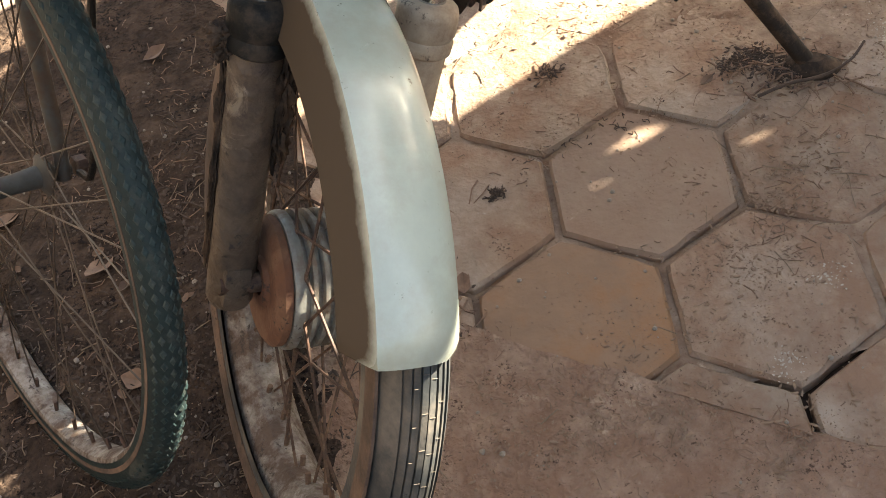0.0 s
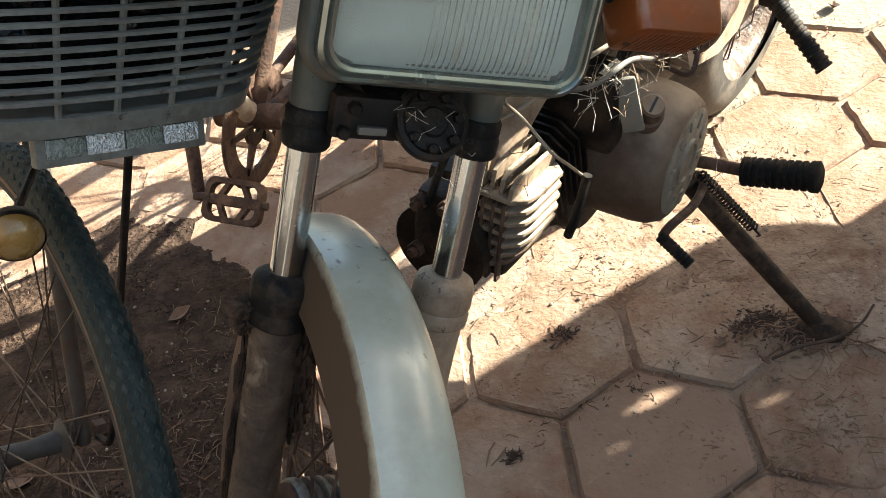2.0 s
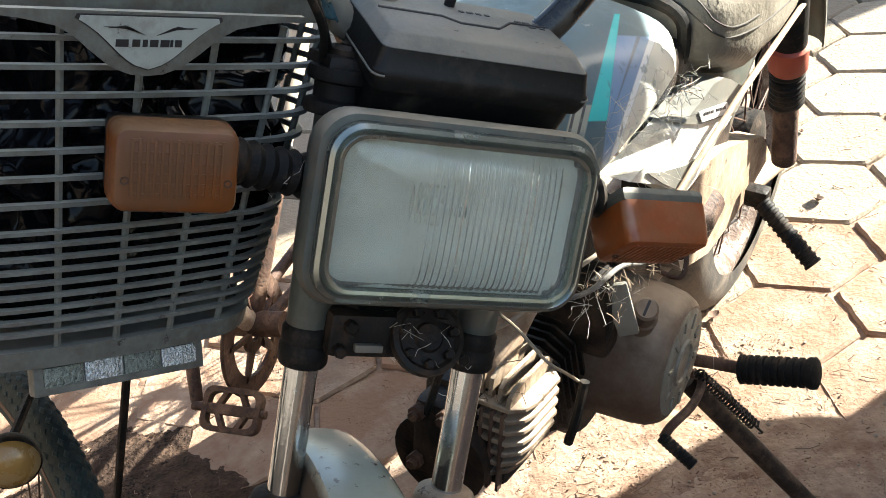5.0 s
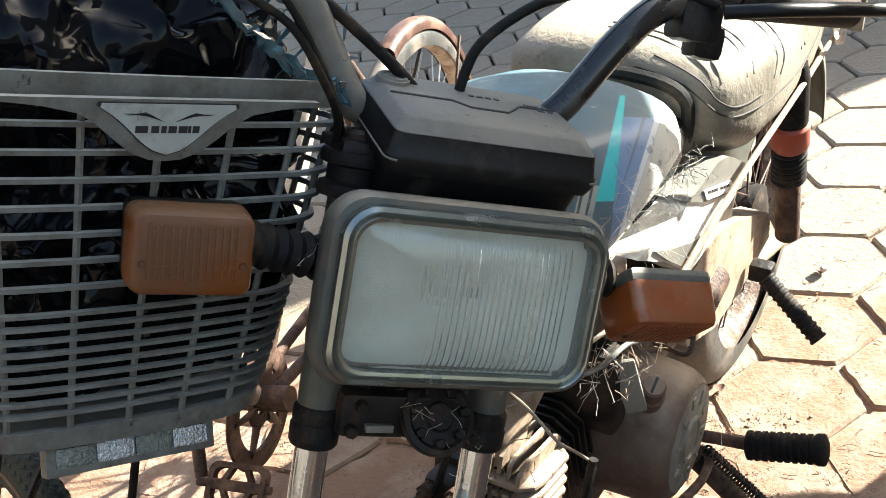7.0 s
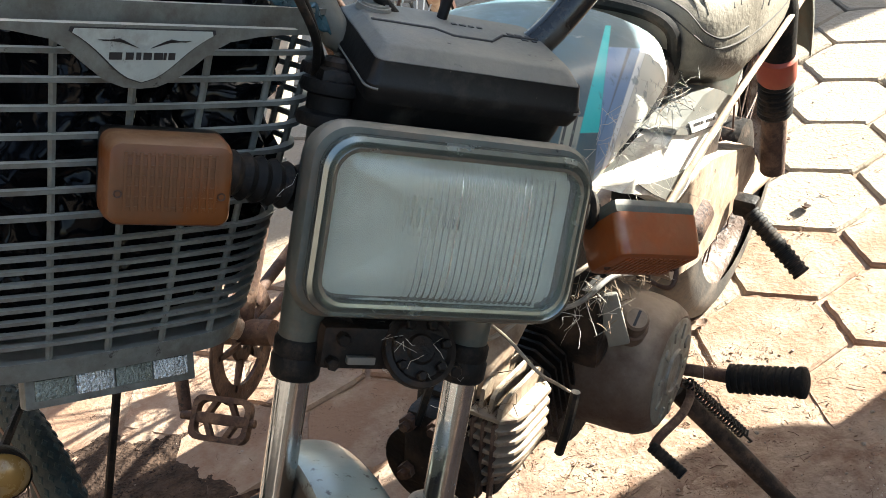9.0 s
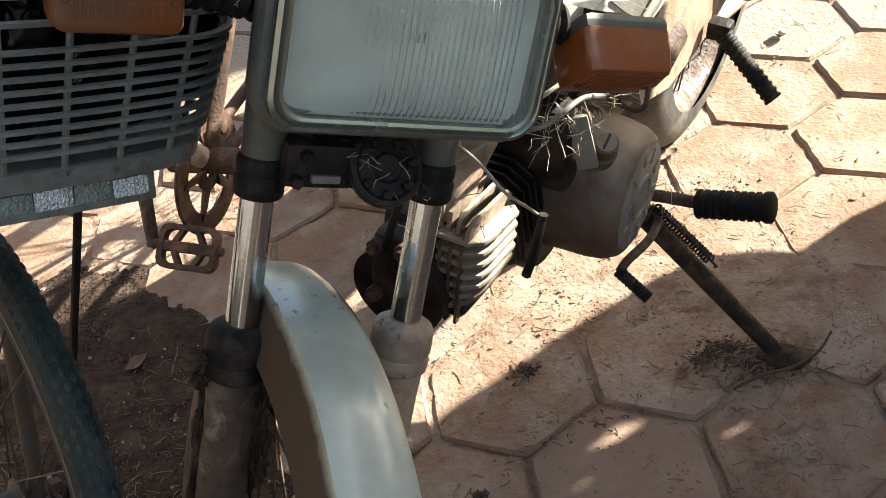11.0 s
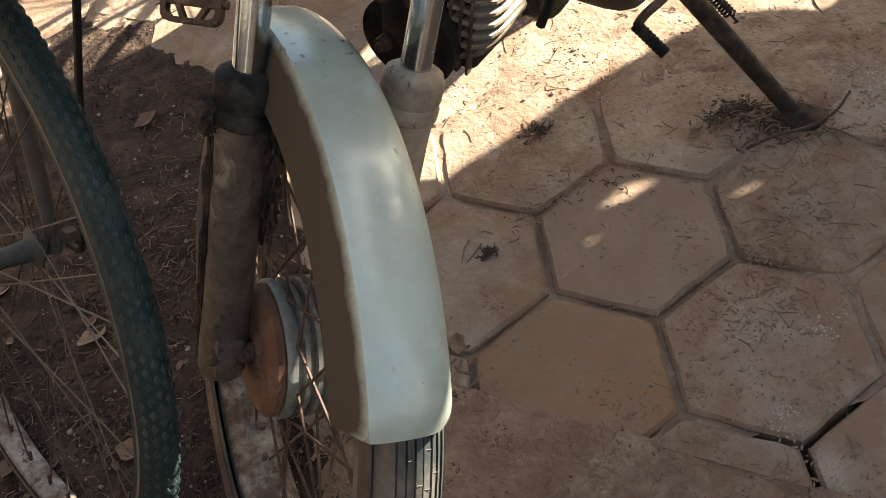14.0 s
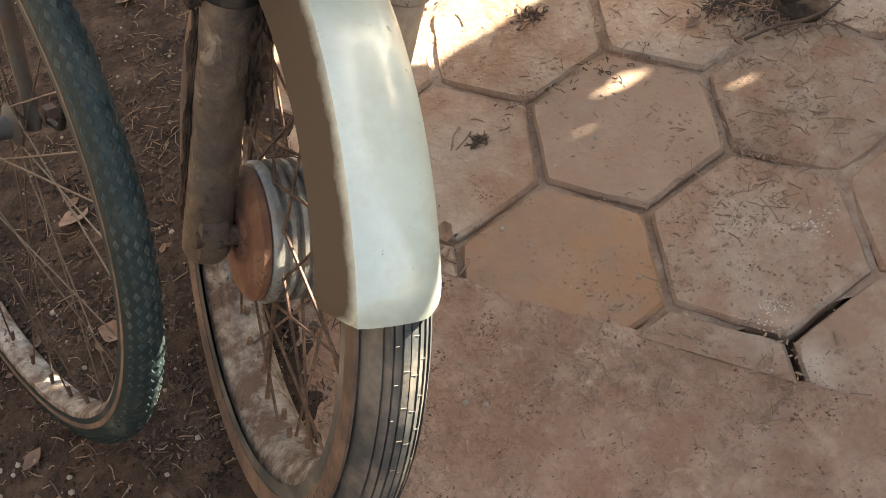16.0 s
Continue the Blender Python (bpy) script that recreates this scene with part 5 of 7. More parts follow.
SEAMS = (
    ((-0.601, 0.030), (-0.600, 0.058), (-0.600, 0.083), (-0.603, None, 0.464), (-0.616, None, 0.450), (-0.638, None, 0.440), (-0.691, None, 0.431), (-0.763, None, 0.421), (-0.829, None, 0.414), (-0.887, None, 0.418), (-0.960, None, 0.440)),
    ((-0.616, 0.045), (-0.611, 0.074), (-0.609, 0.095), (-0.609, None, 0.476), (-0.613, None, 0.466), (-0.629, None, 0.454), (-0.661, None, 0.446), (-0.690, None, 0.444)),
    ((-0.650, -0.02), (-0.643, 0.030), (-0.635, 0.055), (-0.626, 0.080), (-0.620, 0.099), (-0.613, None, 0.479)),
    ((-0.664, -0.02), (-0.657, 0.030), (-0.648, 0.062), (-0.637, 0.085), (-0.628, 0.104), (-0.621, None, 0.480)),
    ((-0.715, 0.00), (-0.703, 0.060), (-0.692, 0.090), (-0.684, 0.106), (-0.673, None, 0.486), (-0.662, None, 0.474)),
    ((-0.728, 0.00), (-0.716, 0.060), (-0.704, 0.095), (-0.697, 0.109), (-0.686, None, 0.483), (-0.677, None, 0.472)),
    ((-0.785, 0.00), (-0.768, 0.070), (-0.756, 0.108), (-0.751, None, 0.482), (-0.746, None, 0.466), (-0.729, None, 0.448)),
    ((-0.800, 0.00), (-0.784, 0.070), (-0.771, 0.113), (-0.769, None, 0.477), (-0.768, None, 0.459), (-0.753, None, 0.443)),
    ((-0.870, 0.00), (-0.852, 0.070), (-0.840, 0.110), (-0.838, None, 0.480), (-0.838, None, 0.440)),
    ((-0.885, 0.00), (-0.867, 0.070), (-0.855, 0.112), (-0.853, None, 0.478), (-0.853, None, 0.440)),
)
for line in SEAMS:
    part("seam", tube(bmesh.new(), smooth_path([on_seat(*p) for p in line], 5), 0.0011, 6), SEAM, seat, MBODY)
# dark strip and box put in to paint the shaded gap behind the tank
rim_ = [(-0.594, 0.092 * math.copysign(abs(math.cos(a)) ** 0.6, math.cos(a)), 0.447 + 0.040 * math.copysign(abs(math.sin(a)) ** 0.6, math.sin(a))) for a in (math.pi * (0.5 - k / 20) for k in range(21))]
part("gap_strip", tube(bmesh.new(), rim_, 0.0075, 8), BLACK_RUBBER, seat, MBODY, "dark strip painting the shaded gap at the seat's front")
mpart("gap_filler", box(bmesh.new(), (-0.575, 0.0, 0.425), (0.09, 0.19, 0.05), 0.015), DARK_METAL, None, "dark dirty filler painting the shaded gap between tank and seat")


# side panels under the seat
def panel(name, pts, thick, mat, parent, label, y_of=lambda x, z: 0.118):
    """A plate cut to an outline in x and z, bulging slightly."""
    bm = bmesh.new()
    outer = [bm.verts.new((x, y_of(x, z), z)) for x, z in pts]
    inner = [bm.verts.new((x, y_of(x, z) - thick, z)) for x, z in pts]
    n = len(pts)
    bm.faces.new(outer)
    bm.faces.new(inner[::-1])
    for i in range(n):
        bm.faces.new((outer[i], outer[(i + 1) % n], inner[(i + 1) % n], inner[i]))
    return part(name, bm, mat, parent, MBODY, label, angle=20)


flank = lambda x, z: 0.120
side = panel("side_cover", [(-0.395, 0.404), (-0.445, 0.400), (-0.505, 0.395), (-0.569, 0.395), (-0.607, 0.397), (-0.640, 0.389), (-0.663, 0.377), (-0.736, 0.331), (-0.698, 0.320), (-0.64, 0.312), (-0.589, 0.299), (-0.544, 0.302), (-0.473, 0.357)], 0.03, WHITE_PANEL, moto, "faded white side cover with a grey upper field", flank)
panel("grey_field", [(-0.520, 0.399), (-0.569, 0.399), (-0.606, 0.401), (-0.641, 0.392), (-0.665, 0.379), (-0.735, 0.335), (-0.702, 0.322), (-0.64, 0.346), (-0.575, 0.371)], 0.037, GREY_PANEL, side, "grey upper field", lambda x, z: 0.1225)
sticker = panel("sticker", [(-0.560, 0.3925), (-0.655, 0.357), (-0.671, 0.337), (-0.574, 0.374)], 0.001, WHITE_DECAL, side, "white model sticker", lambda x, z: 0.1245)
for k in range(6):
    x = -0.574 - 0.0118 * k - (0.006 if k > 2 else 0)
    zt = 0.3930 - 0.388 * (-x - 0.563)
    panel("print_bar", [(x, zt - 0.0040), (x - 0.0085, zt - 0.0073), (x - 0.0100, zt - 0.0112), (x - 0.0015, zt - 0.0079)], 0.0006, INK, side, "", lambda x_, z_: 0.1252)
panel("lower_field", [(-0.432, 0.393), (-0.470, 0.373), (-0.535, 0.344), (-0.602, 0.322), (-0.575, 0.309), (-0.544, 0.306), (-0.473, 0.359)], 0.002, GREY_PANEL, side, "grey lower field", lambda x, z: 0.1225)
panel("chain_case", [(-0.55, 0.258), (-0.601, 0.268), (-0.671, 0.272), (-0.716, 0.262), (-0.80, 0.228), (-0.897, 0.185), (-0.95, 0.13), (-0.80, 0.115), (-0.70, 0.125), (-0.60, 0.165)], 0.035, FORK_PALE, moto, "dusty pale chain case", lambda x, z: 0.108)
bm = bmesh.new()
box(bm, (-0.70, 0.06, 0.24), (0.20, 0.07, 0.14), 0.02)
mpart("tool_box", bm, DARK_METAL)
bm = bmesh.new()
tube(bm, smooth_path([(-0.61, 0.095, 0.20), (-0.64, 0.10, 0.19), (-0.70, 0.10, 0.20)], 4), 0.022, 16)
mpart("rubber_boot", bm, RUST, None, "brown perished rubber boot")
# rear shock
S0, S1 = Vector((-0.868, 0.124, 0.41)), Vector((-0.945, 0.131, 0.09))
at_ = lambda t: S0 + (S1 - S0) * t
bm = bmesh.new()
tube(bm, [at_(0.0), at_(0.06), at_(0.265), at_(0.27)], [0.018, 0.022, 0.022, 0.019], 20)
shock = mpart("rear_shock", bm, BLACK_RUBBER, None, "rear shock with a red shroud, black boot and rusty spring")
bm = bmesh.new()
tube(bm, [at_(0.26), at_(0.28), at_(0.375), at_(0.39)], [0.019, 0.0245, 0.0245, 0.021], 24)
part("shroud", bm, RED, shock, MBODY, "faded red shroud")
bm = bmesh.new()
n = 160
axis = (S1 - S0).normalized()
e1 = axis.orthogonal().normalized()
e2 = axis.cross(e1)
tube(bm, [at_(0.385 + 0.17 * k / n) + e1 * (0.0185 * math.cos(2 * math.pi * 7 * k / n)) + e2 * (0.0185 * math.sin(2 * math.pi * 7 * k / n)) for k in range(n + 1)], 0.0042, 7)
part("spring", bm, BLACK_RUBBER, shock, MBODY, "black coil spring")
bm = bmesh.new()
tube(bm, [at_(0.385), at_(0.56), at_(0.57), at_(0.86)], [0.015, 0.015, 0.0165, 0.0165], 16)
part("damper", bm, RUST, shock, MBODY)
# rear wheel, fender, lamp and grab ring
MREAR = MBODY @ Matrix.Translation((-1.165, 0, 0.012))
rear_wheel = add("rear_wheel", mesh(lathe(bmesh.new(), tyre_profile(0.286, 0.08, 0.052), 72), "tyre"), RUBBER, moto, MREAR, "black rear tyre")
part("rim", lathe(bmesh.new(), rim_prof, 64, close=True), RIM, rear_wheel, MREAR)
part("hub", lathe(bmesh.new(), [(0.012, -0.045), (0.03, -0.04), (0.055, -0.03), (0.055, 0.03), (0.03, 0.04), (0.012, 0.045)], 32, close=True), DARK_METAL, rear_wheel, MREAR)
spoked(rear_wheel, MREAR, 0.034, 0.206, 0.020, 0.012, 36, 0.0016, RUST, 3)
part("rear_fender", mudguard(0.312, 0.055, 0.012, 10, 150, 0.003, 40), GREY_PAINT, moto, MREAR @ Matrix.Rotation(radians(-20), 4, "Y"), "dull grey rear fender")
# tail stays out of view; added and sized for the shadow it casts
tail = mpart("tail_bracket", box(bmesh.new(), (-1.40, 0.0, 0.405), (0.28, 0.15, 0.10), 0.02), GREY_PAINT, None, "unseen dull grey tail bracket behind the seat, added for its shadow")
mpart("plate", box(bmesh.new(), (-1.53, 0.0, 0.325), (0.012, 0.17, 0.24), 0.004), GREY_PANEL, tail, "unseen blank grey plate, added for its shadow")
bm = bmesh.new()
lathe(bm, [(0.014, -0.003), (0.0205, -0.003), (0.0205, 0.003), (0.014, 0.003)], 28, close=True)
part("lashing_ring", bm, WHITE_PANEL, moto, MBODY @ Matrix.Translation((-0.985, 0.150, 0.415)) @ Matrix.Rotation(radians(30), 4, "Z"), "pale lashing ring")


def peg(a, b, r, mat, ribs, label, name="footrest"):
    a, b = Vector(a), Vector(b)
    bm = bmesh.new()
    pts, rs = [], []
    for k in range(ribs * 2 + 1):
        for e in (0.0, 0.82):
            pts.append(a + (b - a) * ((k + e) / (ribs * 2 + 1)))
            rs.append(r if k % 2 == 0 else r * 0.86)
    tube(bm, pts, rs, 20)
    p = mpart(name, bm, mat, None, label, angle=30)
    return p


fr = peg((-0.600, 0.190, 0.050), (-0.602, 0.268, 0.0736), 0.0175, BLACK_RUBBER, 9, "ribbed black rubber footrest")
part("bar", tube(bmesh.new(), [(-0.60, 0.08, 0.03), (-0.60, 0.15, 0.045), (-0.60, 0.195, 0.052)], 0.0075, 12), RUST, fr, MBODY)
part("end_cap", tube(bmesh.new(), [(-0.602, 0.266, 0.073), (-0.602, 0.272, 0.075), (-0.602, 0.274, 0.0756)], [0.0185, 0.0185, 0.015], 20), BLACK_RUBBER, fr, MBODY)
pr_ = peg((-0.815, 0.1362, 0.1387), (-0.7933, 0.2166, 0.0801), 0.0118, BLACK_RUBBER, 11, "worn ribbed pillion footrest")
part("mount", box(bmesh.new(), (-0.8216, 0.1287, 0.1425), (0.023, 0.030, 0.025), 0.005), DARK_METAL, pr_, MBODY)
# gear lever
bm = bmesh.new()
tube(bm, smooth_path([(-0.60, 0.125, 0.020), (-0.597, 0.146, 0.018), (-0.56, 0.150, 0.012), (-0.515, 0.140, 0.010), (-0.50, 0.136, 0.002)], 5), 0.0055, 10)
gear = mpart("gear_lever", bm, RUST, None, "rusty gear lever with a rubber tip")
bm = bmesh.new()
tube(bm, [Vector((-0.500, 0.134, 0.004)) + (Vector((-0.489, 0.178, -0.012)) - Vector((-0.5, 0.134, 0.004))) * (k / 18) for k in range(19)], [0.0078 if k % 2 else 0.0068 for k in range(19)], 12)
part("rubber_tip", bm, BLACK_RUBBER, gear, MBODY)
# side stand
A, B = Vector((-0.600, 0.128, 0.005)), Vector((-0.636, 0.318, -0.188))
bm = bmesh.new()
tube(bm, [A, A + (B - A) * 0.08, A + (B - A) * 0.9, B], [0.0125, 0.0125, 0.011, 0.012], 14, flat=1.0)
stand = mpart("side_stand", bm, STAND_METAL, None, "rusty dark side stand with a flattened foot")
ft = MBODY.inverted() @ Vector((0.516, 0.943, 0.008))
bm = bmesh.new()
rings = []
for z, s in ((-0.007, 1.0), (0.0, 1.0), (0.006, 0.7), (0.014, 0.42)):
    rings.append([(0.036 * s * math.cos(a) * (1 + .1 * math.sin(3 * a)), 0.022 * s * math.sin(a), z) for a in (2 * math.pi * k / 20 for k in range(20))])
loft(bm, rings)
part("foot", bm, STAND_METAL, stand, Matrix.Translation((0.512, 0.944, 0.009)) @ Matrix.Rotation(radians(-25), 4, "Z"))
bm = bmesh.new()
C, D = A + Vector((0.005, 0.012, 0.024)), A + (B - A) * 0.36 + Vector((0.0, 0.016, 0.022))
ax_ = (D - C).normalized()
g1 = ax_.orthogonal().normalized()
g2 = ax_.cross(g1)
tube(bm, [C + (D - C) * (k / 120) + g1 * (0.0068 * math.cos(2 * math.pi * 20 * k / 120)) + g2 * (0.0068 * math.sin(2 * math.pi * 20 * k / 120)) for k in range(121)], 0.0017, 5)
tube(bm, [C, D + ax_ * 0.014, D + ax_ * 0.018 - g1 * 0.012], 0.0017, 5)
part("return_spring", bm, DARK_METAL, stand, MBODY, "tight coil return spring")


# ---- bicycle ----
bicycle = thing("bicycle", (-0.14, 1.3, 0), "old rusty bicycle with a plastic front basket, parked beside the motorcycle", "bicycle")
BW = BFRONT
front = add("front_wheel", mesh(lathe(bmesh.new(), [(0.006, -0.062), (0.006, 0.062)], 10), "bicycle_axle"), DULL_STEEL, bicycle, BW, "spoked bicycle front wheel")
part("tyre", lathe(bmesh.new(), tyre_profile(BT_R, 0.033, 0.024), 96), BIKE_RUBBER, front, BW, "dark green-black knobbly bicycle tyre")
part("sidewall", lathe(bmesh.new(), [(0.292, -0.0150), (0.298, -0.0168), (0.302, -0.0170), (0.302, -0.0160), (0.298, -0.0155), (0.292, -0.0135)], 72, close=True), SIDEWALL, front, BW, "rust-brown tyre flank")
brim = [(0.300, -0.0125), (0.3025, -0.0145), (0.3005, -0.0165), (0.293, -0.0160), (0.287, -0.0135), (0.284, -0.006), (0.283, 0.0), (0.284, 0.006), (0.287, 0.0135), (0.293, 0.0160), (0.3005, 0.0165), (0.3025, 0.0145), (0.300, 0.0125), (0.292, 0.012), (0.2885, 0.0), (0.292, -0.012)]
part("rim", lathe(bmesh.new(), brim, 96, close=True), RIM, front, BW, "tarnished rim flecked with dirt")
part("hub", lathe(bmesh.new(), [(0.007, -0.045), (0.010, -0.043), (0.022, -0.036), (0.022, -0.033), (0.012, -0.028), (0.010, 0.0), (0.012, 0.028), (0.022, 0.033), (0.022, 0.036), (0.010, 0.043), (0.007, 0.045)], 24, close=True), DULL_STEEL, front, BW)
spoked(front, BW, 0.020, 0.285, 0.034, 0.004, 36, 0.0009, ZINC, 3)
nip = mesh(tube(bmesh.new(), [(0.271, 0, 0), (0.284, 0, 0)], 0.0022, 6), "nipple")
for k in range(36):
    add("nipple", nip, RUST, front, BW @ Matrix.Rotation(-2 * math.pi * k / 36, 4, "Y"))
# tread: rows of raised scale-like blocks
bm = bmesh.new()
n = 150
for row, (ang, wid) in enumerate(((-62, 0.006), (-36, 0.006), (-12, 0.006), (12, 0.006), (36, 0.006), (62, 0.006))):
    a0 = radians(ang)
    for k in range(n):
        th = 2 * math.pi * (k + 0.5 * (row % 2)) / n
        r = BT_R - 0.024 + 0.024 * math.cos(a0)
        y = 0.0165 * math.sin(a0)
        c, s = math.cos(th), math.sin(th)
        rad = Vector((c, 0, s))
        tan = Vector((-s, 0, c))
        nrm = (rad * math.cos(a0) + Vector((0, math.sin(a0), 0))).normalized()
        lat = tan.cross(nrm)
        ctr = rad * r + Vector((0, y, 0)) + nrm * 0.0003
        vs = [bm.verts.new(ctr + tan * u * 0.0054 + lat * v * 0.0032 + nrm * h) for u, v, h in ((-1, 0, 0), (0, -1, 0), (1, 0, 0), (0, 1, 0), (-.6, 0, .0008), (0, -.6, .0008), (.6, 0, .0008), (0, .6, .0008))]
        bm.faces.new(vs[4:])
        for i in range(4):
            j = (i + 1) % 4
            bm.faces.new((vs[i], vs[j], vs[4 + j], vs[4 + i]))
part("tread", bm, TREAD, front, BW, "raised diamond tread", smooth=False, kind="stuff")
# fork blades, crown
for sgn in (1, -1):
    bm = bmesh.new()
    tube(bm, smooth_path([(0.005, sgn * 0.053, -0.008), (-0.008, sgn * 0.053, 0.05), (-0.05, sgn * 0.045, 0.235), (-0.10, sgn * 0.040, 0.36), (-0.125, sgn * 0.036, 0.42)], 5), [0.0075] * 5 + [0.0085] * 5 + [0.0105] * 5 + [0.0115] * 6, 14)
    part("fork_blade", bm, DULL_STEEL, bicycle, BW, "chipped grey fork blade")
    bm = bmesh.new()
    tube(bm, smooth_path([(0.012, sgn * 0.066, 0.0), (0.05, sgn * 0.064, 0.031), (0.079, sgn * 0.061, 0.223), (0.099, sgn * 0.058, 0.344), (0.11, sgn * 0.055, 0.42)], 4), 0.0038, 8)
    part("basket_stay", bm, DARK_METAL, bicycle, BW, "thin black basket stay")
bm = bmesh.new()
box(bm, (-0.13, 0, 0.43), (0.035, 0.095, 0.028), 0.008)
tube(bm, [(-0.13, 0, 0.42), (-0.20, 0, 0.60)], 0.018, 18)
tube(bm, [(-0.20, 0, 0.60), (-0.232, 0, 0.69)], 0.013, 18)
part("steerer", bm, GREY_PAINT, bicycle, BW, "grey head tube and stem")
bm = bmesh.new()
tube(bm, smooth_path([(-0.33, -0.27, 0.76), (-0.24, -0.24, 0.76), (-0.18, -0.10, 0.73), (-0.225, 0, 0.69), (-0.18, 0.10, 0.73), (-0.24, 0.24, 0.76), (-0.33, 0.27, 0.76)], 6), 0.011, 14)
part("handlebar", bm, OLD_CHROME, bicycle, BW, "bent bicycle handlebar")
# axle nuts and torn flap at the hub
for sgn in (1, -1):
    bm = lathe(bmesh.new(), [(0.0, sgn * 0.078), (0.010, sgn * 0.078), (0.0105, sgn * 0.066), (0.0, sgn * 0.066)], 6, "y")
    part("axle_nut", bm, RUST, front, BW)
# reflector bar below the basket
RB = BW @ Matrix.Translation((0.205, 0.002, 0.408)) @ Euler((0, radians(-14), 0)).to_matrix().to_4x4()
bm = box(bmesh.new(), (0, 0, 0), (0.012, 0.128, 0.031), 0.002)
bar = part("reflector_bar", bm, BASKET, bicycle, RB, "grey bar with four reflector panels")
for k in range(4):
    part("reflector", box(bmesh.new(), (0.0065, -0.0435 + 0.029 * k, -0.003), (0.003, 0.0275, 0.014), 0.0008), (REFLECT_DARK, REFLECT)[k % 2], bar, RB)
part("bracket", box(bmesh.new(), (-0.05, -0.01, 0.0), (0.09, 0.03, 0.02), 0.005), DARK_METAL, bar, RB)
# front lamp with a yellowed lens
LM = BW @ Matrix.Translation((0.145, -0.055, 0.312)) @ Matrix.Scale(0.78, 4) @ Euler((radians(8), radians(10), radians(-18))).to_matrix().to_4x4()
bm = lathe(bmesh.new(), [(0.0, 0.016), (0.012, 0.0145), (0.021, 0.010), (0.0265, 0.003), (0.028, 0.0)], 32, "x")
lampb = part("front_reflector", bm, BRASS_LENS, bicycle, LM, "round yellowed front reflector")
part("shell", lathe(bmesh.new(), [(0.0285, 0.002), (0.030, -0.002), (0.026, -0.016), (0.012, -0.03), (0.0, -0.032)], 32, "x"), DARK_METAL, lampb, LM)
part("arm", tube(bmesh.new(), [(-0.03, 0, 0), (-0.10, 0.02, 0.0), (-0.16, 0.05, 0.02)], 0.005, 8), DARK_METAL, lampb, LM)

# ---- basket, fixed to the handlebar ----
basket = thing("bicycle_basket", BW @ Vector((0.1, 0, 0.42)), "faded grey-green plastic grid basket with a badge", "basket")


def basket_ring(t, n=44, out=0.0):
    """Plan of the basket at height t (0 floor, 1 rim): rounded box, wider above."""
    z = 0.425 + 0.235 * t
    half = 0.124 + 0.038 * t + out
    x1 = 0.205 + 0.038 * t + out
    x0 = 0.0 - 0.01 * t - out
    pts = []
    for px_, py_ in rrect(x1 - x0, 2 * half, 0.055, n // 4):
        bulge = 0.012 * (1 - (py_ / half) ** 2) if px_ > 0 else 0
        pts.append(Vector(((x0 + x1) / 2 + px_ + bulge, py_, z)))
    flat = half - 0.055
    for k in range(1, 8):        # along the bowed front
        y = -flat + 2 * flat * k / 8
        pts.append(Vector((x1 + 0.012 * (1 - (y / half) ** 2), y, z)))
    return pts


heights = [0.930 - 0.0765 * k for k in range(7)] + [0.392 - 0.039 * k for k in range(9)]
for i, t in enumerate(heights):
    bm = bmesh.new()
    h = 0.0022 if i < 7 else 0.0018
    ring = [basket_ring(t), basket_ring(t, out=0.0045)]
    a, b = ring
    rings = []
    for p, q in zip(a, b):
        rings.append([p + Vector((0, 0, h)), q + Vector((0, 0, h * 0.7)), q - Vector((0, 0, h * 0.7)), p - Vector((0, 0, h))])
    loft(bm, rings, loop=True)
    part("rail", bm, BASKET, basket, BW)
for k in range(20):
    pts = []
    for t in [0.0, 0.12, 0.25, 0.375, 0.5, 0.625, 0.75, 0.875, 0.97]:
        r = basket_ring(t, out=-0.0008)
        lens = [(r[i] - r[(i + 1) % len(r)]).length for i in range(len(r))]
        whole = sum(lens)
        f, i = (0.9935 - (0.069 + 0.038 * t) / whole + k / 20) % 1.0 * whole, 0
        while f > lens[i]:
            f -= lens[i]
            i += 1
        pts.append(r[i].lerp(r[(i + 1) % len(r)], f / max(lens[i], 1e-9)))
    bm = bmesh.new()
    tube(bm, pts, 0.0026, 6)
    part("upright", bm, BASKET, basket, BW)
for name, t0, t1, out in (("rim", 0.985, 1.065, 0.006), ("base_band", -0.035, 0.025, 0.003)):
    bm = bmesh.new()
    a, b, c, d = basket_ring(t0, out=0.0), basket_ring(t0, out=out), basket_ring(t1, out=out), basket_ring(t1, out=-0.004)
    loft(bm, [[p, q, r, s_] for p, q, r, s_ in zip(a, b, c, d)], loop=True)
    part(name, bm, BASKET, basket, BW, "solid band of the basket")
bm = bmesh.new()
fl = basket_ring(0.0)
v0 = [bm.verts.new(p + Vector((0, 0, -0.002))) for p in fl]
v1 = [bm.verts.new(p + Vector((0, 0, 0.002))) for p in fl]
bm.faces.new(v0)
bm.faces.new(v1)
for i in range(len(fl)):
    bm.faces.new((v0[i], v0[(i + 1) % len(fl)], v1[(i + 1) % len(fl)], v1[i]))
part("floor", bm, BASKET, basket, BW)
# badge: a triangular shield with wings, its name drawn as plain bars
BM_ = BW @ Matrix.Translation((0.2690, -0.0115, 0.649)) @ Matrix.Scale(0.90, 4) @ Euler((0, radians(9), 0)).to_matrix().to_4x4()


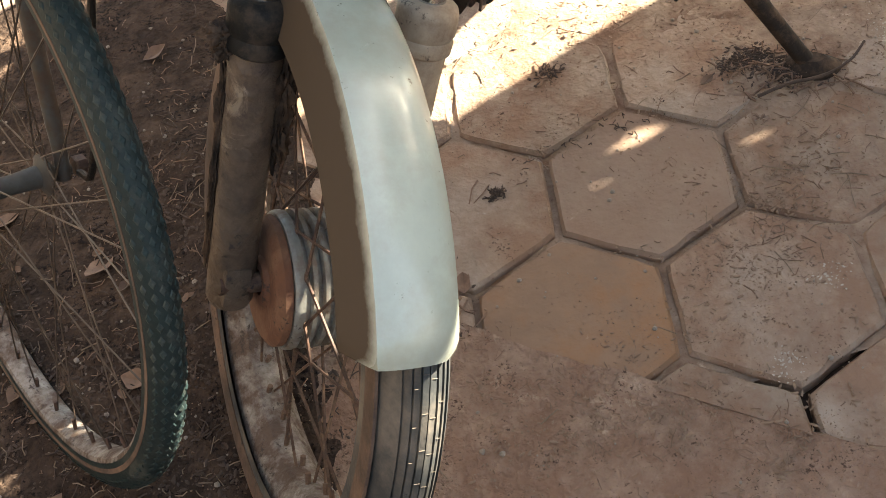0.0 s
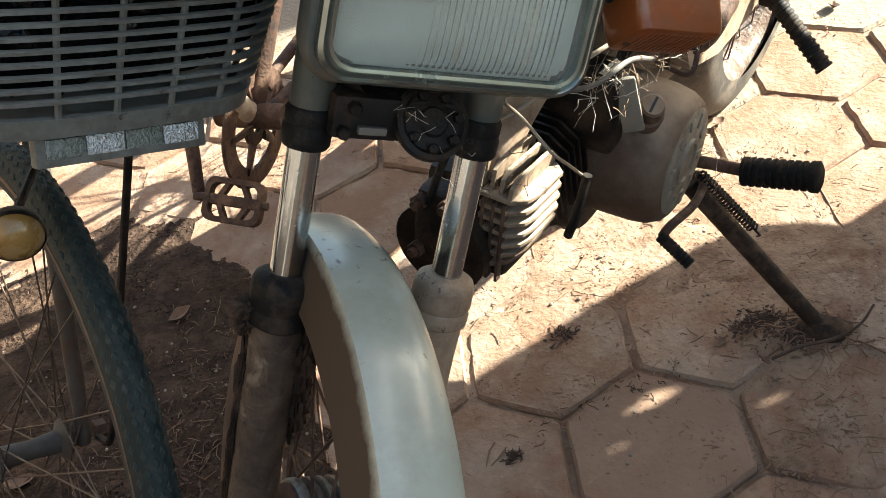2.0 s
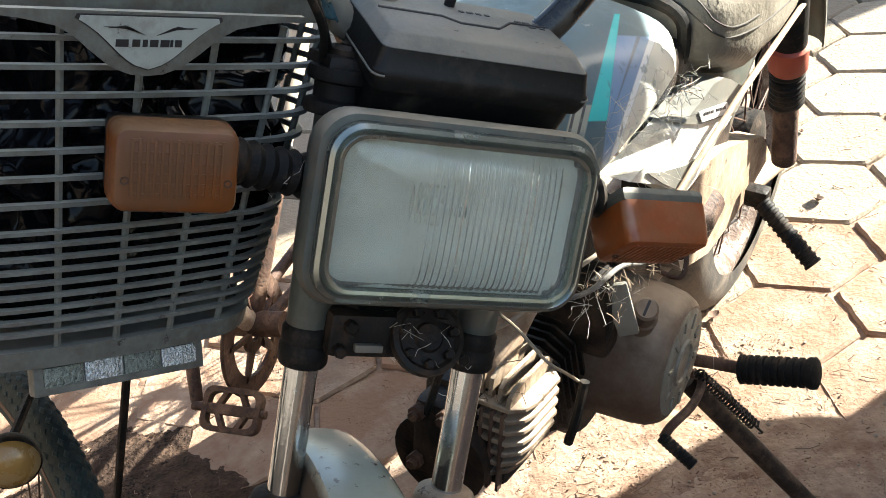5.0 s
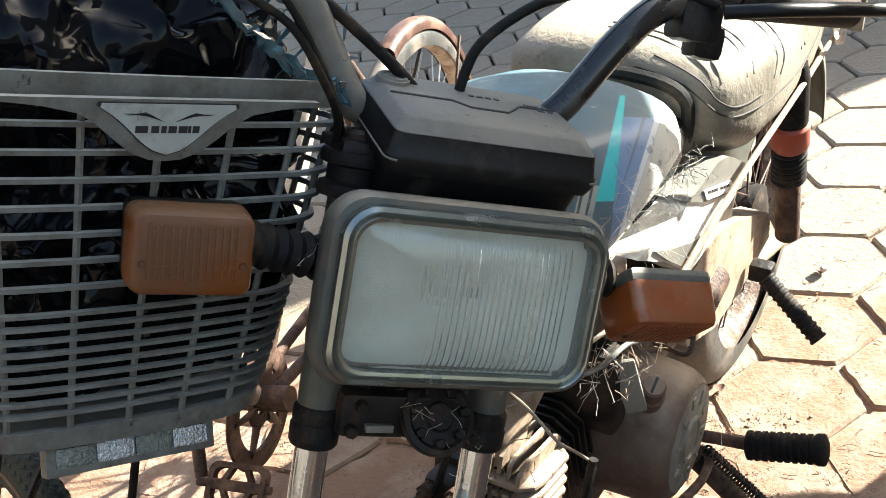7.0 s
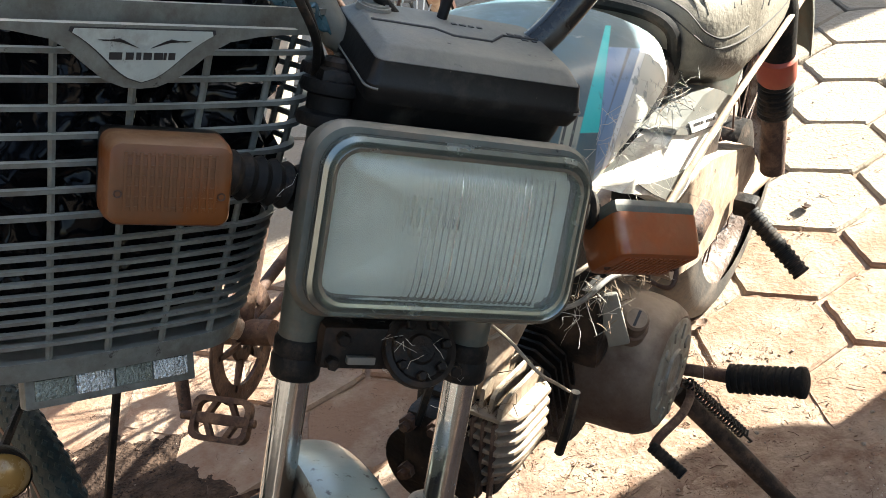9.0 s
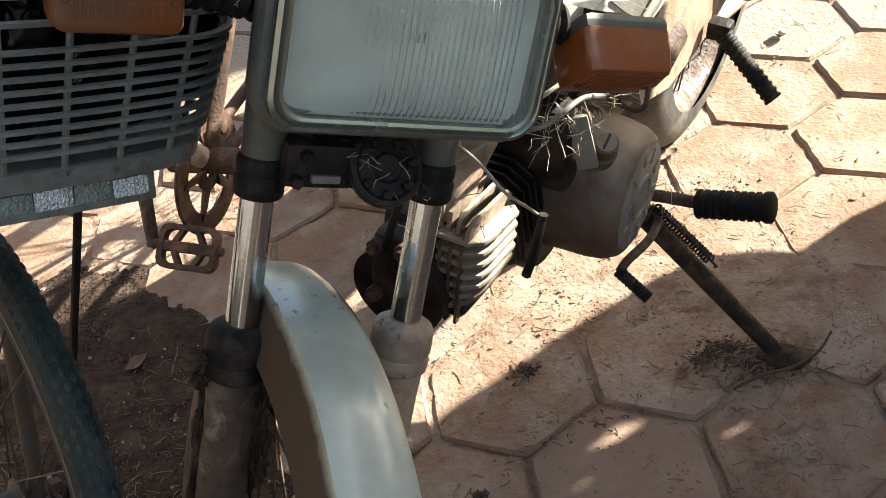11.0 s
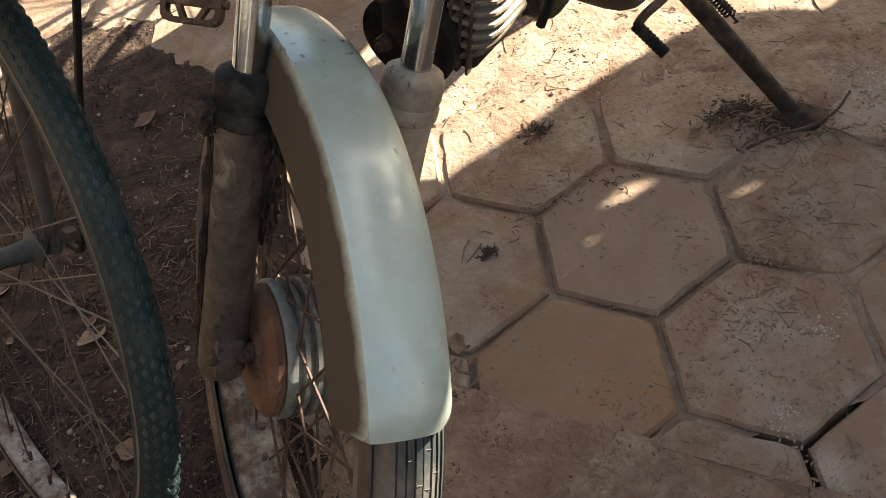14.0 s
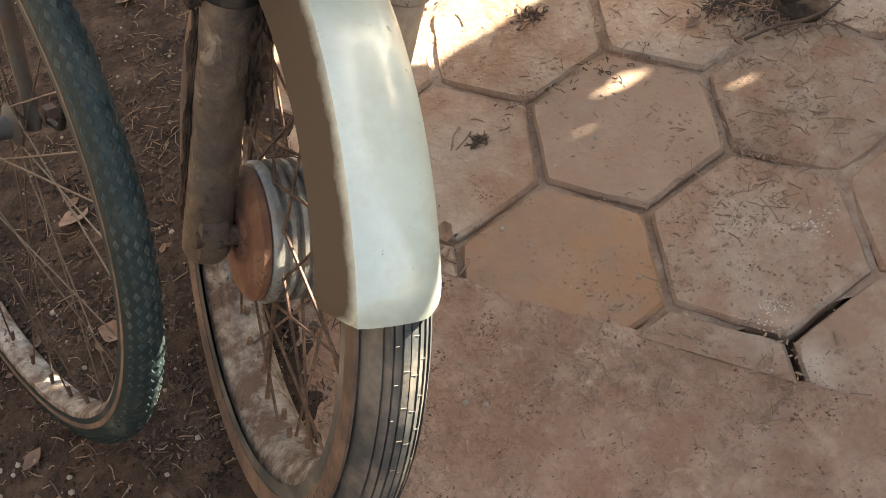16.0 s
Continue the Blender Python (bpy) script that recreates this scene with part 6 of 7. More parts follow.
def shield(w, h, y0=0.0):
    """Outline in y and z: wide straight top, curved flanks, rounded foot."""
    pts = [(-w, y0), (-w * 0.98, y0 + 0.003), (w * 0.98, y0 + 0.003), (w, y0)]
    for k in range(1, 12):
        t = k / 12
        pts.append((w * (1 - t) ** 0.66 * (1 - 0.12 * math.sin(math.pi * t)) + 0.0, y0 - h * (t ** 1.05)))
    for k in range(0, 11):
        t = 1 - k / 11
        pts.append((-w * (1 - t) ** 0.66 * (1 - 0.12 * math.sin(math.pi * t)), y0 - h * (t ** 1.05)))
    return pts


def plate(pts, x0, x1):
    bm = bmesh.new()
    return loft(bm, [[(x0, y, z) for y, z in pts], [(x1, y, z) for y, z in pts]])


HALF = [(0.122, 0.015), (0.122, 0.012), (0.090, 0.009), (0.066, 0.0045), (0.052, -0.003), (0.040, -0.013), (0.026, -0.0235), (0.012, -0.0285)]
badge = part("badge", plate([(-y, z) for y, z in HALF] + [(0.0, -0.0295)] + HALF[::-1], -0.004, 0.002), BASKET, basket, BM_, "shield-shaped badge panel", smooth=False)
part("badge_edge", plate(shield(0.0535, 0.0355, 0.010), 0.002, 0.0026), INK, badge, BM_, smooth=False)
part("badge_face", plate(shield(0.051, 0.0335, 0.009), 0.0026, 0.0032), BADGE, badge, BM_, "pale badge with dark wings and a name bar", smooth=False)
for sgn in (1, -1):
    for k in range(3):
        y0, z0 = sgn * (0.004 + 0.003 * k), 0.0035 + 0.001 * k
        pts = [(y0, z0 - 0.004), (y0 + sgn * 0.014, z0), (y0 + sgn * (0.030 - 0.005 * k), z0 + 0.0015 - 0.002 * k), (y0 + sgn * 0.012, z0 + 0.0016)]
        if k < 2:
            part("wing", plate(pts if sgn > 0 else pts[::-1], 0.0033, 0.0038), INK, badge, BM_, smooth=False)
for y, w in ((-0.0205, 0.009), (-0.0105, 0.0055), (-0.0040, 0.0035), (0.0025, 0.006), (0.0105, 0.0065), (0.0155, 0.0020), (0.0205, 0.005)):
    part("name_bar", plate([(y - w / 2, -0.0085), (y + w / 2, -0.0085), (y + w / 2, -0.0035), (y - w / 2, -0.0035)], 0.0033, 0.0038), INK, badge, BM_, smooth=False)

# ---- black plastic bag in the basket ----
def bag(m):
    bm = bmesh.new()
    bmesh.ops.create_icosphere(bm, subdivisions=6, radius=1.0)
    for v in bm.verts:
        c = v.co.copy()
        k = (abs(c.x) ** 3.2 + abs(c.y) ** 3.2 + abs(c.z) ** 3.2) ** (-1 / 3.2)
        p = Vector((0.118 * c.x * k, 0.152 * c.y * k, 0.148 * c.z * k))
        warp = p + Vector((noise.noise(p * 22), noise.noise(p * 22 + Vector((5, 0, 0))), noise.noise(p * 22 + Vector((0, 7, 0))))) * 0.02
        r1 = abs(noise.noise(warp * 17)) * 0.040
        r2 = abs(noise.noise(warp * 43 + Vector((3, 1, 7)))) * 0.018
        top = max(0.0, c.z) * 0.05 * noise.noise(p * 9 + Vector((9, 2, 4)))
        v.co = p + c * (0.010 - r1 - r2) + Vector((0, 0, top))
        if c.z > 0:
            v.co.z += 0.02 * c.z
    return part("plastic_bag", bm, BAG, None, m, angle=50)


b = bag(BW @ Matrix.Translation((0.108, 0.0, 0.580)))
tagged(b, "crumpled shiny black plastic bag stuffed in the basket", "bag")
bm = bmesh.new()
path = smooth_path([(0.205, 0.005, 0.760), (0.222, 0.028, 0.738), (0.236, 0.052, 0.713), (0.244, 0.078, 0.692), (0.249, 0.104, 0.676), (0.252, 0.128, 0.670)], 8)
rings = []
rb = random.Random(8)
for i, p in enumerate(path):
    w = 0.011 + 0.004 * math.sin(i * 0.9) + rb.uniform(-.002, .002)
    rise = [rb.uniform(-.0025, .0025) for _ in range(5)]
    top = [p + Vector((0.004 + rise[k], (k - 2) * w * 0.55, (2 - k) * w * 0.42 + (0.0035 if k % 2 else -0.002) + rise[k])) for k in range(5)]
    rings.append(top + [q + Vector((-0.0012, 0, -0.0012)) for q in reversed(top)])
loft(bm, rings)
part("torn_edge", bm, BAG_GLINT, b, BW, "twisted torn edge hanging over the rim, blue glint painted in", angle=12)
bm = bmesh.new()
for k in range(26):          # sharp creases of the film beside the torn edge, painted as blue glints
    y, z = rb.uniform(0.06, 0.15), rb.uniform(0.69, 0.74)
    p = Vector((0.20 + rb.uniform(-.03, .03), y, z))
    d = Vector((rb.uniform(-.01, .01), rb.gauss(0, 0.012), rb.gauss(0, 0.012)))
    o = Vector((0.0, d.z, -d.y)).normalized() * rb.uniform(0.0012, 0.003)
    loft(bm, [[p - d, p - d + o * 0.1, p - d - Vector((0.001, 0, 0))], [p + o, p - o, p - Vector((0.003, 0, 0))], [p + d, p + d + o * 0.1, p + d - Vector((0.001, 0, 0))]])
part("crease", bm, BAG_GLINT, b, BW, kind="stuff")

# ---- bicycle frame and rear ----
RA = Vector((0.19, 1.775, 0.315))
BBK = Vector((-0.135, 1.385, 0.27))
bdir = Vector((0.53, 0.85, 0)).normalized()
bside = Vector((bdir.y, -bdir.x, 0))
tilt = Matrix.Rotation(radians(8), 3, bdir)
REAR = mat3(-bdir, tilt @ bside, tilt @ UP, RA)
HEADT = BW @ Vector((-0.17, 0, 0.53))
SEATP = Vector((0.095, 1.59, 0.70))
for name, a, b_, r, mt, lb in (
    ("down_tube", HEADT, BBK, 0.016, WHITEWALL, "cream painted down tube"),
    ("seat_tube", BBK, BBK.lerp(SEATP, 0.48), 0.0150, RUST, "rusty lower seat tube"),
    ("seat_tube", BBK.lerp(SEATP, 0.48), SEATP, 0.0155, WHITEWALL, "cream painted upper seat tube"),
    ("chain_stay", BBK + bside * 0.02, RA + bside * 0.055, 0.009, RUST, ""),
    ("chain_stay", BBK - bside * 0.02, RA - bside * 0.055, 0.009, RUST, ""),
    ("seat_stay", SEATP + bside * 0.015, RA + bside * 0.055, 0.007, RUST, ""),
    ("seat_stay", SEATP - bside * 0.015, RA - bside * 0.055, 0.007, RUST, ""),
):
    part(name, tube(bmesh.new(), [a, a.lerp(b_, 0.5), b_], r, 14), mt, bicycle, Matrix(), lb)
rear = add("rear_wheel", mesh(lathe(bmesh.new(), tyre_profile(0.315, 0.036, 0.024), 72), "rear_tyre"), RUBBER, bicycle, REAR, "bicycle rear wheel under a rusty mudguard")
part("rim", lathe(bmesh.new(), [(r * 0.975, y) for r, y in brim], 72, close=True), WHITEWALL, rear, REAR, "cream painted rim")
spoked(rear, REAR, 0.022, 0.268, 0.030, 0.004, 36, 0.0014, OLD_CHROME, 3)
part("hub", lathe(bmesh.new(), [(0.007, -0.045), (0.024, -0.033), (0.014, -0.028), (0.014, 0.028), (0.024, 0.033), (0.007, 0.045)], 24, close=True), RUST, rear, REAR)
part("mudguard", mudguard(0.326, 0.017, 0.005, 78, 215, 0.0016, 48, crown=0.004), GUARD_RUST, bicycle, REAR, "rusty brown rear mudguard with a pale edge")
for sgn in (1, -1):
    part("mudguard_stay", tube(bmesh.new(), [(0, sgn * 0.06, 0), (-0.19, sgn * 0.034, 0.25)], 0.0028, 6), RUST, bicycle, REAR)
bm = bmesh.new()
tube(bm, [BBK - bside * 0.055, BBK + bside * 0.055], 0.019, 18)
part("bottom_bracket", bm, RUST, bicycle, Matrix())
# chainwheel with five arms, crank and pedal
CW = mat3(-bdir, tilt @ bside, tilt @ UP, Vector((-0.137, 1.385, 0.252)))
bm = bmesh.new()
lathe(bm, [(0.062, -0.003), (0.090, -0.003), (0.092, 0.0), (0.090, 0.003), (0.062, 0.003)], 48, close=True)
lathe(bm, [(0.010, -0.003), (0.028, -0.003), (0.028, 0.003), (0.010, 0.003)], 24, close=True)
for k in range(5):
    a = 2 * math.pi * k / 5 + 0.3
    tube(bm, [(0.024 * math.cos(a), 0, 0.024 * math.sin(a)), (0.074 * math.cos(a), 0, 0.070 * math.sin(a))], [0.016, 0.010], 6, flat=0.35)
part("chainwheel", bm, RUST, bicycle, CW, "rusted chainwheel")
PED = Vector((-0.188, 1.283, 0.205))
ARM = Vector((-0.236, 1.325, 0.208))
part("crank_arm", tube(bmesh.new(), [Vector((-0.222, 1.40, 0.30)), ARM], [0.011, 0.009], 10), RUST, bicycle, Matrix(), "rusty crank arm")
pm = mat3(Vector((0.62, -0.55, -0.05)).normalized(), Vector((0.55, 0.62, 0.20)).normalized(), UP, PED)
xax = Vector((0.075, -0.040, -0.012)).normalized()
zax = Vector((0.05, -0.75, 0.66)).normalized()
yax = zax.cross(xax).normalized()
zax = xax.cross(yax)
pm = mat3(xax, yax, zax, PED)
frame_o = rrect(0.086, 0.062, 0.014, 4)
bm = bmesh.new()
for o, i_, z0, z1 in ((1.0, 0.80, -0.008, 0.008),):
    loft(bm, [[(x * o, y * o, z1) for x, y in frame_o], [(x * o, y * o, z0) for x, y in frame_o], [(x * 0.82, y * 0.76, z0) for x, y in frame_o], [(x * 0.82, y * 0.76, z1) for x, y in frame_o]], loop=True)
box(bm, (0, 0, 0), (0.084, 0.015, 0.014), 0.003)
for dx in (-0.015, 0.015):
    for up in (-1, 1):
        box(bm, (dx, up * 0.0165, 0), (0.008, 0.026, 0.012), 0.002, Matrix.Rotation(radians(28 if dx * up > 0 else -28), 4, "Z"))
pedal = part("pedal", bm, RUST, bicycle, pm, "rusty cage pedal")
part("spindle", tube(bmesh.new(), [(-0.06, 0, 0), (0.05, 0, 0)], 0.006, 10), RUST, pedal, pm)


# ---- paving ----
HEX, LAT, LX0, LY0 = 0.1262, radians(-37.66), 0.2375, 0.7213
ux = Vector((math.cos(LAT), math.sin(LAT), 0))
uy = Vector((-math.sin(LAT), math.cos(LAT), 0))


def paver_mesh(seed, size=HEX - 0.0042, depth=0.05):
    rnd = random.Random(seed)
    bm = bmesh.new()
    n = 5                       # points along a side
    corner = [Vector((math.cos(radians(60 * k)), math.sin(radians(60 * k)), 0)) for k in range(6)]
    wear = [abs(rnd.gauss(0, 0.0011)) + (0.004 * rnd.random() if rnd.random() < 0.10 else 0) + (0.002 if i % n == 0 else 0) for i in range(6 * n)]

    def ring(r, z, worn):
        out = []
        for i in range(6 * n):
            a, b = corner[i // n], corner[(i // n + 1) % 6]
            p = a.lerp(b, i % n / n) * (r - worn * wear[i])
            out.append((p.x, p.y, z - (0.25 * worn * wear[i] if worn > 0.9 else 0)))
        return out

    loft(bm, [ring(size, -depth, 0.3), ring(size, -0.006, 0.5), ring(size - 0.0035, 0.0, 1.0)])
    return mesh(bm, "paver", smooth=False)


paving = tagged(new("pavement"), "hexagonal concrete pavers, dusty, with open joints", "pavement", kind="structure")
WORLD[paving] = Matrix()
shapes = [paver_mesh(k) for k in range(6)]
grey_shapes = [paver_mesh(k) for k in range(6)]
EDGE_A, EDGE_B = Vector((0.017, 0.689, 0)), Vector((0.363, 0.424, 0))     # straight edge of the paving
edge_n = Vector((-(EDGE_B - EDGE_A).y, (EDGE_B - EDGE_A).x, 0)).normalized()
cells = []
STAINED, SMOOTH = Vector((0.123, 0.703, 0)), Vector((0.20, 0.82, 0))
for i in range(-40, 41):
    for j in range(-40, 41):
        # cell centres of the honeycomb whose corner lies at (LX0, LY0)
        cx, cy = -0.5 + 1.5 * i, math.sqrt(3) / 2 * (2 * j + 1 + (i % 2))
        p = Vector((LX0, LY0, 0)) + ux * (cx * HEX) + uy * (cy * HEX)
        d = (p - EDGE_A).dot(edge_n)
        if d > -0.10 and -3.5 < p.x < 4.5 and p.y < 8:
            cells.append((p, d))
cells.sort(key=lambda c: (c[0] - Vector((0.4, 1.4, 0))).length)
rest = bmesh.new()
rnd = random.Random(5)
for k, (p, d) in enumerate(cells):
    tilt = Euler((rnd.gauss(0, .006), rnd.gauss(0, .006), LAT + radians(60 * rnd.randrange(6)))).to_matrix().to_4x4()
    m = Matrix.Translation(p + Vector((0, 0, rnd.gauss(0, .0012)))) @ tilt
    if k < 300:
        me = shapes[k % 6]
        if d < 0.125:       # cut along the straight edge
            bm = bmesh.new()
            bm.from_mesh(me)
            bmesh.ops.transform(bm, matrix=m, verts=bm.verts)
            cut = bmesh.ops.bisect_plane(bm, geom=bm.verts[:] + bm.edges[:] + bm.faces[:], plane_co=EDGE_A + edge_n * 0.002, plane_no=-edge_n, clear_outer=True)
            bmesh.ops.holes_fill(bm, edges=[e for e in bm.edges if e.is_boundary])
            if not bm.faces:
                continue
            ob = add("paver", mesh(bm, "cut_paver", smooth=False), PAVER_RUST if (p - STAINED).length < 0.09 else PAVER, paving, Matrix())
        else:
            stained, smooth = (p - STAINED).length < 0.09, (p - SMOOTH).length < 0.13
            grey = p.y > 1.55 and p.x > 0.45 or p.y > 2.2
            kind_ = "rust" if stained else "smooth" if smooth else "grey" if grey else ""
            ob = add("paver", grey_shapes[k % 6] if grey else me.copy() if kind_ else me, PAVER, paving, m)
            if kind_:
                ob.data.materials[0] = {"rust": PAVER_RUST, "smooth": PAVER_CLEAN, "grey": PAVER_GREY}[kind_]
    else:
        vs = [rest.verts.new(m @ v.co) for v in shapes[0].vertices]
        for f in shapes[0].polygons:
            rest.faces.new([vs[i] for i in f.vertices])
far = part("far_pavers", rest, PAVER_GREY, paving, Matrix(), smooth=False, kind="stuff")


# ---- earth over the paving ----
def hills(x, y, spots):
    return sum(h * math.exp(-((x - cx) ** 2 / sx ** 2 + (y - cy) ** 2 / sy ** 2)) for cx, cy, sx, sy, h in spots)


SPOTS = ((0.30, 1.20, 0.22, 0.13, 0.012), (0.12, 1.05, 0.10, 0.08, 0.007), (0.50, 1.02, 0.16, 0.10, 0.012), (0.47, 0.945, 0.10, 0.05, 0.010), (0.62, 1.14, 0.14, 0.10, 0.006), (-0.28, 1.15, 0.13, 0.16, 0.004), (-0.62, 1.10, 0.25, 0.4, 0.004), (0.05, 1.42, 0.20, 0.12, 0.005), (0.50, 0.66, 0.10, 0.10, 0.006), (0.42, 0.70, 0.06, 0.08, 0.004), (-0.35, 1.62, 0.2, 0.2, 0.007), (0.45, 1.45, 0.2, 0.15, 0.006))


def soil():
    bm = bmesh.new()
    nx, ny = 300, 300
    x0, x1, y0, y1 = -1.1, 1.3, 0.55, 2.3
    grid = []
    for j in range(ny + 1):
        row = []
        for i in range(nx + 1):
            x, y = x0 + (x1 - x0) * i / nx, y0 + (y1 - y0) * j / ny
            p = Vector((x, y, 0))
            z = -0.0096 + hills(x, y, SPOTS) + 0.0052 * noise.noise(p * 9) + 0.0030 * noise.noise(p * 31) + 0.0018 * noise.noise(p * 90)
            d = (p - EDGE_A).dot(edge_n)
            if d < 0.03:
                z = min(z, -0.012)
            row.append(bm.verts.new((x, y, z)))
        grid.append(row)
    for j in range(ny):
        for i in range(nx):
            bm.faces.new((grid[j][i], grid[j][i + 1], grid[j + 1][i + 1], grid[j + 1][i]))
    ob = part("soil", bm, SOIL, None, Matrix(), smooth=True, angle=180, kind="stuff")
    return tagged(ob, "dry sandy earth lying over the pavers", "soil", kind="stuff")


soil()


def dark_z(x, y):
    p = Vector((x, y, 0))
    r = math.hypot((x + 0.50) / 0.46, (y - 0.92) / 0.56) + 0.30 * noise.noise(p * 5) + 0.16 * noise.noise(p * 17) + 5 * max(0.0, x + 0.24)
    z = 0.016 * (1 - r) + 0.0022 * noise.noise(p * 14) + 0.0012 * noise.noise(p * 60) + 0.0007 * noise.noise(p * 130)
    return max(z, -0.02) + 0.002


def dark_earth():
    """Dark earth, heaped unevenly between the two front wheels."""
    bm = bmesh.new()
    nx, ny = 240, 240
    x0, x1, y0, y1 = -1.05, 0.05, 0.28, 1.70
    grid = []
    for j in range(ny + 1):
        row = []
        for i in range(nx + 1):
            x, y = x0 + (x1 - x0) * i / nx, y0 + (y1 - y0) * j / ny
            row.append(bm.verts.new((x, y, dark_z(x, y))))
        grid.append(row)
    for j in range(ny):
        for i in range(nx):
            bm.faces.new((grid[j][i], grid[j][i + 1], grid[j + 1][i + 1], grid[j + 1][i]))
    return tagged(part("dark_soil", bm, DARK_EARTH, None, Matrix(), angle=180, kind="stuff"), "dark earth heaped between the wheels", "soil", kind="stuff")


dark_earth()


def apron():
    """Trodden earth and concrete in front of the straight edge."""
    bm = bmesh.new()
    along = (EDGE_B - EDGE_A).normalized()
    nx, ny = 260, 120
    grid = []
    for j in range(ny + 1):
        row = []
        for i in range(nx + 1):
            u, v = -1.3 + 2.6 * i / nx, -1.1 * (j / ny) ** 1.3
            near = max(0.0, 1 + v / 0.05)          # swept up over the paving's edge, unevenly
            v += near * (0.008 + 0.007 * noise.noise(Vector((u * 11, 0.3, 0.7))) + 0.004 * noise.noise(Vector((u * 47, 2.3, 0.7))))
            p = EDGE_A + along * u + edge_n * v
            z = 0.0026 * near - 0.0015 + 0.003 * noise.noise(p * 7) + 0.0016 * noise.noise(p * 28) + 0.0008 * noise.noise(p * 80)
            z += 0.0014 * noise.noise(p * 40) - 0.0006 if v > -0.03 else 0
            row.append(bm.verts.new((p.x, p.y, z)))
        grid.append(row)
    for j in range(ny):
        for i in range(nx):
            bm.faces.new((grid[j][i], grid[j][i + 1], grid[j + 1][i + 1], grid[j + 1][i]))
    return tagged(part("earth_apron", bm, SLAB, None, Matrix(), angle=180), "trodden brown earth along the paving's edge", "ground", kind="structure")


apron()


# ---- litter ----
rl = random.Random(11)


def floor_z(x, y):
    p = Vector((x, y, 0))
    if (p - EDGE_A).dot(edge_n) < 0.02:
        return max(0.0015, dark_z(x, y))
    return max(0.0, dark_z(x, y), -0.0096 + hills(x, y, SPOTS) + 0.0052 * noise.noise(p * 9) + 0.0030 * noise.noise(p * 31))


def scatter(cx, cy, sx, sy):
    while True:
        x, y = rl.gauss(cx, sx), rl.gauss(cy, sy)
        if y > 0.3:
            return x, y


def straws(spots, label, mat, lo=0.006, hi=0.03, r=(0.0003, 0.0008)):
    """Short bent stalks, lying about."""
    bm = bmesh.new()
    for cx, cy, sx, sy, count in spots:
        for _ in range(count):
            x, y = scatter(cx, cy, sx, sy)
            a, ln = rl.uniform(0, 6.28), rl.uniform(lo, hi) * rl.uniform(0.5, 1)
            z = floor_z(x, y)
            d = Vector((math.cos(a), math.sin(a), 0)) * ln
            p = Vector((x, y, z + 0.001))
            q = p + d * 0.5 + Vector((rl.gauss(0, .002), rl.gauss(0, .002), abs(rl.gauss(0, .002))))
            e = p + d + Vector((0, 0, abs(rl.gauss(0, .003))))
            tube(bm, [p, q, e], rl.uniform(*r), 4)
    return tagged(part("plant_litter", bm, mat, None, Matrix(), kind="stuff"), label, "litter", kind="stuff")


straws(((0.30, 0.75, 0.25, 0.18, 14), (0.15, 0.50, 0.18, 0.08, 16), (0.37, 0.72, 0.03, 0.03, 50), (0.15, 0.52, 0.03, 0.02, 20), (0.28, 0.47, 0.03, 0.02, 20), (0.07, 0.60, 0.02, 0.02, 12), (0.35, 1.15, 0.22, 0.15, 130), (0.45, 0.86, 0.06, 0.05, 60), (-0.30, 1.10, 0.10, 0.14, 150), (-0.45, 0.80, 0.16, 0.12, 160), (0.6, 1.3, 0.3, 0.3, 120), (-0.1, 0.75, 0.08, 0.1, 60), (0.05, 1.6, 0.3, 0.3, 120), (1.0, 2.0, 0.4, 0.5, 120)), "scattered dry stalks and crumbs of bark", LITTER)
straws(((0.48, 0.945, 0.028, 0.012, 26), (0.44, 0.985, 0.02, 0.010, 14), (0.50, 0.930, 0.03, 0.012, 30), (0.046, 0.884, 0.004, 0.002, 2), (0.199, 1.066, 0.010, 0.010, 7), (0.0, 0.735, 0.015, 0.03, 7)), "heap of dry twigs round the stand's foot", LITTER, 0.012, 0.05, (0.0007, 0.0016))
straws(((0.35, 1.0, 0.3, 0.3, 60), (-0.35, 1.0, 0.2, 0.2, 50), (0.5, 0.75, 0.1, 0.1, 30)), "pale broken straw on the ground", STRAW, 0.01, 0.05)
bm = bmesh.new()
for cx, cy, sx, sy, count in ((0.35, 1.05, 0.25, 0.2, 160), (0.2, 0.6, 0.3, 0.15, 50), (-0.35, 1.0, 0.2, 0.25, 170), (-0.5, 0.7, 0.15, 0.1, 80), (0.7, 1.8, 0.5, 0.5, 120)):
    for _ in range(count):
        x, y = scatter(cx, cy, sx, sy)
        s = 0.0012 + 0.0028 * rl.random() ** 3
        r = bmesh.ops.create_icosphere(bm, subdivisions=1, radius=s)
        for v in r["verts"]:
            v.co = Vector((v.co.x * rl.uniform(.8, 1.3), v.co.y * rl.uniform(.8, 1.3), v.co.z * 0.7)) + Vector((x, y, floor_z(x, y) + s * 0.35))
tagged(part("gravel", bm, STONE, None, Matrix(), smooth=False, kind="stuff"), "fine grit and small stones", "gravel", kind="stuff")


CLOD = bmesh.new()
bmesh.ops.create_icosphere(CLOD, subdivisions=1, radius=1.0)
CLOD_V, CLOD_F = [v.co.copy() for v in CLOD.verts], [[v.index for v in f.verts] for f in CLOD.faces]
CLOD.free()


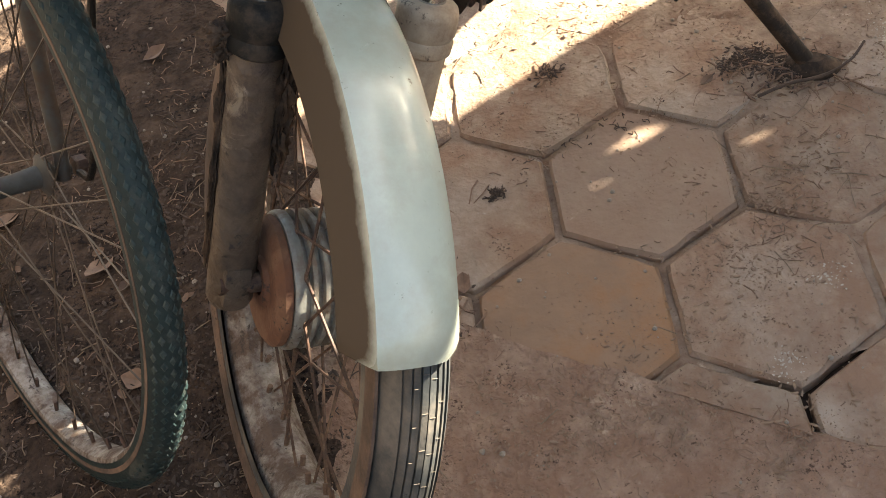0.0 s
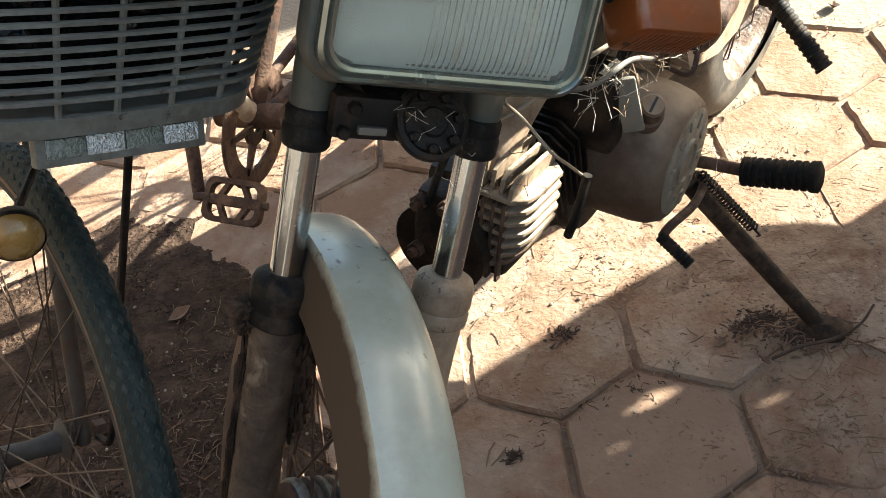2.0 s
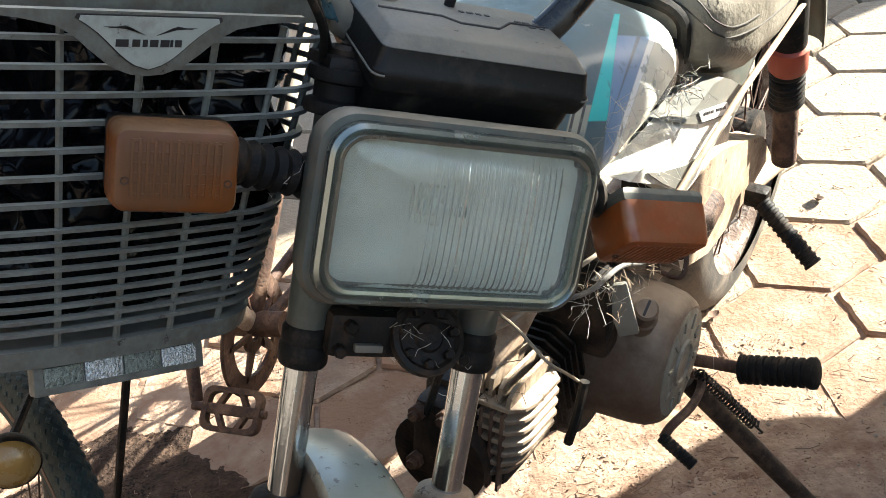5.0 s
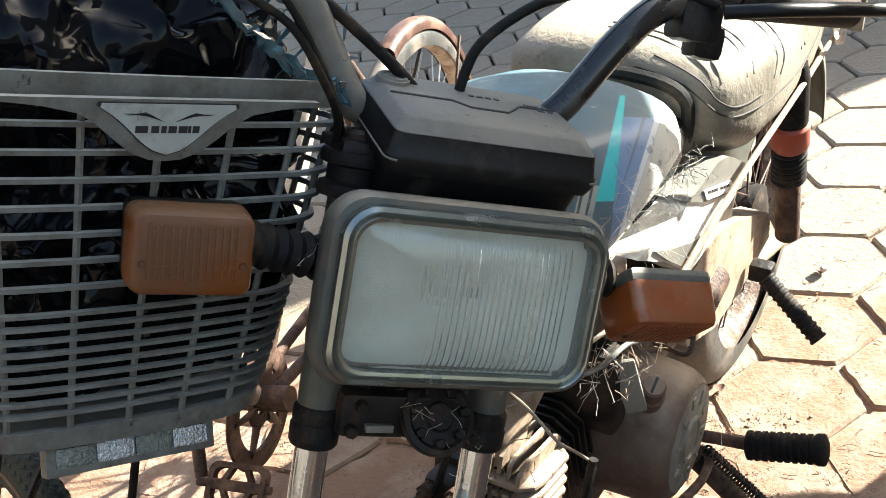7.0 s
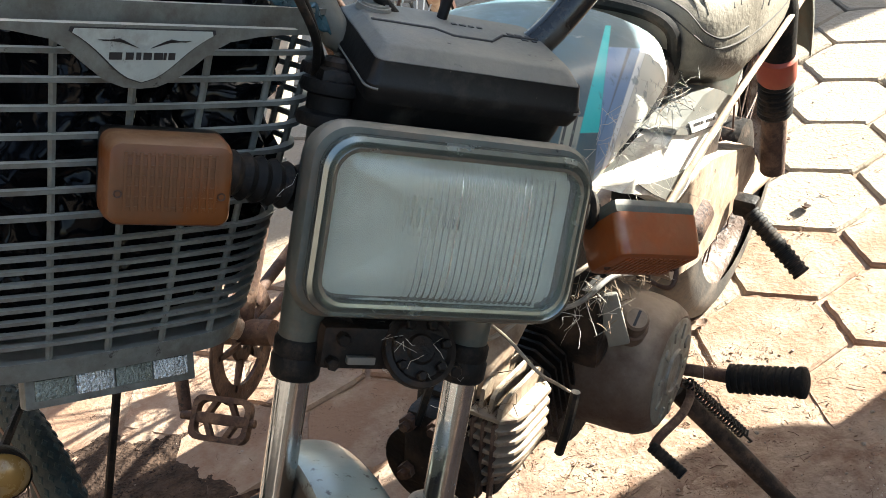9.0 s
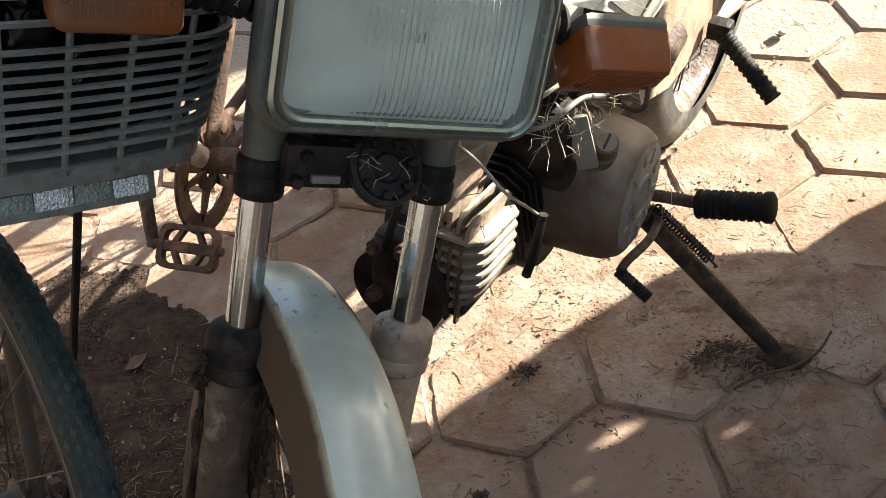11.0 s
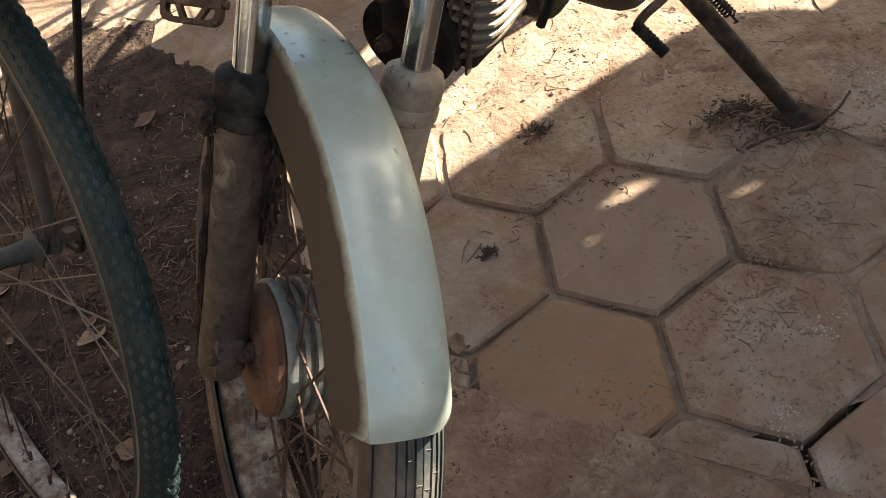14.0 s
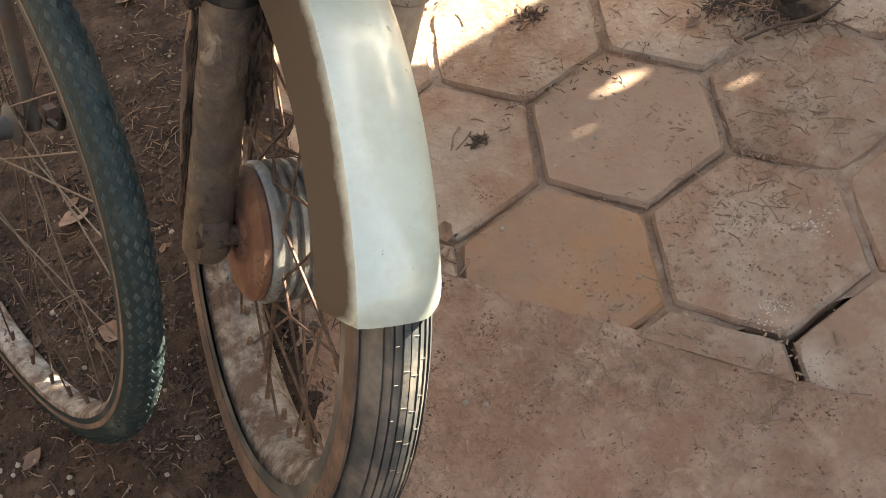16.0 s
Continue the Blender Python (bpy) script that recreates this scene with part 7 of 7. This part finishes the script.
def clods(name, spots, mat, label, category, long=3.0, flat=0.7, size=(0.0006, 0.0022), off=0.2):
    """Crumbs of earth or mould: lumpy, drawn-out grains in loose clusters."""
    vs, fs = [], []
    for cx, cy, sx, sy, count in spots:
        knots = [scatter(cx, cy, sx, sy) for _ in range(max(2, count // 9))]
        for _ in range(count):
            kx, ky = rl.choice(knots)
            x, y = rl.gauss(kx, 0.010), rl.gauss(ky, 0.010)
            sz = size[0] + (size[1] - size[0]) * rl.random() ** 2.5
            m = Euler((rl.gauss(0, .2), rl.gauss(0, .2), rl.uniform(0, 6.28))).to_matrix()
            b0 = len(vs)
            at = Vector((x, y, floor_z(x, y) + sz * off))
            k = rl.uniform(1, long)
            for v in CLOD_V:
                vs.append(m @ Vector((v.x * sz * k, v.y * sz * rl.uniform(.6, 1.1), v.z * sz * flat * rl.uniform(.7, 1.2))) + at)
            fs += [[i + b0 for i in f] for f in CLOD_F]
    me = bpy.data.meshes.new(name)
    me.from_pydata(vs, [], fs)
    return tagged(add(name, me, mat, None, Matrix(), kind="stuff"), label, category, kind="stuff")


clods("earth_crumbs", ((0.353, 0.71, 0.05, 0.05, 700), (0.40, 0.78, 0.08, 0.04, 350), (0.10, 0.57, 0.14, 0.06, 420), (0.27, 0.45, 0.10, 0.05, 350), (0.12, 0.50, 0.18, 0.07, 400), (0.42, 0.97, 0.12, 0.07, 300), (0.47, 1.12, 0.14, 0.10, 320), (0.25, 0.95, 0.10, 0.05, 220), (0.30, 1.2, 0.2, 0.12, 350), (0.62, 0.85, 0.1, 0.12, 200), (0.6, 1.5, 0.3, 0.2, 250), (0.05, 1.5, 0.3, 0.25, 250)), CRUMB, "loose crumbs of dry brown earth", "earth")
clods("grit", ((0.25, 0.72, 0.20, 0.16, 1800), (0.15, 0.48, 0.22, 0.10, 1500), (0.45, 0.98, 0.16, 0.12, 1800), (0.30, 1.18, 0.22, 0.14, 1500), (0.62, 0.80, 0.12, 0.16, 700), (0.75, 1.5, 0.35, 0.35, 900), (-0.3, 0.85, 0.2, 0.2, 900)), CRUMB, "fine grit of dry earth", "earth", 1.8, 0.8, (0.0004, 0.0014), 0.3)
clods("leaf_mould", ((-0.32, 1.05, 0.08, 0.12, 900), (-0.40, 0.85, 0.12, 0.10, 1000), (-0.50, 0.72, 0.12, 0.08, 800), (-0.32, 0.66, 0.08, 0.05, 500), (0.445, 0.985, 0.020, 0.009, 420), (0.49, 0.952, 0.020, 0.009, 420), (-0.02, 0.74, 0.02, 0.04, 80), (0.20, 1.066, 0.012, 0.01, 50)), DARK_LITTER, "dark leaf mould and bark crumbs", "litter", 2.6, 0.6, (0.0006, 0.0030))


clods("mortar_crumbs", ((0.403, 0.645, 0.006, 0.004, 80), (0.316, 0.556, 0.005, 0.009, 80), (0.64, 0.981, 0.014, 0.018, 160)), MORTAR, "pale crumbs of old mortar stuck on the pavers", "mortar", 1.8, 0.15, (0.0004, 0.0018), 0.1)


def dry_leaf(x, y, size, turn, curl, k):
    bm = bmesh.new()
    n = 10
    left, mid, right = [], [], []
    for i in range(n + 1):
        t = i / n
        w = size * 0.30 * math.sin(math.pi * t) ** 0.8 * (1 + 0.12 * math.sin(9 * t + k))
        zc = size * curl * (t - 0.5) ** 2
        left.append((size * (t - 0.5), w, zc + w * curl * 0.9))
        mid.append((size * (t - 0.5), 0, zc))
        right.append((size * (t - 0.5), -w, zc + w * curl * 0.7))
    vs = [[bm.verts.new(p) for p in r] for r in (left, mid, right)]
    for a, b in zip(vs, vs[1:]):
        for i in range(n):
            bm.faces.new((a[i], a[i + 1], b[i + 1], b[i]))
    bmesh.ops.remove_doubles(bm, verts=bm.verts, dist=0.0002)
    r = bmesh.ops.extrude_face_region(bm, geom=bm.faces[:])
    bmesh.ops.translate(bm, vec=(0, 0, 0.0006), verts=[v for v in r["geom"] if isinstance(v, bmesh.types.BMVert)])
    ob = part("dry_leaf", bm, LEAF, None, Matrix.Translation((x, y, floor_z(x, y) + 0.002)) @ Euler((rl.gauss(0, .15), rl.gauss(0, .15), turn)).to_matrix().to_4x4())
    return tagged(ob, "curled dry brown leaf on the ground", "leaf", "fallen leaves")


for k, (x, y, s, t, c) in enumerate(((0.012, 0.765, 0.030, 1.4, 0.6), (-0.25, 0.80, 0.05, 0.4, 0.5), (-0.42, 0.93, 0.05, 0.9, 0.4), (-0.38, 0.75, 0.04, 2.6, 0.6), (-0.52, 0.78, 0.045, 1.1, 0.5), (-0.14, 0.72, 0.035, 0.2, 0.8), (-0.55, 1.05, 0.05, 0.6, 0.5), (-0.07, 0.84, 0.04, 2.2, 0.6), (0.20, 1.40, 0.03, 1.0, 0.6), (0.891, 1.681, 0.035, 1.2, 0.9), (0.556, 1.456, 0.034, 2.0, 0.9), (0.572, 1.436, 0.026, 0.4, 0.9), (0.54, 1.48, 0.024, 1.4, 0.8), (1.0, 1.95, 0.02, 1.2, 0.9), (0.385, 0.972, 0.022, 0.5, 0.5), (-0.48, 0.62, 0.03, 0.9, 0.6), (-0.33, 1.32, 0.04, 0.3, 0.6))):
    dry_leaf(x, y, s, t, c, k)
straws(((0.082, 0.886, 0.004, 0.003, 70), (0.20, 1.066, 0.006, 0.005, 50), (0.445, 0.985, 0.018, 0.008, 120), (0.495, 0.945, 0.022, 0.010, 160), (0.24, 0.935, 0.05, 0.012, 40)), "small tangles of dry roots", DARK_LITTER, 0.004, 0.014, (0.0004, 0.0009))
straws(((-0.50, 0.66, 0.10, 0.06, 45), (-0.36, 0.62, 0.06, 0.04, 25), (-0.28, 0.58, 0.05, 0.04, 25), (-0.42, 0.82, 0.10, 0.08, 40), (-0.34, 1.06, 0.05, 0.08, 25)), "pale broken straw on the dark earth", STRAW, 0.006, 0.026, (0.0004, 0.0009))
for k in range(26):
    x, y = rl.uniform(-0.62, -0.18), rl.uniform(0.50, 0.98)
    dry_leaf(x, y, rl.uniform(0.010, 0.022), rl.uniform(0, 6.28), rl.uniform(0.5, 1.1), k)
twig = tube(bmesh.new(), smooth_path([(0.43, 0.915, 0.012), (0.47, 0.918, 0.016), (0.51, 0.912, 0.020), (0.55, 0.922, 0.022), (0.58, 0.945, 0.024)], 5), [0.0024] * 11 + [0.0018] * 10, 7)
tagged(part("twig", twig, DARK_LITTER, None, Matrix()), "bent dry twig lying by the stand's foot", "twig")
straws(((-0.32, 1.08, 0.06, 0.12, 120), (-0.45, 0.76, 0.10, 0.08, 160), (-0.5, 1.15, 0.12, 0.14, 80), (-0.1, 0.70, 0.05, 0.06, 20), (-0.32, 0.66, 0.06, 0.05, 50)), "dark rotting stalks and leaf shreds", DARK_LITTER, 0.008, 0.03, (0.0004, 0.0012))


# ---- cobwebs and dry grass caught on the machines ----
def web(name, m, spots, mat, label, category, lo, hi, r, sag):
    """Fine strands in tangles about given places."""
    bm = bmesh.new()
    for cx, cy, cz, sp, count in spots:
        for _ in range(count):
            p = Vector((rl.gauss(cx, sp), rl.gauss(cy, sp), rl.gauss(cz, sp * 0.7)))
            d = Vector((rl.gauss(0, 1), rl.gauss(0, 1), rl.gauss(0, 0.7))).normalized() * rl.uniform(lo, hi)
            q = p + d * 0.5 + Vector((rl.gauss(0, sag), rl.gauss(0, sag), rl.gauss(0, sag)))
            tube(bm, [m @ p, m @ (p + d * 0.25) * 0.5 + m @ ((p + q) * 0.5) * 0.5, m @ q, m @ (p + d)], r * rl.uniform(.6, 1.3), 3)
    return tagged(part(name, bm, mat, None, Matrix(), kind="stuff"), label, category, kind="stuff")


web("cobweb", MBODY, ((-0.36, 0.10, 0.30, 0.012, 30), (-0.50, 0.12, 0.27, 0.012, 20), (-0.45, 0.118, 0.45, 0.02, 70), (-0.36, 0.118, 0.47, 0.02, 50), (-0.62, 0.15, 0.06, 0.01, 16), (-0.58, 0.11, 0.415, 0.012, 18), (-0.45, 0.12, 0.40, 0.02, 18)), WEB, "dusty grey cobweb strands on the engine and tank", "cobweb", 0.012, 0.045, 0.00022, 0.007)
web("cobweb", MFORK, ((0.03, 0.112, 0.535, 0.008, 10), (0.03, -0.11, 0.53, 0.008, 8), (0.022, 0.0, 0.415, 0.02, 14)), WEB, "dusty grey cobweb strands round the headlamp", "cobweb", 0.008, 0.024, 0.00016, 0.006)
web("dry_grass", MBODY, ((-0.44, 0.105, 0.265, 0.016, 34), (-0.40, 0.09, 0.29, 0.016, 22), (-0.27, 0.05, 0.23, 0.015, 14), (-0.60, 0.14, 0.03, 0.012, 16), (-0.575, 0.10, 0.410, 0.009, 16)), STRAW, "bits of dry grass caught on the engine", "grass", 0.005, 0.018, 0.00040, 0.006)


def lump(m, spots, mat, label):
    """Torn lumps of caked earth and rotten rubber."""
    bm = bmesh.new()
    for cx, cy, cz, rx, ry, rz in spots:
        r = bmesh.ops.create_icosphere(bm, subdivisions=4, radius=1.0)
        for v in r["verts"]:
            k = 1 + 0.5 * noise.noise(v.co * 1.7 + Vector((cx, cy, cz)) * 60) + 0.45 * noise.noise(v.co * 4.5 + Vector((cz, cx, cy)) * 40) + 0.35 * noise.noise(v.co * 11)
            v.co = Vector((cx + v.co.x * rx * k, cy + v.co.y * ry * k, cz + v.co.z * rz * k))
    return part("caked_dirt", bm, mat, moto, m, label, angle=70, kind="stuff")


lump(MFORK, ((-0.014, -0.101, 0.240, 0.007, 0.013, 0.008), (-0.014, -0.096, 0.226, 0.007, 0.009, 0.009), (-0.022, -0.091, 0.17, 0.006, 0.0045, 0.040), (-0.022, -0.0915, 0.10, 0.006, 0.004, 0.04), (-0.022, -0.0915, 0.04, 0.006, 0.004, 0.03), (-0.008, -0.048, 0.195, 0.010, 0.010, 0.035), (-0.008, -0.046, 0.15, 0.012, 0.009, 0.03)), STAND_METAL, "dark clods of caked dirt on the fork leg")
